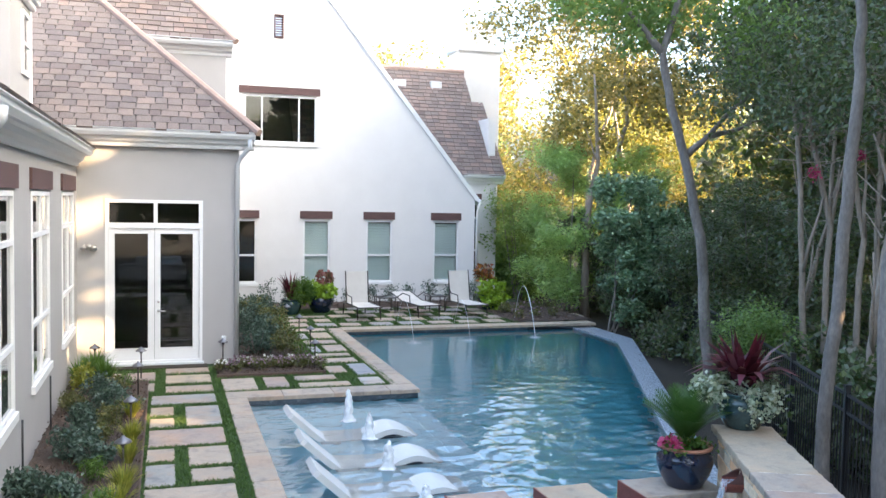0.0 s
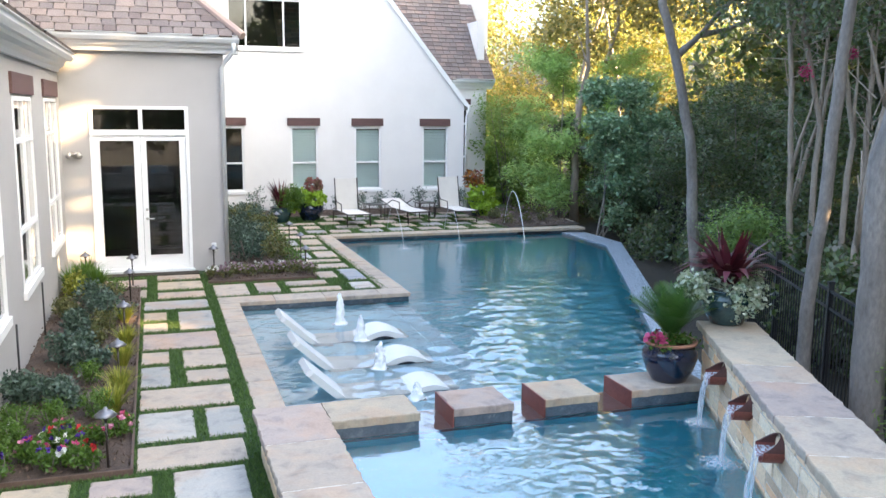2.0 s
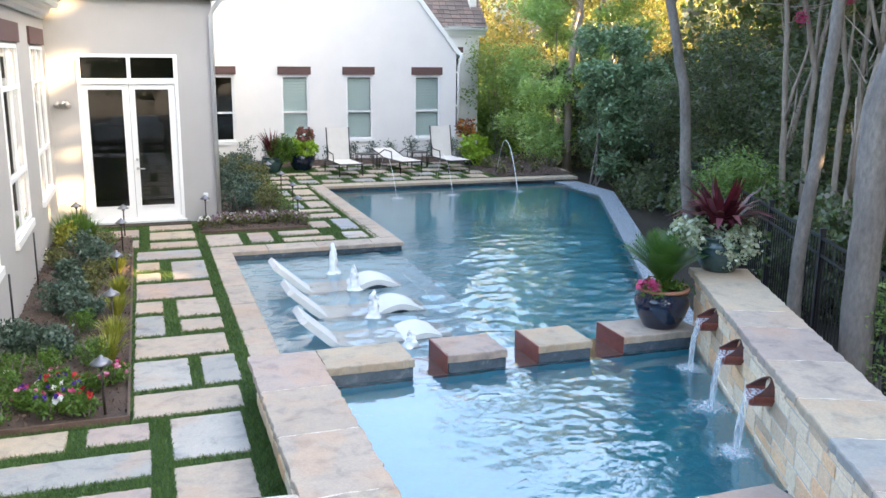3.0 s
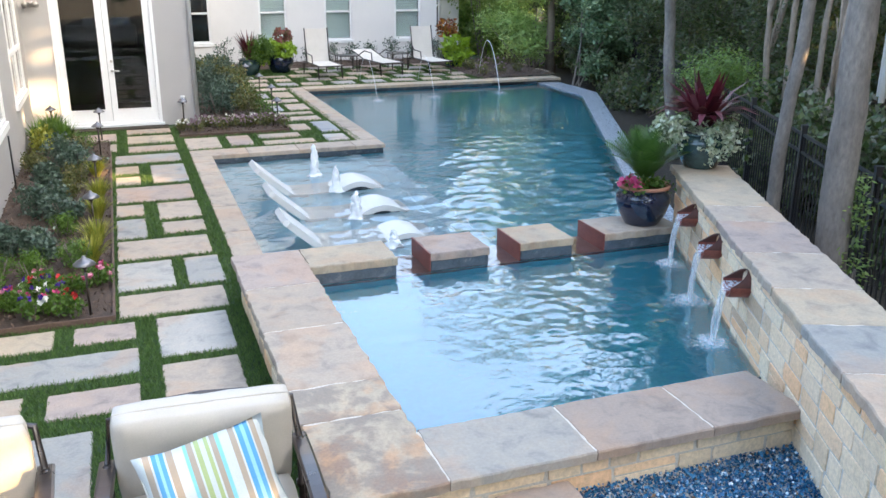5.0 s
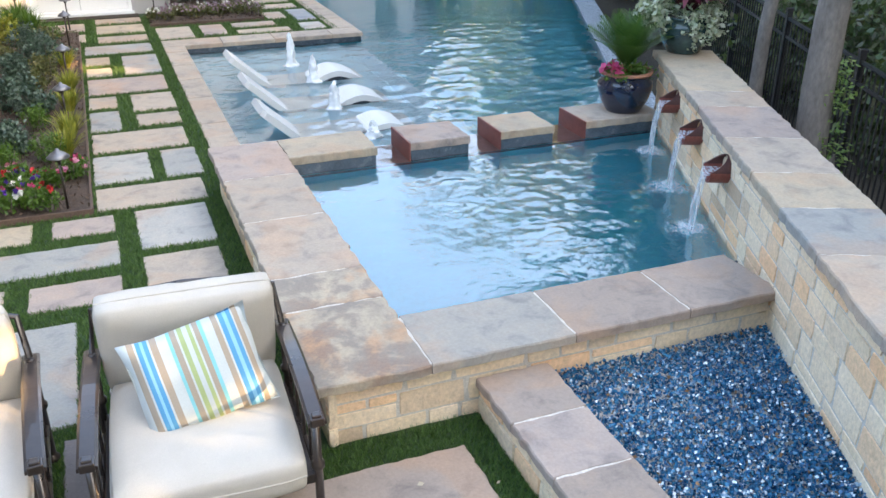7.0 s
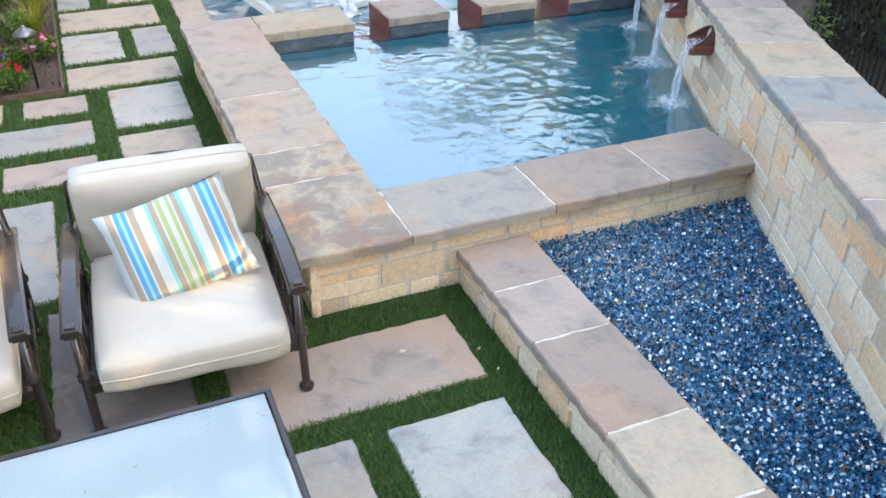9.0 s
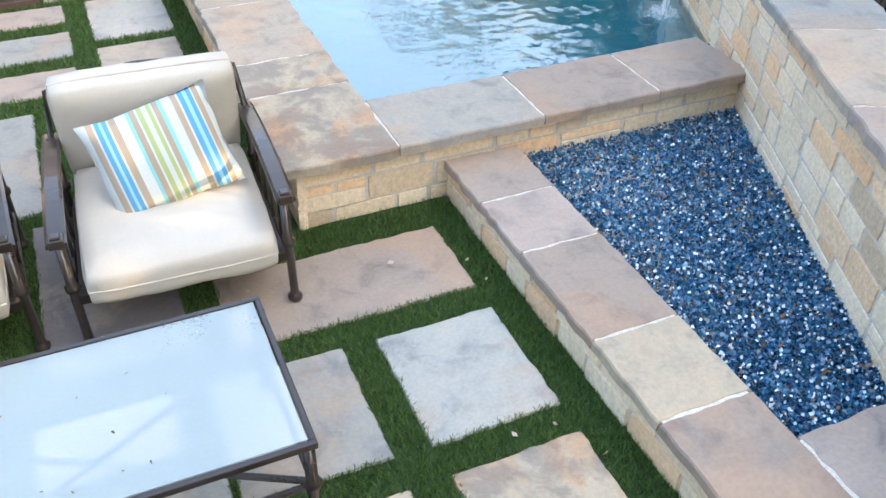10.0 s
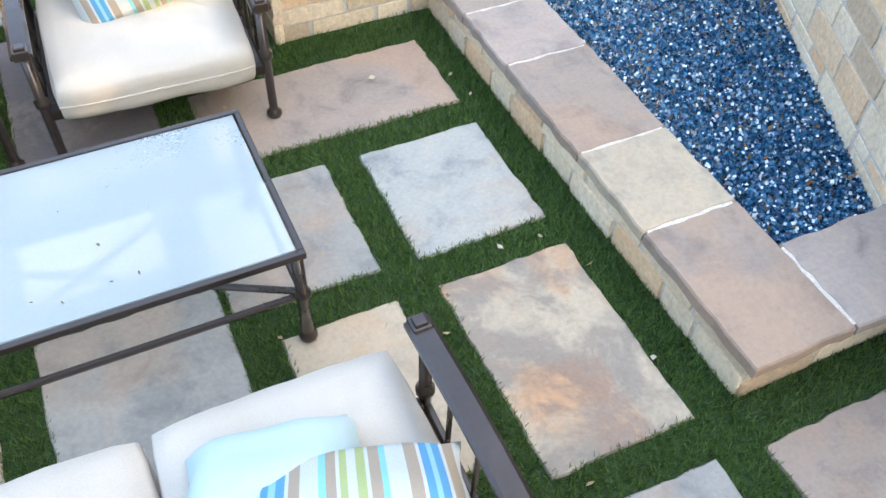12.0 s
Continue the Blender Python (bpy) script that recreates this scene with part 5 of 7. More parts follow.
def stripes_mat(name):
    """Woven stripes across the cushion's own width."""
    m, nt, p = node_mat(name)
    tc = nt.nodes.new("ShaderNodeTexCoord")
    sep = nt.nodes.new("ShaderNodeSeparateXYZ")
    nt.links.new(tc.outputs["Object"], sep.inputs[0])
    mr = nt.nodes.new("ShaderNodeMapRange")
    mr.inputs[1].default_value, mr.inputs[2].default_value = -0.29, 0.29
    nt.links.new(sep.outputs[0], mr.inputs[0])
    r = nt.nodes.new("ShaderNodeValToRGB")
    r.color_ramp.interpolation = "CONSTANT"
    cream, sand, blue, sky, aqua, lime = (0.52, 0.56, 0.55), (0.36, 0.30, 0.23), (0.09, 0.30, 0.51), (0.26, 0.52, 0.68), (0.22, 0.53, 0.56), (0.36, 0.43, 0.19)
    seq = ((0, cream), (0.05, sand), (0.10, cream), (0.115, blue), (0.15, sky), (0.175, blue), (0.21, cream), (0.225, sand), (0.28, cream), (0.36, aqua), (0.39, sand), (0.435, cream), (0.45, lime), (0.49, cream),
           (0.53, lime), (0.56, cream), (0.575, sand), (0.62, aqua), (0.65, cream), (0.73, sand), (0.775, cream), (0.79, blue), (0.83, sky), (0.86, blue), (0.895, cream), (0.91, sand), (0.95, cream))
    els = r.color_ramp.elements
    while len(els) < len(seq):
        els.new(0.5)
    for e, (q, c) in zip(els, seq):
        e.position, e.color = q, (*c, 1)
    nt.links.new(mr.outputs[0], r.inputs[0])
    n = nd(nt, "ShaderNodeTexNoise", Scale=160.0, Detail=3.0)
    nt.links.new(tc.outputs["Object"], n.inputs["Vector"])
    nt.links.new(mixc(nt, 1.0, r.outputs[0], ramp(nt, n.outputs[0], ((0.3, 0.95), (0.7, 1.04))), "MULTIPLY"), p.inputs["Base Color"])
    p.inputs["Roughness"].default_value = 0.85
    b = nd(nt, "ShaderNodeBump", Strength=0.3, Distance=0.002)
    nt.links.new(n.outputs[0], b.inputs["Height"])
    nt.links.new(b.outputs[0], p.inputs["Normal"])
    return m


STRIPES = stripes_mat("striped_fabric")


def cushion(w, d, h, seed=0, pinch=0.0, crease=0.012):
    """A stuffed cushion centred on the origin; pinch draws it to thin corners like a pillow."""
    bm = bmesh.new()
    bmesh.ops.create_cube(bm, size=2.0)
    bmesh.ops.subdivide_edges(bm, edges=bm.edges[:], cuts=11, use_grid_fill=True)
    off = Vector((seed * 3.1, seed * 1.7, seed * 5.3))
    for v in bm.verts:
        x, y, z = v.co
        if pinch:
            k = max(0.06, (1 - abs(x) ** 3.2) * (1 - abs(y) ** 3.2)) ** 0.6
            k = 0.05 + 0.95 * k if max(abs(x), abs(y)) < 0.999 else 0.05
            px, py = x * (1 - 0.08 * (1 - y * y)), y * (1 - 0.08 * (1 - x * x))
            co = Vector((px * w / 2, py * d / 2, z * h / 2 * k))
        else:
            e = max(abs(x), abs(y))
            k = 1 - 0.24 * e ** 9
            s = 1 - 0.035 * abs(z) ** 4
            co = Vector((x * s * (1 - 0.035 * y ** 6) * w / 2, y * s * (1 - 0.035 * x ** 6) * d / 2, z * h / 2 * k * (1 + 0.10 * (1 - x * x) * (1 - y * y))))
        co += Vector((0, 0, 1 if z > 0 else -1)) * crease * noise.noise(co * 7 + off) + Vector((1, 1, 0)) * crease * 0.4 * noise.noise(co * 9 + off)
        v.co = co
    return bm


def piping(w, d):
    """The corded seam round a cushion's middle."""
    pts = []
    for k in range(48):
        a = k / 48 * math.tau
        q = 1 / max(abs(math.cos(a)), abs(math.sin(a)))
        x, y = q * math.cos(a), q * math.sin(a)
        pts.append((x * (1 - 0.035 * y ** 6) * w / 2, y * (1 - 0.035 * x ** 6) * d / 2, 0))
    bm = bmesh.new()
    tube(bm, pts + pts[:1], 0.006, 6, cap=False)
    return bm


def put(ob, m):
    ob.matrix_basis = m
    return ob


def foot_leg(z1, r=0.021):
    bm = bmesh.new()
    lathe(bm, [(0.030, 0.0), (0.036, 0.010), (0.036, 0.028), (0.024, 0.040), (r, 0.05), (r, z1 * 0.52), (r + 0.011, z1 * 0.54), (r + 0.011, z1 * 0.58), (r, z1 * 0.60), (r, z1)], 12)
    return bm


def arm_bar(y0, y1, z, w=0.084):
    """A flat, slightly bowed arm with a square end knob."""
    bm = bmesh.new()
    n = 10
    prev = None
    for i in range(n + 1):
        f = i / n
        y = y0 + (y1 - y0) * f
        zz = z + 0.03 * math.sin(f * math.pi) - 0.03 * f * f
        ring = [bm.verts.new(c) for c in ((-w / 2, y, zz - 0.022), (w / 2, y, zz - 0.022), (w / 2, y, zz - 0.006), (w / 2 - 0.012, y, zz), (-w / 2 + 0.012, y, zz), (-w / 2, y, zz - 0.006))]
        if prev:
            for k in range(6):
                bm.faces.new((prev[k], prev[(k + 1) % 6], ring[(k + 1) % 6], ring[k]))
        else:
            bm.faces.new(ring[::-1])
        prev = ring
    bm.faces.new(prev)
    box(bm, -0.032, 0.032, y0 - 0.005, y0 + 0.055, z - 0.03, z + 0.014, bev=0.006)
    box(bm, -0.022, 0.022, y0 + 0.005, y0 + 0.045, z + 0.012, z + 0.026, bev=0.006)
    return bm


def lounge_seat(name, label, at, width, seats, turn, group):
    """A deep metal-framed seat with loose canvas cushions; it faces -y, its middle over the origin."""
    t = thing(name, label, "armchair" if seats == 1 else "sofa", at=pose(*at, 0, 0, turn), group=group)
    hw = width / 2
    for x in (-hw + 0.035, hw - 0.035):
        part("arm", put_mesh(arm_bar(-0.54, 0.46, 0.635), (x, 0, 0)), BRONZE, t)
        for y in (-0.47, 0.38):
            part("leg", put_mesh(foot_leg(0.62), (x, y, 0)), BRONZE, t, smooth=True)
        bm = bmesh.new()
        tube(bm, [(x, -0.47, 0.27), (x, 0.38, 0.22)], 0.016, 8)
        for k in range(4):
            y = -0.30 + k * 0.18
            tube(bm, [(x, y, 0.25), (x, y + 0.01, 0.62)], 0.010, 6)
        part("side_rail", bm, BRONZE, t)
    part("seat_frame", boxes((-hw + 0.05, hw - 0.05, -0.48, -0.44, 0.25, 0.30), (-hw + 0.05, hw - 0.05, 0.34, 0.38, 0.20, 0.25), (-hw + 0.05, hw - 0.05, -0.46, 0.36, 0.262, 0.272), bev=0.004), BRONZE, t)
    bm = bmesh.new()
    pts = [(-hw + 0.035, 0.40, 0.60), (-hw + 0.06, 0.49, 0.81), (-hw * 0.5, 0.515, 0.86), (0, 0.52, 0.875), (hw * 0.5, 0.515, 0.86), (hw - 0.06, 0.49, 0.81), (hw - 0.035, 0.40, 0.60)]
    tube(bm, pts, 0.018, 8)
    for k in range(5 * seats):
        x = -hw + 0.14 + k * (width - 0.28) / (5 * seats - 1)
        tube(bm, [(x, 0.37, 0.24), (x, 0.505, 0.85)], 0.011, 6)
    part("back_frame", bm, BRONZE, t)
    cw = (width - 0.17) / seats
    for k in range(seats):
        x = -hw + 0.085 + cw * (k + 0.5)
        c = part("seat_cushion", cushion(cw - 0.005, 0.90, 0.21, seed=k + 1), FABRIC, t, "cream canvas cushion", smooth=True)
        part("piping", piping(cw - 0.005, 0.90), FABRIC, c)
        put(c, pose(x, -0.11 - 0.07 * (seats - 1), 0.37, 2.0, 0, 0))
        b = part("back_cushion", cushion(cw + 0.015, 0.57, 0.20, seed=k + 5), FABRIC, t, "cream canvas cushion", smooth=True)
        part("piping", piping(cw + 0.015, 0.57), FABRIC, b)
        put(b, pose(x, 0.39, 0.655, 104, 0, 0))
    return t


def put_mesh(bm, at):
    bmesh.ops.translate(bm, vec=Vector(at), verts=bm.verts[:])
    return bm


SEATS = "seats round the coffee table"
chair = lounge_seat("armchair", "bronze metal armchair with cream cushions beside the spa wall", (0.295, 4.08, 0), 1.02, 1, -2.5, SEATS)
chair2 = copy_thing(chair, pose(-0.90, 4.14, 0, 0, 0, 3))
tagged(chair2, "bronze metal armchair with cream cushions catching low sun")
sofa = lounge_seat("sofa", "bronze metal sofa with cream cushions facing the coffee table", (-0.15, 1.24, 0), 1.74, 2, 180, SEATS)


def pillow(label, w, d, h, m, mat, seed):
    p = thing("pillow", label, "pillow", at=m, bm=cushion(w, d, h, seed, pinch=1, crease=0.022), material=mat, smooth=True)
    return p


pillow("striped blue, sand and lime pillow on the armchair", 0.62, 0.50, 0.19, pose(0.31, 4.05, 0.665, 60, 0, -3) @ pose(0, 0, 0, 0, 0, 13), STRIPES, 2)
pillow("striped blue, sand and lime pillow on the sunlit armchair", 0.58, 0.46, 0.17, pose(-0.93, 4.12, 0.66, 66, 5, 2), STRIPES, 4)
pillow("plain aqua pillow on the sofa", 0.50, 0.46, 0.18, pose(0.16, 1.51, 0.56, 34, 0, 170), TEAL, 3)
pillow("striped blue, sand and lime pillow lying on the sofa", 0.58, 0.40, 0.17, pose(0.31, 1.285, 0.69, 30, 0, 164), STRIPES, 6)

table = thing("coffee_table", "bronze metal coffee table with a pale glass top", "table", at=(-0.22, 2.68, 0), group="")
TX, TY, TZ = 0.72, 0.41, 0.50
_bm = boxes((-TX, TX, -TY, -TY + 0.024, TZ - 0.03, TZ), (-TX, TX, TY - 0.024, TY, TZ - 0.03, TZ), (-TX, -TX + 0.024, -TY + 0.024, TY - 0.024, TZ - 0.03, TZ), (TX - 0.024, TX, -TY + 0.024, TY - 0.024, TZ - 0.03, TZ), bev=0.004)
part("top_frame", _bm, BRONZE, table)
part("glass_top", boxes((-TX + 0.03, TX - 0.03, -TY + 0.03, TY - 0.03, TZ - 0.012, TZ - 0.002)), TABLE_GLASS, table, "pale bluish glass").visible_shadow = False
for _x in (-TX + 0.03, TX - 0.03):
    for _y in (-TY + 0.03, TY - 0.03):
        part("leg", put_mesh(foot_leg(TZ - 0.03, 0.023), (_x, _y, 0)), BRONZE, table, smooth=True)
    _bm = bmesh.new()
    tube(_bm, [(_x, -TY + 0.03, 0.26), (_x, TY - 0.03, 0.26)], 0.013, 8)
    part("end_rail", _bm, BRONZE, table)
    _bm = bmesh.new()
    tube(_bm, [(_x, -TY + 0.03, 0.275), (-_x, TY - 0.03, 0.275 if _x < 0 else 0.255)], 0.014, 8)
    part("brace", _bm, BRONZE, table, "long diagonal bronze brace")
for _y in (-TY + 0.03, TY - 0.03):
    _bm = bmesh.new()
    tube(_bm, [(-TX + 0.03, _y, 0.255), (TX - 0.03, _y, 0.255)], 0.014, 8)
    part("stretcher", _bm, BRONZE, table)

# terrace loungers
CHAISES = "loungers on the far terrace"


def chaise(name, label, at, turn, lift):
    """A sling lounger with its foot towards -y and its back raised by lift degrees."""
    t = thing(name, label, "lounger", at=pose(*at, 0, 0, turn), group=CHAISES)
    hinge, ln = 0.35, 0.86
    a = radians(lift)
    hx = lambda f, z=0.0: (hinge + math.cos(a) * ln * f - math.sin(a) * z, 0.33 + math.sin(a) * ln * f + math.cos(a) * z)
    part("seat_sling", boxes((-0.29, 0.29, -0.82, hinge, 0.325, 0.338), bev=0.004), SLING, t)
    bm = bmesh.new()
    rows = []
    for f in (0, 0.33, 0.66, 1.0):
        y, z = hx(f)
        rows.append([bm.verts.new((x, y + dy, z + dz)) for x, dy, dz in ((-0.29, 0, 0), (0.29, 0, 0), (0.29, 0.012 * math.sin(a), -0.012), (-0.29, 0.012 * math.sin(a), -0.012))])
    for p, q in zip(rows, rows[1:]):
        for k in range(4):
            bm.faces.new((p[k], p[(k + 1) % 4], q[(k + 1) % 4], q[k]))
    bm.faces.new(rows[0])
    bm.faces.new(rows[-1])
    part("back_sling", bm, SLING, t)
    for x in (-0.315, 0.315):
        bm = bmesh.new()
        tube(bm, [(x, -0.85, 0.33), (x, hinge, 0.33)], 0.018, 8)
        part("side_rail", bm, BRONZE, t)
        bm = bmesh.new()
        tube(bm, [(x, *hx(0)), (x, *hx(1.02))], 0.016, 8)
        part("back_rail", bm, BRONZE, t)
        for y in (-0.72, 0.62):
            bm = bmesh.new()
            tube(bm, [(x, y, 0.33 if y < 0 else 0.30), (x, y - 0.04 if y < 0 else y + 0.06, 0)], 0.016, 8)
            part("leg", bm, BRONZE, t)
        bm = bmesh.new()
        tube(bm, [(x, hinge, 0.31), (x, 0.66, 0.29)], 0.016, 8)
        part("rear_rail", bm, BRONZE, t)
        bm = bmesh.new()
        tube(bm, [(x, -0.2, 0.33), (x, -0.16, 0.54), (x, 0.30, 0.56), (x, *hx(0.42))], 0.015, 8)
        part("arm", bm, BRONZE, t)
    bm = bmesh.new()
    tube(bm, [(-0.315, -0.85, 0.33), (0.315, -0.85, 0.33)], 0.016, 8)
    part("end_rail", bm, BRONZE, t)
    return t


chaise("chaise_lounge", "cream sling lounger with its back raised upright", (5.16, 23.55, 0), 4, 80)
chaise("chaise_lounge", "cream sling lounger with its back laid nearly flat", (6.80, 23.75, 0), 9, 12)
chaise("chaise_lounge", "cream sling lounger with a raised back beside lime foliage", (8.18, 23.65, 0), 6, 78)
for _x, _y in ((6.0, 24.2), (7.5, 24.35)):
    _t = thing("side_table", "small bronze metal side table between loungers", "table", at=(_x, _y, 0), group="side tables")
    part("tabletop", boxes((-0.26, 0.26, -0.26, 0.26, 0.42, 0.445), bev=0.006), BRONZE, _t)
    for _a in (-0.22, 0.22):
        for _b in (-0.22, 0.22):
            _bm = bmesh.new()
            tube(_bm, [(_a, _b, 0), (_a, _b, 0.42)], 0.014, 8)
            part("leg", _bm, BRONZE, _t)

# loungers standing in the shallow water
_keys = [(1.69, 0.30), (1.84, 0.165), (2.0, 0.02), (2.13, -0.09), (2.24, -0.14), (2.42, -0.155), (2.60, -0.15), (2.75, -0.125), (2.88, -0.055), (3.0, -0.015), (3.12, -0.004), (3.24, -0.032), (3.35, -0.078), (3.47, -0.15)]
_prof = []
for _a in range(len(_keys) - 1):
    _p = [Vector(_keys[max(0, min(len(_keys) - 1, _a + _q))]) for _q in (-1, 0, 1, 2)]
    for _f in (0, 1 / 3, 2 / 3):
        _c = 0.5 * (2 * _p[1] + (_p[2] - _p[0]) * _f + (2 * _p[0] - 5 * _p[1] + 4 * _p[2] - _p[3]) * _f ** 2 + (3 * _p[1] - _p[0] - 3 * _p[2] + _p[3]) * _f ** 3)
        _prof.append((_c.x, _c.y))
_prof.append(_keys[-1])


def water_lounger(label, y, dx, dz=0.0):
    t = thing("pool_lounger", label, "lounger", at=(2.4 + dx, y, -0.42 + dz), group="loungers in the pool")
    bm = bmesh.new()
    rings = []
    n = len(_prof)
    for i, (x, z) in enumerate(_prof):
        a, b = _prof[max(i - 1, 0)], _prof[min(i + 1, n - 1)]
        t2 = Vector((b[0] - a[0], b[1] - a[1])).normalized()
        nx, nz = -t2.y, t2.x
        th = 0.045 + 0.03 * max(0.0, min(1.0, (2.3 - x) / 0.3)) + 0.03 * max(0.0, min(1.0, (x - 2.6) / 0.2))
        w = 0.285 - (0.03 if i in (0, n - 1) else 0)
        p = [(x - 2.4, -w, z + 0.42), (x - 2.4, w, z + 0.42), (x - 2.4 - nx * th, w, z + 0.42 - nz * th), (x - 2.4 - nx * th, -w, z + 0.42 - nz * th)]
        rings.append([bm.verts.new(q) for q in p])
    for p, q in zip(rings, rings[1:]):
        for k in range(4):
            bm.faces.new((p[k], p[(k + 1) % 4], q[(k + 1) % 4], q[k]))
    bm.faces.new(rings[0])
    bm.faces.new(rings[-1][::-1])
    bmesh.ops.bevel(bm, geom=[e for e in bm.edges if len(e.link_faces) == 2 and e.calc_face_angle(0) > 1.0], offset=0.014, segments=2, affect="EDGES")
    part("shell", bm, WHITE_RESIN, t, smooth=False)
    # added dark block that stands for the deep shade below the arch
    part("hollow", boxes((0.46, 0.92, -0.27, 0.25, 0.20, 0.31), (0.54, 0.84, -0.27, 0.25, 0.32, 0.335), bev=0.012), TILE, t, "dark hollow underside")
    part("foot_block", boxes((-0.30, -0.02, -0.24, 0.24, 0.0, 0.20), bev=0.02), WHITE_RESIN, t)
    return t


for _y, _dx, _dz, _l in ((12.34, 0.02, 0.0, "white moulded lounger standing in the shallow pool"), (11.11, 0.01, -0.02, "white moulded lounger half under a bubbling jet"), (9.99, -0.02, -0.06, "white moulded lounger next to the stepping stones")):
    water_lounger(_l, _y, _dx, _dz)


# ---- water features ----
def water_column(x, y, h, seed):
    bm = bmesh.new()
    rnd = random.Random(seed)
    prof = [(0.12, 0.0), (0.085, 0.03), (0.062, 0.10), (0.056, h * 0.45), (0.05, h * 0.7), (0.038, h * 0.88), (0.018, h), (0.001, h + 0.015)]
    fine = []
    for (ra, za), (rb, zb) in zip(prof, prof[1:]):
        fine += [(ra + (rb - ra) * k / 3, za + (zb - za) * k / 3) for k in range(3)]
    lathe(bm, fine + [prof[-1]], 20)
    for v in bm.verts:
        v.co += Vector([noise.noise(v.co * 13 + Vector((seed, q * 9, 0))) * 0.028 + noise.noise(v.co * 41 + Vector((q * 7, seed, 3))) * 0.022 for q in range(3)])
    return thing("water_jet", "white bubbling water jet rising from the shallow ledge", "fountain", at=(x, y, -0.135), group="bubbling jets", bm=bm, material=FOAM, smooth=True)


for _i, (_x, _y, _h) in enumerate(((2.70, 13.1, 0.48), (2.79, 12.1, 0.37), (2.72, 10.72, 0.34), (2.82, 9.45, 0.20))):
    water_column(_x, _y, _h, _i + 1)


def splash(x, y, z, r, seed):
    """Broken foam and droplets flung out round the point where water lands."""
    c = RNG.normal(scale=(r * 0.6, r * 0.6, 0.0), size=(520, 3))
    d = np.linalg.norm(c, axis=1)
    c[:, 2] = 0.008 + RNG.uniform(0, 1, 520) ** 3 * 0.09 * np.exp(-(d / (0.7 * r)) ** 2)
    q = leaf_quads(c, 0.014, 0.6, level=0.8)
    return stuff_at("splash", "white foam where falling water meets the pool", "splash", quads_mesh("splash", q, FOAM), (x, y, z))


def stuff_at(name, label, category, me, at):
    ob = new(name, me)
    ob.matrix_basis = Matrix.Translation(at)
    return tagged(ob, label, category, "splashes", "stuff")


def fall_mat(name):
    """A thin sheet of falling water: white streaks drawn out along the fall, clear between."""
    m, nt, p = node_mat(name)
    p.inputs["Base Color"].default_value = (0.84, 0.90, 0.94, 1)
    p.inputs["Roughness"].default_value = 0.2
    mp = nt.nodes.new("ShaderNodeMapping")
    mp.inputs["Scale"].default_value = (75, 75, 5)
    nt.links.new(nt.nodes.new("ShaderNodeNewGeometry").outputs["Position"], mp.inputs[0])
    n = nd(nt, "ShaderNodeTexNoise", Scale=1.0, Detail=4.0, Roughness=0.6)
    nt.links.new(mp.outputs[0], n.inputs["Vector"])
    mx = nt.nodes.new("ShaderNodeMixShader")
    nt.links.new(ramp(nt, n.outputs[0], ((0.36, 0.10), (0.66, 0.62))), mx.inputs[0])
    nt.links.new(nt.nodes.new("ShaderNodeBsdfTransparent").outputs[0], mx.inputs[1])
    nt.links.new(p.outputs[0], mx.inputs[2])
    nt.links.new(mx.outputs[0], nt.nodes["Material Output"].inputs[0])
    return m


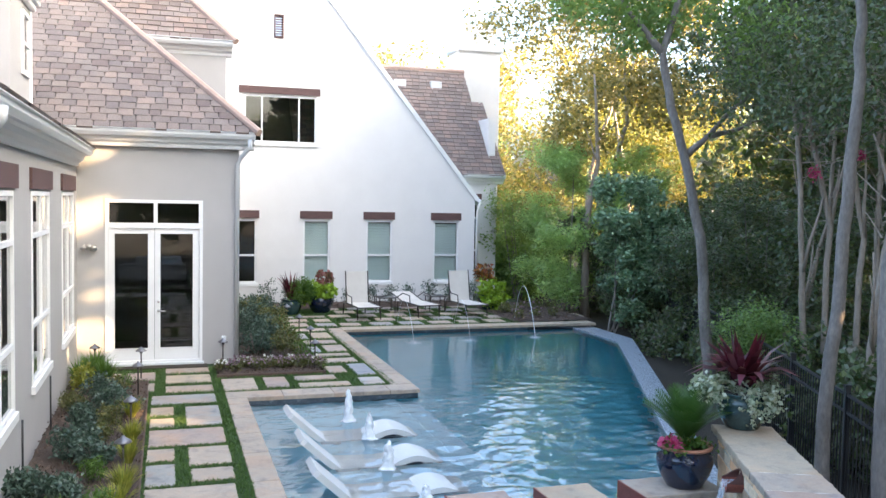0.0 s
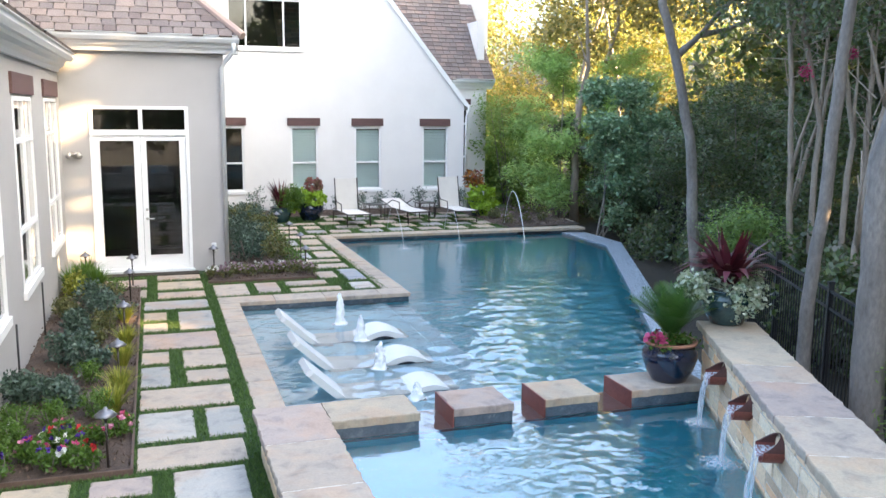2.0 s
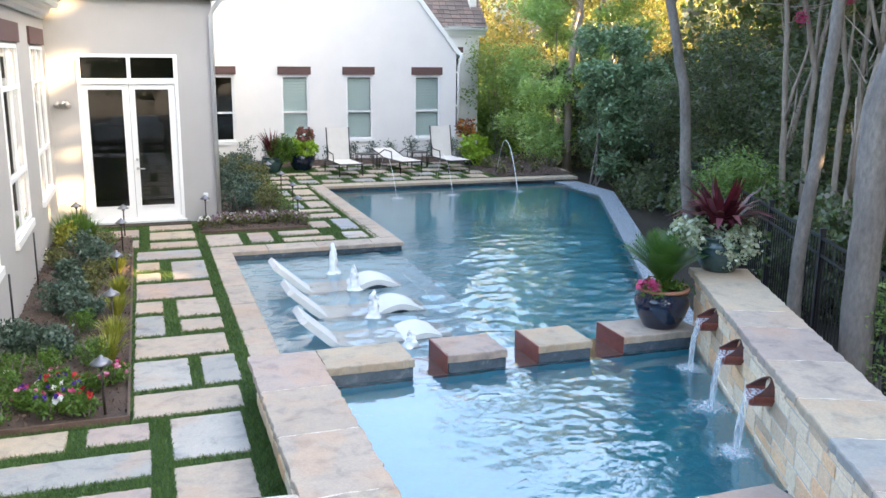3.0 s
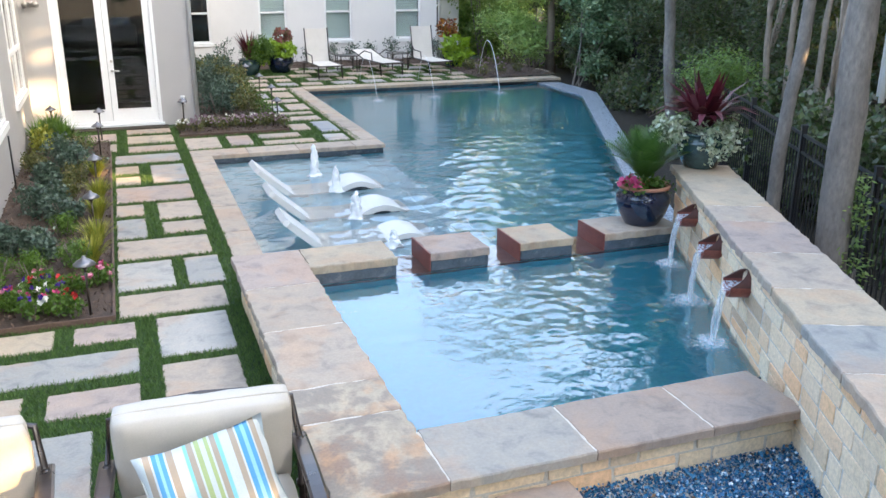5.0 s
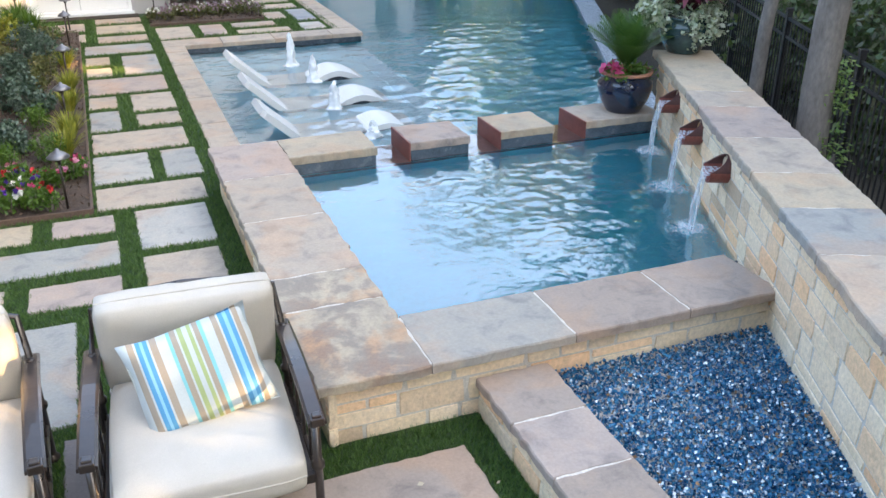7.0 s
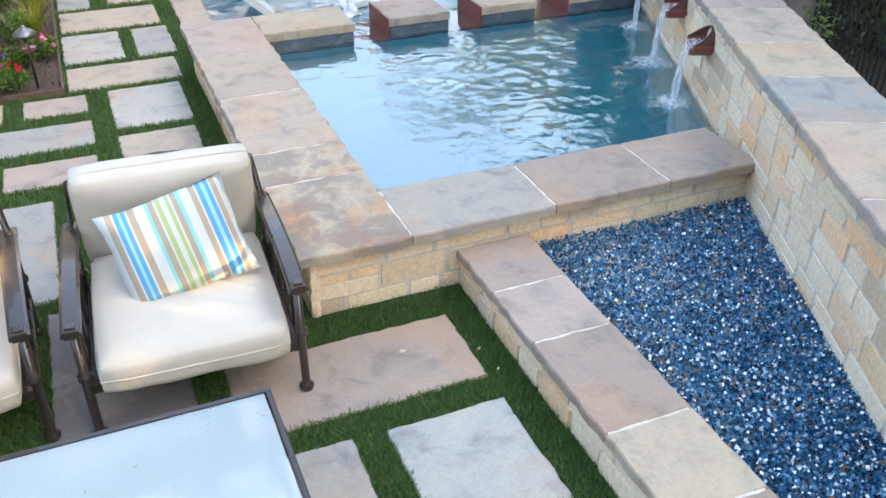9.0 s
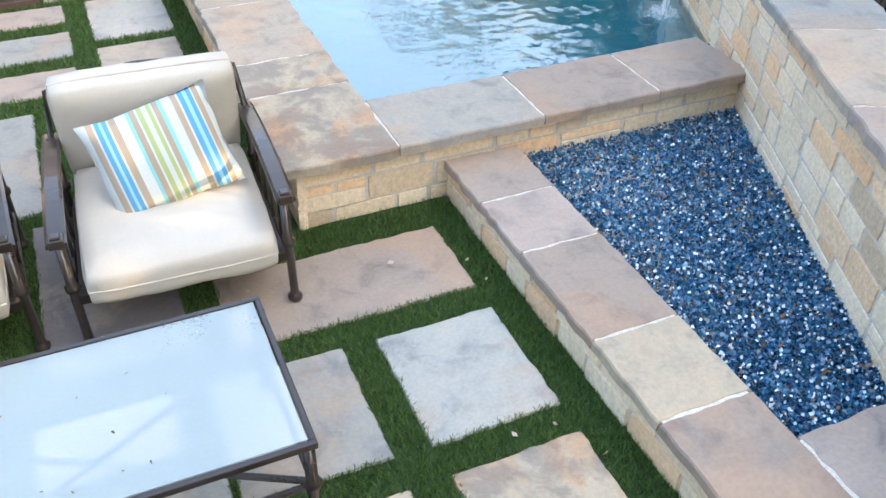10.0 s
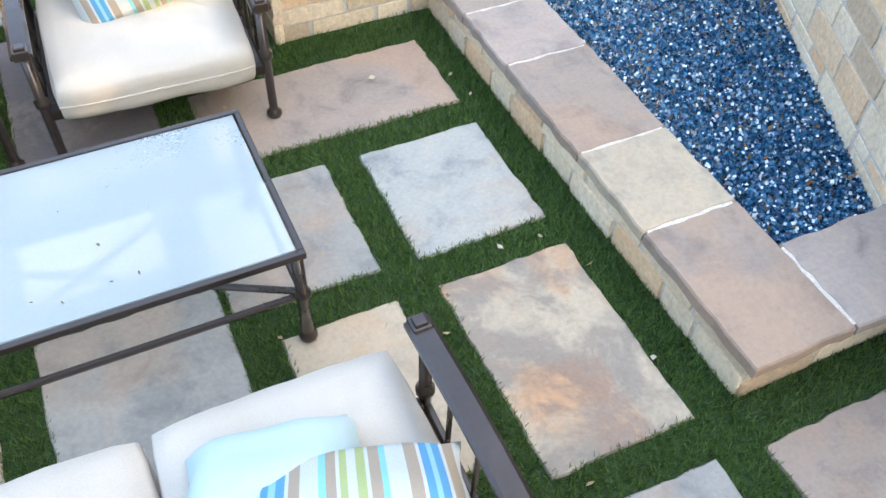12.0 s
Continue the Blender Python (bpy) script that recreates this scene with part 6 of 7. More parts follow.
FALL = fall_mat("clear_falling_water")
# copper darkened to hold the shade inside the pipe
HOOD = surf("dark_copper", (0.07, 0.03, 0.027), (0.13, 0.05, 0.042), 0.65, 7, 50, 0.2, metal=0.0, grain=0.2)
for _i, (_s, _len) in enumerate(((3.12, 0.05), (2.20, 0.055), (1.33, 0.06))):
    _o = oblique(_s, 0.045, 0.73)
    _sc = thing("scupper", "reddish copper pipe scupper cut on a slant in the stone wall", "scupper", at=Matrix.Translation(_o) @ Matrix((DW, NW, Vector((0, 0, 1)))).transposed().to_4x4(), group="scuppers")
    _R, _n = 0.116, 28
    for _nm, _a0, _mat, _lab in (("trough", math.pi, COPPER, "worn red copper trough"), ("hood", 0.0, HOOD, "dark copper hood cut back to the wall")):
        _bm = bmesh.new()
        _rows = []
        for _k in range(_n + 1):
            _a = _a0 + _k * math.pi / _n
            _lip = -0.135 * (1 - max(0.0, math.sin(_a)) ** 0.8)
            _rows.append([_bm.verts.new((_q * math.cos(_a), _y, _q * 0.92 * math.sin(_a))) for _q, _y in ((_R, 0.10), (_R, _lip), (_R - 0.010, _lip), (_R - 0.010, 0.10))])
        for _p, _q in zip(_rows, _rows[1:]):
            for _k in range(4):
                _bm.faces.new((_p[_k], _p[(_k + 1) % 4], _q[(_k + 1) % 4], _q[_k]))
        part(_nm, _bm, _mat, _sc, _lab, smooth=False)
    _bm = bmesh.new()
    tube(_bm, [(0, 0.06, 0), (0, 0.075, 0)], _R - 0.008, 24)
    part("back_plate", _bm, HOOD, _sc)
    _bm = bmesh.new()
    _rows = []
    _qs = [-1 + k * 0.125 for k in range(17)]
    for _k in range(25):
        _f = max(0.0, (_k - 4) / 20)
        _yy = 0.03 - 0.0425 * min(_k, 4) - _len * _f ** 0.6
        _zz = -0.055 - (0.675 - SPA_WATER) * _f ** 1.7
        _w = 0.088 - 0.026 * _f ** 0.7
        _rows.append([_bm.verts.new((_w * _q + noise.noise(Vector((_q * 5, _f * 3, _i * 5))) * 0.016 * _f, _yy + (0.02 * (abs(_q) - 0.5) + noise.noise(Vector((_q * 9, _f * 2, _i * 7 + 2))) * 0.03) * min(1, 4 * _f), _zz + 0.04 * _q * _q * (1 - _f))) for _q in _qs])
    for _p, _q in zip(_rows, _rows[1:]):
        for _k in range(16):
            _bm.faces.new((_p[_k], _p[_k + 1], _q[_k + 1], _q[_k]))
    _wf = part("falling_water", _bm, FALL, _sc, "streaked curtain of falling water", smooth=True)
    _wf.visible_shadow = False
    _e = oblique(_s, 0.045) - NW * (0.14 + _len)
    splash(_e.x, _e.y, SPA_WATER, 0.11, _i)
for _i, (_bx, _by, _ex, _ey, _top) in enumerate(((5.82, 22.2, 5.56, 19.65, 0.74), (7.25, 21.8, 6.98, 19.78, 0.72), (9.15, 22.35, 8.69, 19.87, 1.0))):
    splash(_ex, _ey, -0.12, 0.13, 10 + _i)
    _bm = bmesh.new()
    _pp = []
    _m = 0.42
    for _k in range(25):
        _f = _k / 24
        _z = _top * (1 - ((_m - _f) / _m) ** 2) if _f < _m else _top - (_top + 0.12) * ((_f - _m) / (1 - _m)) ** 2
        _pp.append((_bx + (_ex - _bx) * _f, _by + (_ey - _by) * _f, _z))
    tube(_bm, _pp, [(0.0025 if _i < 2 else 0.006) + 0.002 * _k / 24 for _k in range(25)], 6)
    thing("deck_jet", "thin arc of water springing from the terrace into the pool", "fountain", at=(0, 0, 0), group="deck jets", bm=_bm, material=FOAM, smooth=True)

# ---- blue glass in the fire pit ----
# the palest tone paints a sparkle on some of the chips
FIREGLASS = leaf_mat("blue_fire_glass", ((0.012, 0.05, 0.12), (0.03, 0.14, 0.28), (0.075, 0.26, 0.41), (0.008, 0.035, 0.10), (0.02, 0.10, 0.22), (0.09, 0.30, 0.46), (0.014, 0.08, 0.19), (0.045, 0.20, 0.35), (0.02, 0.12, 0.26), (0.42, 0.56, 0.66)), 0.05, 0.05)
_n = 30000
_gy = RNG.uniform(1.76, 4.12, _n)
_gx = 2.17 + RNG.uniform(0, 1, _n) * (3.80 + 0.4364 * (_gy - 4.11) - 2.17)
_gz = 0.135 + RNG.uniform(0, 0.035, _n) + 0.012 * np.sin(_gx * 7) * np.cos(_gy * 5)
stuff("fire_glass", "crushed blue glass filling the fire pit", "glass", quads_mesh("fire_glass", leaf_quads(np.stack([_gx, _gy, _gz], 1), 0.021, 0.95), FIREGLASS))
# near-white chips strewn on top in place of glints
_n = 1200
_gy = RNG.uniform(1.80, 4.08, _n)
_gx = 2.2 + RNG.uniform(0, 1, _n) * (3.76 + 0.4364 * (_gy - 4.11) - 2.2)
stuff("fire_glass", "bright clear glints among the blue glass", "glass", quads_mesh("fire_glass", leaf_quads(np.stack([_gx, _gy, 0 * _gx + 0.18 + RNG.uniform(0, 0.012, _n)], 1), 0.017, 0.95), leaf_mat("clear_fire_glass", ((0.55, 0.70, 0.80), (0.85, 0.90, 0.92)), 0.05, 0.05)))
_n = 190
_gy = RNG.uniform(1.8, 4.1, _n)
_gx = 2.2 + RNG.uniform(0, 1, _n) * (3.75 + 0.4364 * (_gy - 4.11) - 2.2)
stuff("fallen_leaves", "small dry brown leaves on the blue glass", "leaves", quads_mesh("fallen_leaves", leaf_quads(np.stack([_gx, _gy, 0 * _gx + 0.185], 1), 0.028, 0.6), leaf_mat("dry_leaf", ((0.20, 0.11, 0.05), (0.30, 0.18, 0.09)), 0.8, 0.1)))

_n = 9
_gx, _gy = RNG.uniform(-0.75, 0.42, _n), RNG.uniform(2.36, 3.0, _n)
stuff("fallen_leaves", "tiny dry leaves on the glass table top", "leaves", quads_mesh("fallen_leaves", leaf_quads(np.stack([_gx, _gy, 0 * _gx + TZ + 0.006], 1), 0.02, 0.6), leaf_mat("brown_leaf", ((0.10, 0.07, 0.03), (0.16, 0.12, 0.05)), 0.8, 0.1)))


# ---- planting beds ----
def mound(x0, x1, y0, y1, h, step=0.09):
    """A bed of loose mulch, slightly raised and uneven."""
    bm = bmesh.new()
    nx, ny = int((x1 - x0) / step) + 1, int((y1 - y0) / step) + 1
    g = [[bm.verts.new((x0 + (x1 - x0) * i / nx, y0 + (y1 - y0) * j / ny,
                        h * min(1, 4 * min(i / nx, 1 - i / nx, j / ny, 1 - j / ny) + 0.25) + 0.03 * noise.noise(Vector((i * 0.31, j * 0.31, x0))))) for j in range(ny + 1)] for i in range(nx + 1)]
    for i in range(nx):
        for j in range(ny):
            bm.faces.new((g[i][j], g[i + 1][j], g[i + 1][j + 1], g[i][j + 1]))
    return bm


CHIP = leaf_mat("bark_chip", ((0.05, 0.032, 0.022), (0.10, 0.065, 0.045), (0.16, 0.11, 0.08), (0.07, 0.05, 0.04)), 0.9, 0.02)
BEDS = ((-1.42, -0.17, 7.98, 16.0), (1.46, 2.86, 16.15, 24.2), (0.98, 2.86, 16.12, 17.4), (2.0, 9.4, 25.3, 26.65), (8.9, 11.2, 21.75, 26.0))
for _i, (_a, _b, _c, _d) in enumerate(BEDS):
    setting(f"bed_{_i + 1}", "dark bark mulch planting bed", mound(_a, _b, _c, _d, 0.05), MULCH)
    _n = int((_b - _a) * (_d - _c) * 260)
    _p = np.stack([RNG.uniform(_a, _b, _n), RNG.uniform(_c, _d, _n), RNG.uniform(0.035, 0.075, _n)], 1)
    stuff("bark_chips", "loose bark chips on the planting bed", "mulch", quads_mesh("bark_chips", leaf_quads(_p, 0.045, 0.35), CHIP))
EDGE = surf("bed_edging", (0.09, 0.055, 0.04), (0.14, 0.09, 0.065), 0.7, 5, 40, 0.3, grain=0.2)
edging = setting("edging", "thin brown metal edging of the planting beds", boxes(
    (-0.175, -0.155, 7.95, 15.1, -0.02, 0.045), (-1.43, -0.155, 7.94, 7.96, -0.02, 0.045), (0.96, 2.88, 16.09, 16.11, -0.02, 0.045), (2.87, 2.89, 16.1, 24.3, -0.02, 0.045)), EDGE)

LEAF_BLUE = leaf_mat("blue_green_leaf", ((0.040, 0.075, 0.055), (0.075, 0.12, 0.09), (0.055, 0.10, 0.07), (0.13, 0.18, 0.14)), 0.4, 0.2)
# yellowish green leaves, brightened to hold the glow of low sun
LEAF_GLOW = leaf_mat("golden_leaf", ((0.25, 0.275, 0.0375), (0.375, 0.375, 0.0625), (0.175, 0.225, 0.0375), (0.475, 0.425, 0.1)), 0.5, 0.4)
LEAF_OLIVE = leaf_mat("olive_leaf", ((0.08, 0.10, 0.03), (0.15, 0.16, 0.05), (0.11, 0.12, 0.05), (0.24, 0.21, 0.07)), 0.5, 0.3)
LEAF_FRESH = leaf_mat("fresh_leaf", ((0.06, 0.13, 0.02), (0.11, 0.20, 0.03), (0.08, 0.16, 0.025), (0.15, 0.25, 0.05)), 0.5, 0.35)
LEAF_GREY = leaf_mat("variegated_leaf", ((0.45, 0.50, 0.38), (0.62, 0.66, 0.54), (0.22, 0.30, 0.18), (0.70, 0.72, 0.62)), 0.5, 0.3)
LEAF_WINE = leaf_mat("wine_leaf", ((0.06, 0.010, 0.018), (0.13, 0.018, 0.035), (0.05, 0.01, 0.016), (0.24, 0.09, 0.10)), 0.35, 0.2)
LEAF_RED = leaf_mat("red_leaf", ((0.26, 0.07, 0.075), (0.36, 0.15, 0.14), (0.16, 0.05, 0.05), (0.20, 0.16, 0.08)), 0.5, 0.3)
LEAF_FIRE = leaf_mat("croton_leaf", ((0.28, 0.06, 0.02), (0.42, 0.19, 0.03), (0.18, 0.03, 0.03), (0.12, 0.10, 0.03)), 0.4, 0.25)
BLOOM_RED = leaf_mat("red_bloom", ((0.55, 0.02, 0.03), (0.65, 0.05, 0.06)), 0.6, 0.2)
BLOOM_ROSE = leaf_mat("pale_pink_bloom", ((0.62, 0.20, 0.36), (0.72, 0.34, 0.48)), 0.6, 0.3)
BLOOM_WHITE = leaf_mat("white_bloom", ((0.72, 0.72, 0.74), (0.80, 0.80, 0.80)), 0.6, 0.3)
BLOOM_VIOLET = leaf_mat("violet_bloom", ((0.05, 0.02, 0.22), (0.10, 0.03, 0.32)), 0.6, 0.2)
BLOOM_MAUVE = leaf_mat("mauve_bloom", ((0.30, 0.19, 0.27), (0.40, 0.29, 0.35), (0.24, 0.15, 0.21)), 0.6, 0.2)


def plant(label, x, y, r, h, leaf, n=900, size=0.05, z=0.03, aspect=0.5, stems=5, bloom=None, blooms=0, name="shrub", category="shrub", bsize=0.05):
    """A rounded, uneven small shrub with its stems, and flowers on top if it has any."""
    t = thing(name, label, category, at=(x, y, z))
    rnd = random.Random(int(x * 97 + y * 31))
    bm = bmesh.new()
    for k in range(stems):
        a = rnd.uniform(0, math.tau)
        tube(bm, [(0.02 * math.cos(a), 0.02 * math.sin(a), -0.02), (r * 0.55 * math.cos(a), r * 0.55 * math.sin(a), h * 0.75)], [0.010, 0.004], 5)
    tagged(part("stem", bm, BARK, t), kind="stuff")
    bl = [(rnd.uniform(-0.45, 0.45) * r, rnd.uniform(-0.45, 0.45) * r, h * rnd.uniform(0.35, 0.68), r * rnd.uniform(0.45, 0.7), r * rnd.uniform(0.45, 0.7), h * 0.33) for _ in range(5)]
    part("foliage", foliage(bl, n // 5, 26, r * 0.07 + 0.012, size, leaf, "foliage", aspect, -0.3), None, t)
    if bloom:
        pts = []
        for _ in range(blooms):
            a, q = rnd.uniform(0, math.tau), r * math.sqrt(rnd.random())
            pts += [(q * math.cos(a), q * math.sin(a), h * (1.0 - 0.35 * (q / r) ** 2) + rnd.uniform(-0.02, 0.03))] * 6
        pts = np.array(pts) + RNG.normal(scale=0.009, size=(len(pts), 3))
        tagged(part("blossom", quads_mesh("blossom", leaf_quads(pts, bsize, 0.9), bloom), None, t), kind="stuff")
    return t


def blades(label, x, y, r, h, leaf, n=150, z=0.03, width=0.02, name="ornamental_grass", category="grass", lean=0.75, parent=None, up=0.0):
    """A tuft of arching, pointed blades, each of three bent segments."""
    q = []
    for _ in range(n):
        a = RNG.uniform(0, math.tau)
        ln = h * RNG.uniform(0.65, 1.1)
        tilt = RNG.uniform(0.08, lean)
        d = np.array([math.cos(a), math.sin(a), 0])
        s = np.array([-math.sin(a), math.cos(a), 0]) * width
        p = np.array([math.cos(a) * r * 0.15, math.sin(a) * r * 0.15, up])
        pts = [p]
        for k in range(3):
            ang = tilt * (0.6 + 0.55 * k)
            p = p + ln / 3 * (d * math.sin(ang) + np.array([0, 0, math.cos(ang)]))
            pts.append(p)
        ws = (0.7, 1.0, 0.75, 0.06)
        for k in range(3):
            q.append([pts[k] - s * ws[k], pts[k] + s * ws[k], pts[k + 1] + s * ws[k + 1], pts[k + 1] - s * ws[k + 1]])
    me = quads_mesh("blades", np.array(q), leaf)
    if parent:
        return part("leaves", me, None, parent)
    t = thing(name, label, category, at=(x, y, z))
    part("blades", me, None, t)
    return t


# side bed
for _x, _y, _r, _h in ((-0.85, 14.5, 0.34, 0.42), (-0.62, 13.7, 0.32, 0.40), (-1.0, 12.7, 0.30, 0.40), (-0.95, 11.5, 0.32, 0.40), (-0.66, 11.05, 0.32, 0.40), (-1.15, 10.0, 0.30, 0.36), (-0.85, 9.75, 0.27, 0.34)):
    plant("dark blue-green low shrub in the mulch bed", _x, _y, _r, _h, LEAF_BLUE, 1500, 0.055)
for _x, _y, _r, _h in ((-0.62, 15.0, 0.26, 0.36), (-0.55, 12.7, 0.25, 0.38), (-0.62, 12.1, 0.18, 0.3), (-1.15, 13.8, 0.24, 0.34)):
    plant("olive and yellow flecked shrub in the bed", _x, _y, _r, _h, LEAF_OLIVE, 900, 0.045)
for _x, _y, _h in ((-0.36, 13.4, 0.30), (-0.31, 12.1, 0.30), (-0.32, 11.2, 0.31), (-0.32, 10.1, 0.33), (-0.36, 9.5, 0.32)):
    blades("golden green grassy tuft along the path edge", _x, _y, 0.3, _h, LEAF_GLOW, 190, width=0.006)
for _x, _y, _r, _h in ((-0.48, 9.35, 0.22, 0.36), (-0.88, 9.05, 0.20, 0.34), (-1.2, 9.15, 0.22, 0.34), (-0.68, 10.5, 0.18, 0.3), (-1.15, 8.75, 0.2, 0.3), (-0.55, 15.4, 0.2, 0.3)):
    plant("small fresh green clump in the mulch bed", _x, _y, _r, _h, LEAF_FRESH, 900, 0.045, aspect=0.25)
for _x, _y, _h in ((-1.05, 16.2, 0.52), (-1.22, 15.8, 0.48), (-0.85, 15.8, 0.42)):
    blades("tall yellow-green foliage in the house corner", _x, _y, 0.35, _h, LEAF_FRESH, 170, width=0.014)
plant("golden shrub in the house corner", -1.2, 15.4, 0.24, 0.42, LEAF_GLOW, 900, 0.06)
_frnd = random.Random(12)
for _k in range(24):
    _x, _y = _frnd.uniform(-1.38, -0.28), _frnd.uniform(8.06, 8.95)
    _b, _nm = _frnd.choice(((BLOOM_RED, "red"), (BLOOM_RED, "red"), (BLOOM_ROSE, "pale pink"), (BLOOM_PINK, "pink"), (BLOOM_PINK, "pink"), (BLOOM_VIOLET, "violet"), (BLOOM_VIOLET, "violet"), (BLOOM_WHITE, "white")))
    plant(f"low bedding plant with {_nm} flowers", _x, _y, 0.14, 0.19, LEAF_FRESH, 300, 0.045, bloom=_b, blooms=3, name="petunia", category="flower", stems=3, bsize=0.046)
# bed round the door wing
for _k in range(15):
    _x, _y = 1.75 + 0.85 * _frnd.random(), 17.5 + _k * 0.46
    plant("dark green shrub in the bed along the house", _x, _y, 0.38, 0.60 + 0.15 * _frnd.random(), LEAF_BLUE if _k % 3 else LEAF_OLIVE, 1100, 0.06)
for _k in range(6):
    plant("light green shrub at the edge of the bed", 2.62, 17.3 + _k * 1.05, 0.24, 0.42, LEAF_FRESH, 500, 0.05, aspect=0.3)
for _k in range(18):
    plant("low border plant with faded mauve flowers", 1.08 + 0.102 * _k, 16.35 + 0.45 * _frnd.random(), 0.16, 0.21, LEAF_OLIVE, 260, 0.04, bloom=BLOOM_MAUVE if _k % 4 else BLOOM_WHITE, blooms=11, name="border_flower", category="flower", stems=3, bsize=0.035)
# along the gable wall and the far bed
for _k in range(11):
    plant("sparse grey-green shrub against the gable wall", 2.9 + _k * 0.62, 25.9 + 0.3 * _frnd.random(), 0.3, 0.55 + 0.35 * _frnd.random(), LEAF_BLUE, 320, 0.06)
for _k in range(14):
    plant("low mixed planting in the far corner bed", 9.1 + 1.9 * _frnd.random(), 21.95 + 3.4 * _frnd.random(), 0.22, 0.26, LEAF_OLIVE, 260, 0.05, bloom=BLOOM_MAUVE if _k % 2 else None, blooms=6, bsize=0.04)


# ---- pots ----
def pot(label, x, y, z, r, h, glaze, rim=None):
    t = thing("plant_pot", label, "plant pot", at=(x, y, z))
    bm = bmesh.new()
    lathe(bm, [(r * 0.62, 0.0), (r * 0.66, 0.02), (r * 0.86, h * 0.30), (r, h * 0.62), (r * 0.97, h * 0.78), (r * 0.86, h * 0.90), (r * 0.88, h * 0.94), (r * 0.95, h * 0.97), (r * 0.95, h), (r * 0.83, h), (r * 0.80, h * 0.90), (r * 0.2, h * 0.89)], 32)
    part("bowl", bm, glaze, t, smooth=True)
    if rim:
        bm = bmesh.new()
        lathe(bm, [(r * 0.82, h * 0.985), (r * 0.96, h * 0.985), (r * 0.965, h + 0.02), (r * 0.83, h + 0.022), (r * 0.82, h * 0.985)], 32)
        part("rim", bm, rim, t, "bare terracotta rim", smooth=True)
    bm = bmesh.new()
    lathe(bm, [(0.001, h * 0.93), (r * 0.83, h * 0.92)], 24)
    part("soil", bm, SOIL, t)
    return t


def frond_mat_quads(n, length, seed, up):
    """Feathery fronds: a curved rib with rows of narrow leaflets."""
    rnd = random.Random(seed)
    q = []
    for f in range(n):
        a = f * 2.4 + rnd.uniform(-0.2, 0.2)
        tilt = 0.30 + 1.0 * (f / n) + rnd.uniform(-0.1, 0.1)
        d = Vector((math.cos(a), math.sin(a), 0))
        s = Vector((-math.sin(a), math.cos(a), 0))
        p = Vector((0, 0, up))
        for k in range(22):
            ang = tilt * (0.45 + 0.035 * k)
            step = length / 22 * (d * math.sin(ang) + Vector((0, 0, math.cos(ang))))
            nx = p + step
            w = 0.006
            q.append([p - s * w, p + s * w, nx + s * w, nx - s * w])
            if k > 2:
                ll = 0.15 * math.sin(math.pi * min(1, (k - 1) / 20)) ** 0.5 + 0.01
                for sg in (-1, 1):
                    tip = p + s * sg * ll * 0.85 + step.normalized() * ll * 0.55 + Vector((0, 0, 0.02))
                    e = step.normalized() * 0.011
                    q.append([p - e, p + e, tip + e * 0.2, tip - e * 0.2])
            p = nx
    return np.array([[tuple(v) for v in r] for r in q])


LEAF_PALM = leaf_mat("palm_leaf", ((0.05, 0.12, 0.03), (0.09, 0.18, 0.045), (0.07, 0.15, 0.035)), 0.38, 0.3)
_p = pot("dark blue glazed pot with a sago palm on the stepping stone", 5.01, 7.84, 0.41, 0.28, 0.39, BLUE_GLAZE, TERRA)
part("fronds", quads_mesh("fronds", frond_mat_quads(30, 0.62, 4, 0.40), LEAF_PALM), None, _p, "dark green feathery fronds")
part("blossom", foliage([(-0.20, -0.08, 0.47, 0.10, 0.12, 0.07)], 60, 14, 0.02, 0.06, BLOOM_PINK, "flowers", 0.9), None, _p, "pink and red flowers")
tagged(part("filler", foliage([(-0.15, -0.08, 0.42, 0.14, 0.15, 0.07), (0.1, -0.1, 0.40, 0.12, 0.1, 0.05)], 260, 24, 0.03, 0.045, LEAF_FRESH, "filler"), None, _p), kind="stuff")
_p = pot("dark green glazed urn with wine-red and white foliage on the wall", 5.62, 7.78, WALL_Z, 0.26, 0.36, TEAL_GLAZE)
blades("", 0, 0, 0.5, 0.56, LEAF_WINE, 85, width=0.046, lean=1.25, parent=_p, up=0.42)
part("trailing_leaves", foliage([(-0.25, 0.02, 0.40, 0.22, 0.18, 0.13), (0.0, -0.24, 0.30, 0.16, 0.10, 0.20), (0.2, -0.14, 0.34, 0.13, 0.12, 0.18), (-0.40, 0.08, 0.40, 0.14, 0.14, 0.12)], 300, 40, 0.03, 0.055, LEAF_GREY, "trailing_leaves", 0.7), None, _p, "silvery white trailing leaves")
_p = pot("teal glazed pot with dark cordyline and soft grass", 3.35, 24.2, 0.0, 0.30, 0.42, TEAL_GLAZE)
blades("", 0, 0, 0.5, 0.75, LEAF_WINE, 60, width=0.03, lean=0.6, parent=_p, up=0.40)
part("grass", foliage([(0.28, -0.1, 0.66, 0.32, 0.3, 0.34)], 1500, 60, 0.06, 0.12, LEAF_FRESH, "grass", 0.22), None, _p)
_p = pot("blue glazed pot with lime vine and red coleus", 4.22, 24.5, 0.0, 0.36, 0.50, BLUE_GLAZE)
part("vine", foliage([(-0.25, -0.12, 0.55, 0.36, 0.3, 0.26), (0.1, -0.2, 0.62, 0.3, 0.24, 0.2)], 420, 40, 0.04, 0.10, LEAF_LIME, "vine", 0.9), None, _p, "lime green vine")
part("coleus", foliage([(0.1, 0.0, 0.92, 0.26, 0.24, 0.22)], 380, 36, 0.04, 0.10, LEAF_RED, "coleus", 0.7), None, _p, "dusky red leaves")
_p = pot("glazed pot overflowing with lime vine under orange croton", 9.15, 24.3, 0.0, 0.34, 0.46, TEAL_GLAZE)
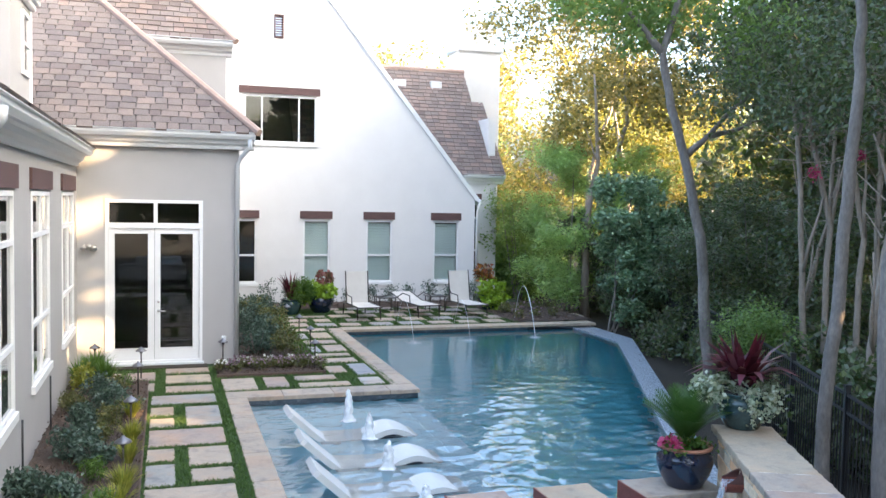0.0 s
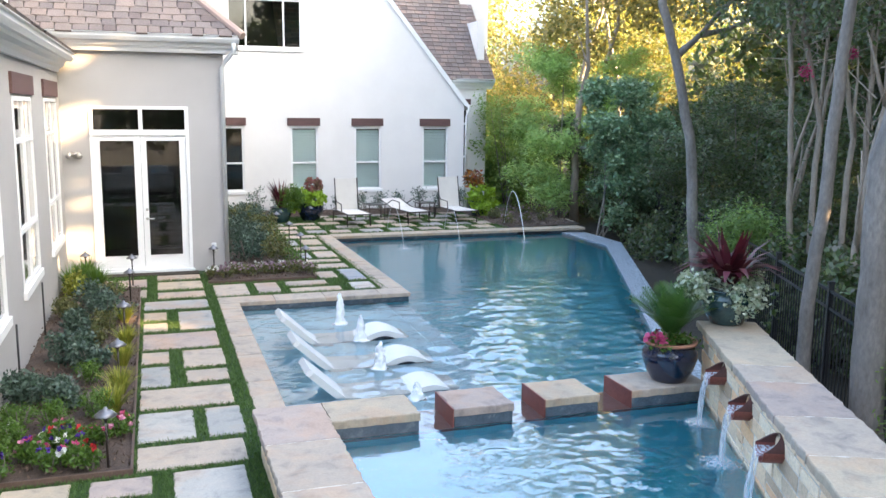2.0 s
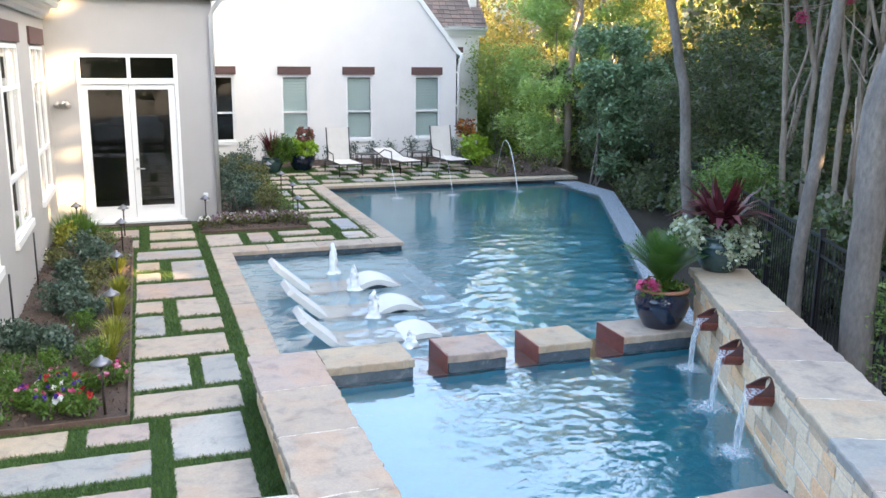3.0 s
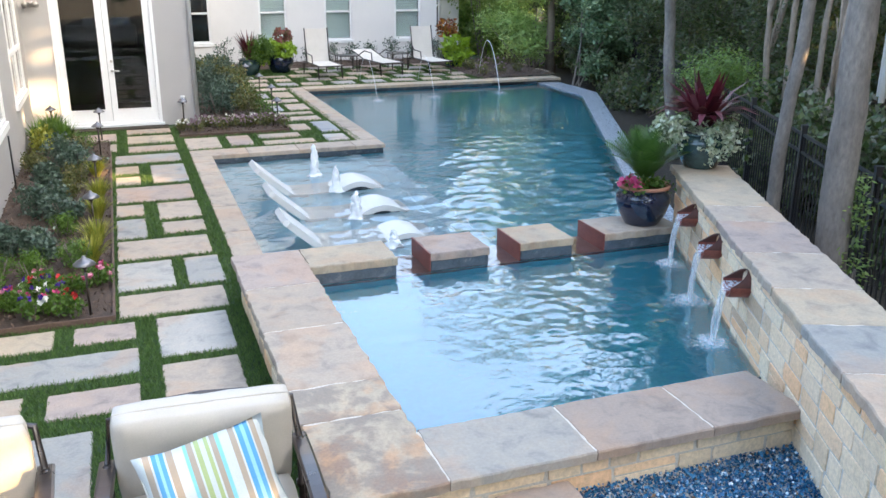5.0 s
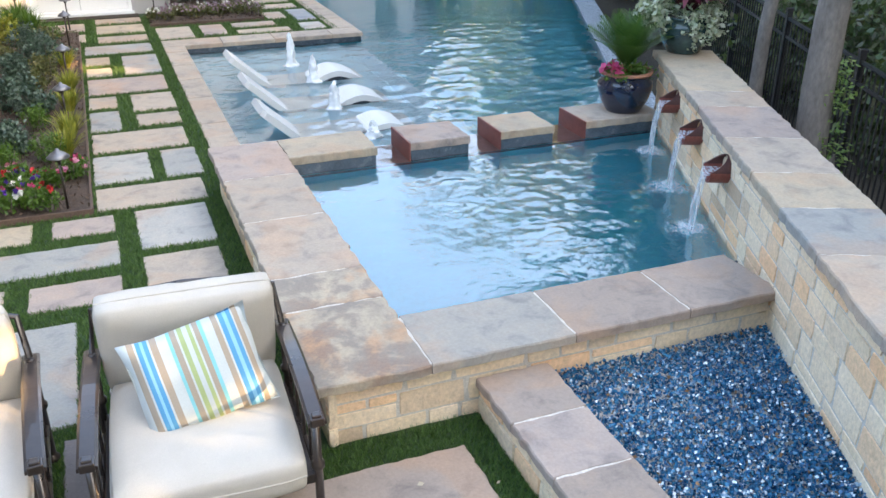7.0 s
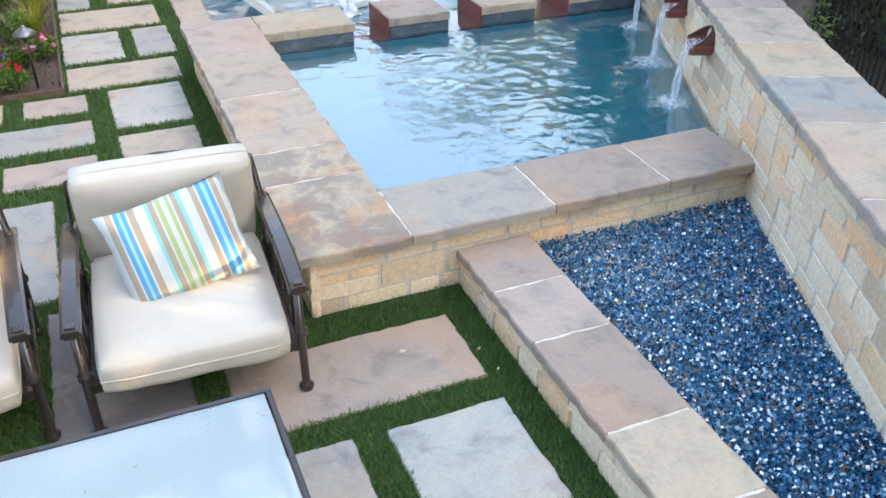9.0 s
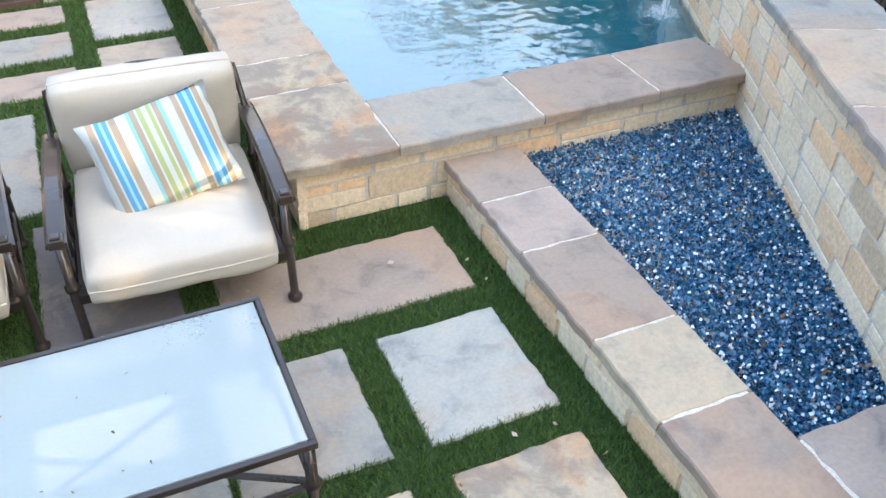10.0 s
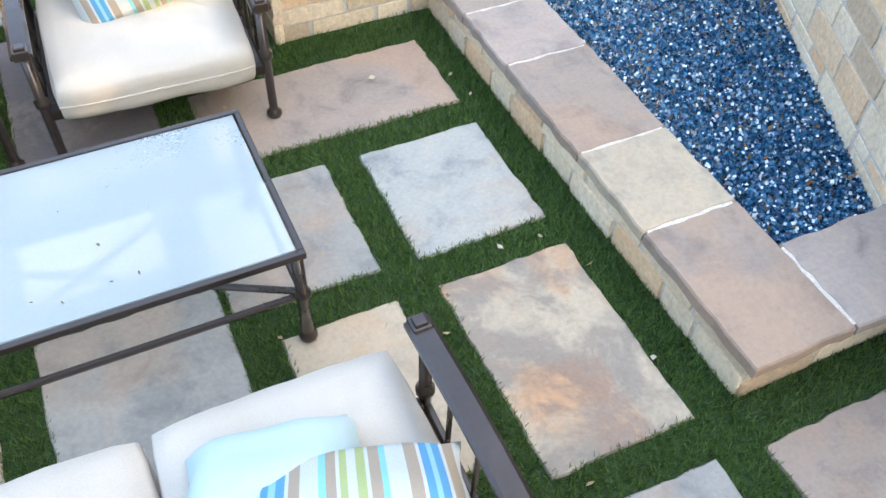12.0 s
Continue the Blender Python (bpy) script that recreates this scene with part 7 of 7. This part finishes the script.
part("vine", foliage([(0.0, -0.15, 0.55, 0.46, 0.36, 0.42), (0.1, -0.2, 0.30, 0.36, 0.28, 0.22)], 620, 60, 0.05, 0.11, LEAF_LIME, "vine", 0.9), None, _p, "lime green vine")
part("croton", foliage([(-0.15, 0.05, 1.08, 0.3, 0.28, 0.24)], 300, 30, 0.05, 0.15, LEAF_FIRE, "croton", 0.4), None, _p, "orange and red leaves")

# ---- path lights, wall lamp, outlet ----
_l = thing("path_light", "dark bronze mushroom path light on a thin stake", "lamp", at=(-0.36, 8.12, 0.0), group="path lights")
_bm = bmesh.new()
tube(_bm, [(0, 0, 0), (0, 0, 0.50)], 0.012, 10)
part("stake", _bm, BRONZE, _l, smooth=True)
_bm = bmesh.new()
lathe(_bm, [(0.092, 0.478), (0.095, 0.484), (0.06, 0.515), (0.022, 0.535), (0.014, 0.555), (0.001, 0.558)], 20)
# bronze lightened to grey for the sky's sheen on the hat
part("hat", _bm, surf("weathered_bronze", (0.16, 0.16, 0.17), (0.24, 0.24, 0.26), 0.32, 8, 50, 0.1, metal=0.6, grain=0.15), _l, smooth=True)
_bm = bmesh.new()
lathe(_bm, [(0.02, 0.44), (0.026, 0.455), (0.026, 0.49), (0.01, 0.50)], 12)
part("socket", _bm, BRONZE, _l, smooth=True)
for _x, _y in ((-0.34, 10.45), (-0.33, 12.45), (-0.31, 14.9), (-0.30, 16.3), (-1.08, 16.75), (2.76, 16.55), (2.98, 20.1), (2.95, 18.3), (2.95, 22.0), (1.12, 17.0)):
    copy_thing(_l, Matrix.Translation((_x, _y, 0)))
_w = thing("wall_lamp", "small twin spotlight on the stucco wall", "lamp", at=(-1.22, YD, 2.21))
_bm = bmesh.new()
tube(_bm, [(0, 0.0, 0), (0, -0.04, 0)], 0.06, 16)
part("base", _bm, STEEL, _w, smooth=True)
for _x in (-0.07, 0.07):
    _bm = bmesh.new()
    tube(_bm, [(_x * 0.3, -0.03, 0.0), (_x, -0.09, 0.02), (_x * 1.4, -0.16, -0.03)], [0.018, 0.035, 0.05], 12)
    part("spotlight", _bm, STEEL, _w, smooth=True)
_w = thing("outlet_box", "grey weatherproof outlet box low on the stucco wall", "outlet", at=(1.16, YD, 0.44))
part("cover", boxes((-0.045, 0.045, -0.06, 0.0, -0.08, 0.08), bev=0.012), GUTTER, _w)
part("lid", boxes((-0.038, 0.038, -0.075, -0.06, -0.06, 0.06), bev=0.006), GUTTER, _w)
for _y in (10.6, 13.0):
    _bm = bmesh.new()
    tube(_bm, [(-1.36, _y, 0.0), (-1.36, _y, 0.75)], 0.012, 8)
    thing("stake_pipe", "thin black pipe standing by the side wall", "pipe", bm=_bm, material=IRON, smooth=True)

# ---- wind chime hanging from the tree limb ----
ALU = surf("pale_aluminium", (0.62, 0.62, 0.60), (0.70, 0.70, 0.68), 0.35, 5, 60, 0.05, metal=0.4, grain=0.05)
_w = thing("wind_chime", "pale metal wind chime with long tubes hanging from a limb", "wind chime", at=(3.36, 3.44, 2.39))
for _k in range(6):
    _a = _k * math.tau / 6
    _bm = bmesh.new()
    tube(_bm, [(0.042 * math.cos(_a), 0.042 * math.sin(_a), 0.03 * (_k % 3) * 0.4), (0.042 * math.cos(_a), 0.042 * math.sin(_a), 0.72)], 0.014, 12)
    part("tube", _bm, ALU, _w, smooth=True)
_bm = bmesh.new()
lathe(_bm, [(0.07, 0.78), (0.07, 0.80), (0.02, 0.82)], 20)
part("top_disc", _bm, BRONZE, _w)
_bm = bmesh.new()
tube(_bm, [(0, 0, 0.3), (0, 0, 2.30)], 0.003, 5)
part("cord", _bm, IRON, _w)

# ---- turf blades between the stones ----
_rects = np.array([(ob.matrix_basis.translation.x, ob.matrix_basis.translation.y, ob.matrix_basis.translation.x + max(v.co.x for v in ob.data.vertices), ob.matrix_basis.translation.y + max(v.co.y for v in ob.data.vertices)) for ob in paving.children])


def turf(x0, x1, y0, y1, per_m2, h, w):
    n = int((x1 - x0) * (y1 - y0) * per_m2)
    p = np.stack([RNG.uniform(x0, x1, n), RNG.uniform(y0, y1, n), np.full(n, -0.017)], 1)
    keep = np.ones(n, bool)
    for a, b, c, d in _rects:
        keep &= ~((p[:, 0] > a + 0.008) & (p[:, 0] < c - 0.008) & (p[:, 1] > b + 0.008) & (p[:, 1] < d - 0.008))
    p = p[keep]
    n = len(p)
    a = RNG.uniform(0, math.tau, n)
    s = np.stack([np.cos(a), np.sin(a), np.zeros(n)], 1) * w
    b = RNG.uniform(0, math.tau, n)
    ln = h * RNG.uniform(0.6, 1.2, n)
    tip = p + np.stack([np.cos(b) * ln * 0.55, np.sin(b) * ln * 0.55, ln], 1)
    return np.stack([p - s, p + s, tip + s * 0.25, tip - s * 0.25], 1)


_q = [turf(-1.3, 0.86, 0.2, 4.9, 13000, 0.033, 0.003), turf(0.86, 1.80, 0.2, 4.12, 15000, 0.033, 0.003), turf(1.8, 3.4, 0.2, 1.42, 12000, 0.033, 0.003),
      turf(-1.6, 0.93, 4.9, 8.0, 7000, 0.034, 0.004), turf(-0.15, 1.03, 8.0, 15.0, 3500, 0.034, 0.0055), turf(-1.3, 1.0, 15.0, 17.1, 2500, 0.042, 0.006),
      turf(1.0, 3.9, 14.86, 16.1, 2200, 0.042, 0.006), turf(2.88, 3.88, 16.1, 22, 1800, 0.042, 0.007), turf(2.88, 9, 21.6, 25.2, 1000, 0.045, 0.009)]
stuff("turf_blades", "short green turf blades between the paving stones", "turf", quads_mesh("turf_blades", np.concatenate(_q), BLADE))
_n = 26
_lp = np.stack([RNG.uniform(0.3, 1.75, _n), RNG.uniform(1.2, 4.0, _n), np.full(_n, 0.022)], 1)
stuff("fallen_leaves", "a few small pale dry leaves on the turf", "leaves", quads_mesh("fallen_leaves", leaf_quads(_lp, 0.035, 0.6), leaf_mat("pale_dry_leaf", ((0.50, 0.44, 0.34), (0.36, 0.25, 0.13)), 0.8, 0.1)))
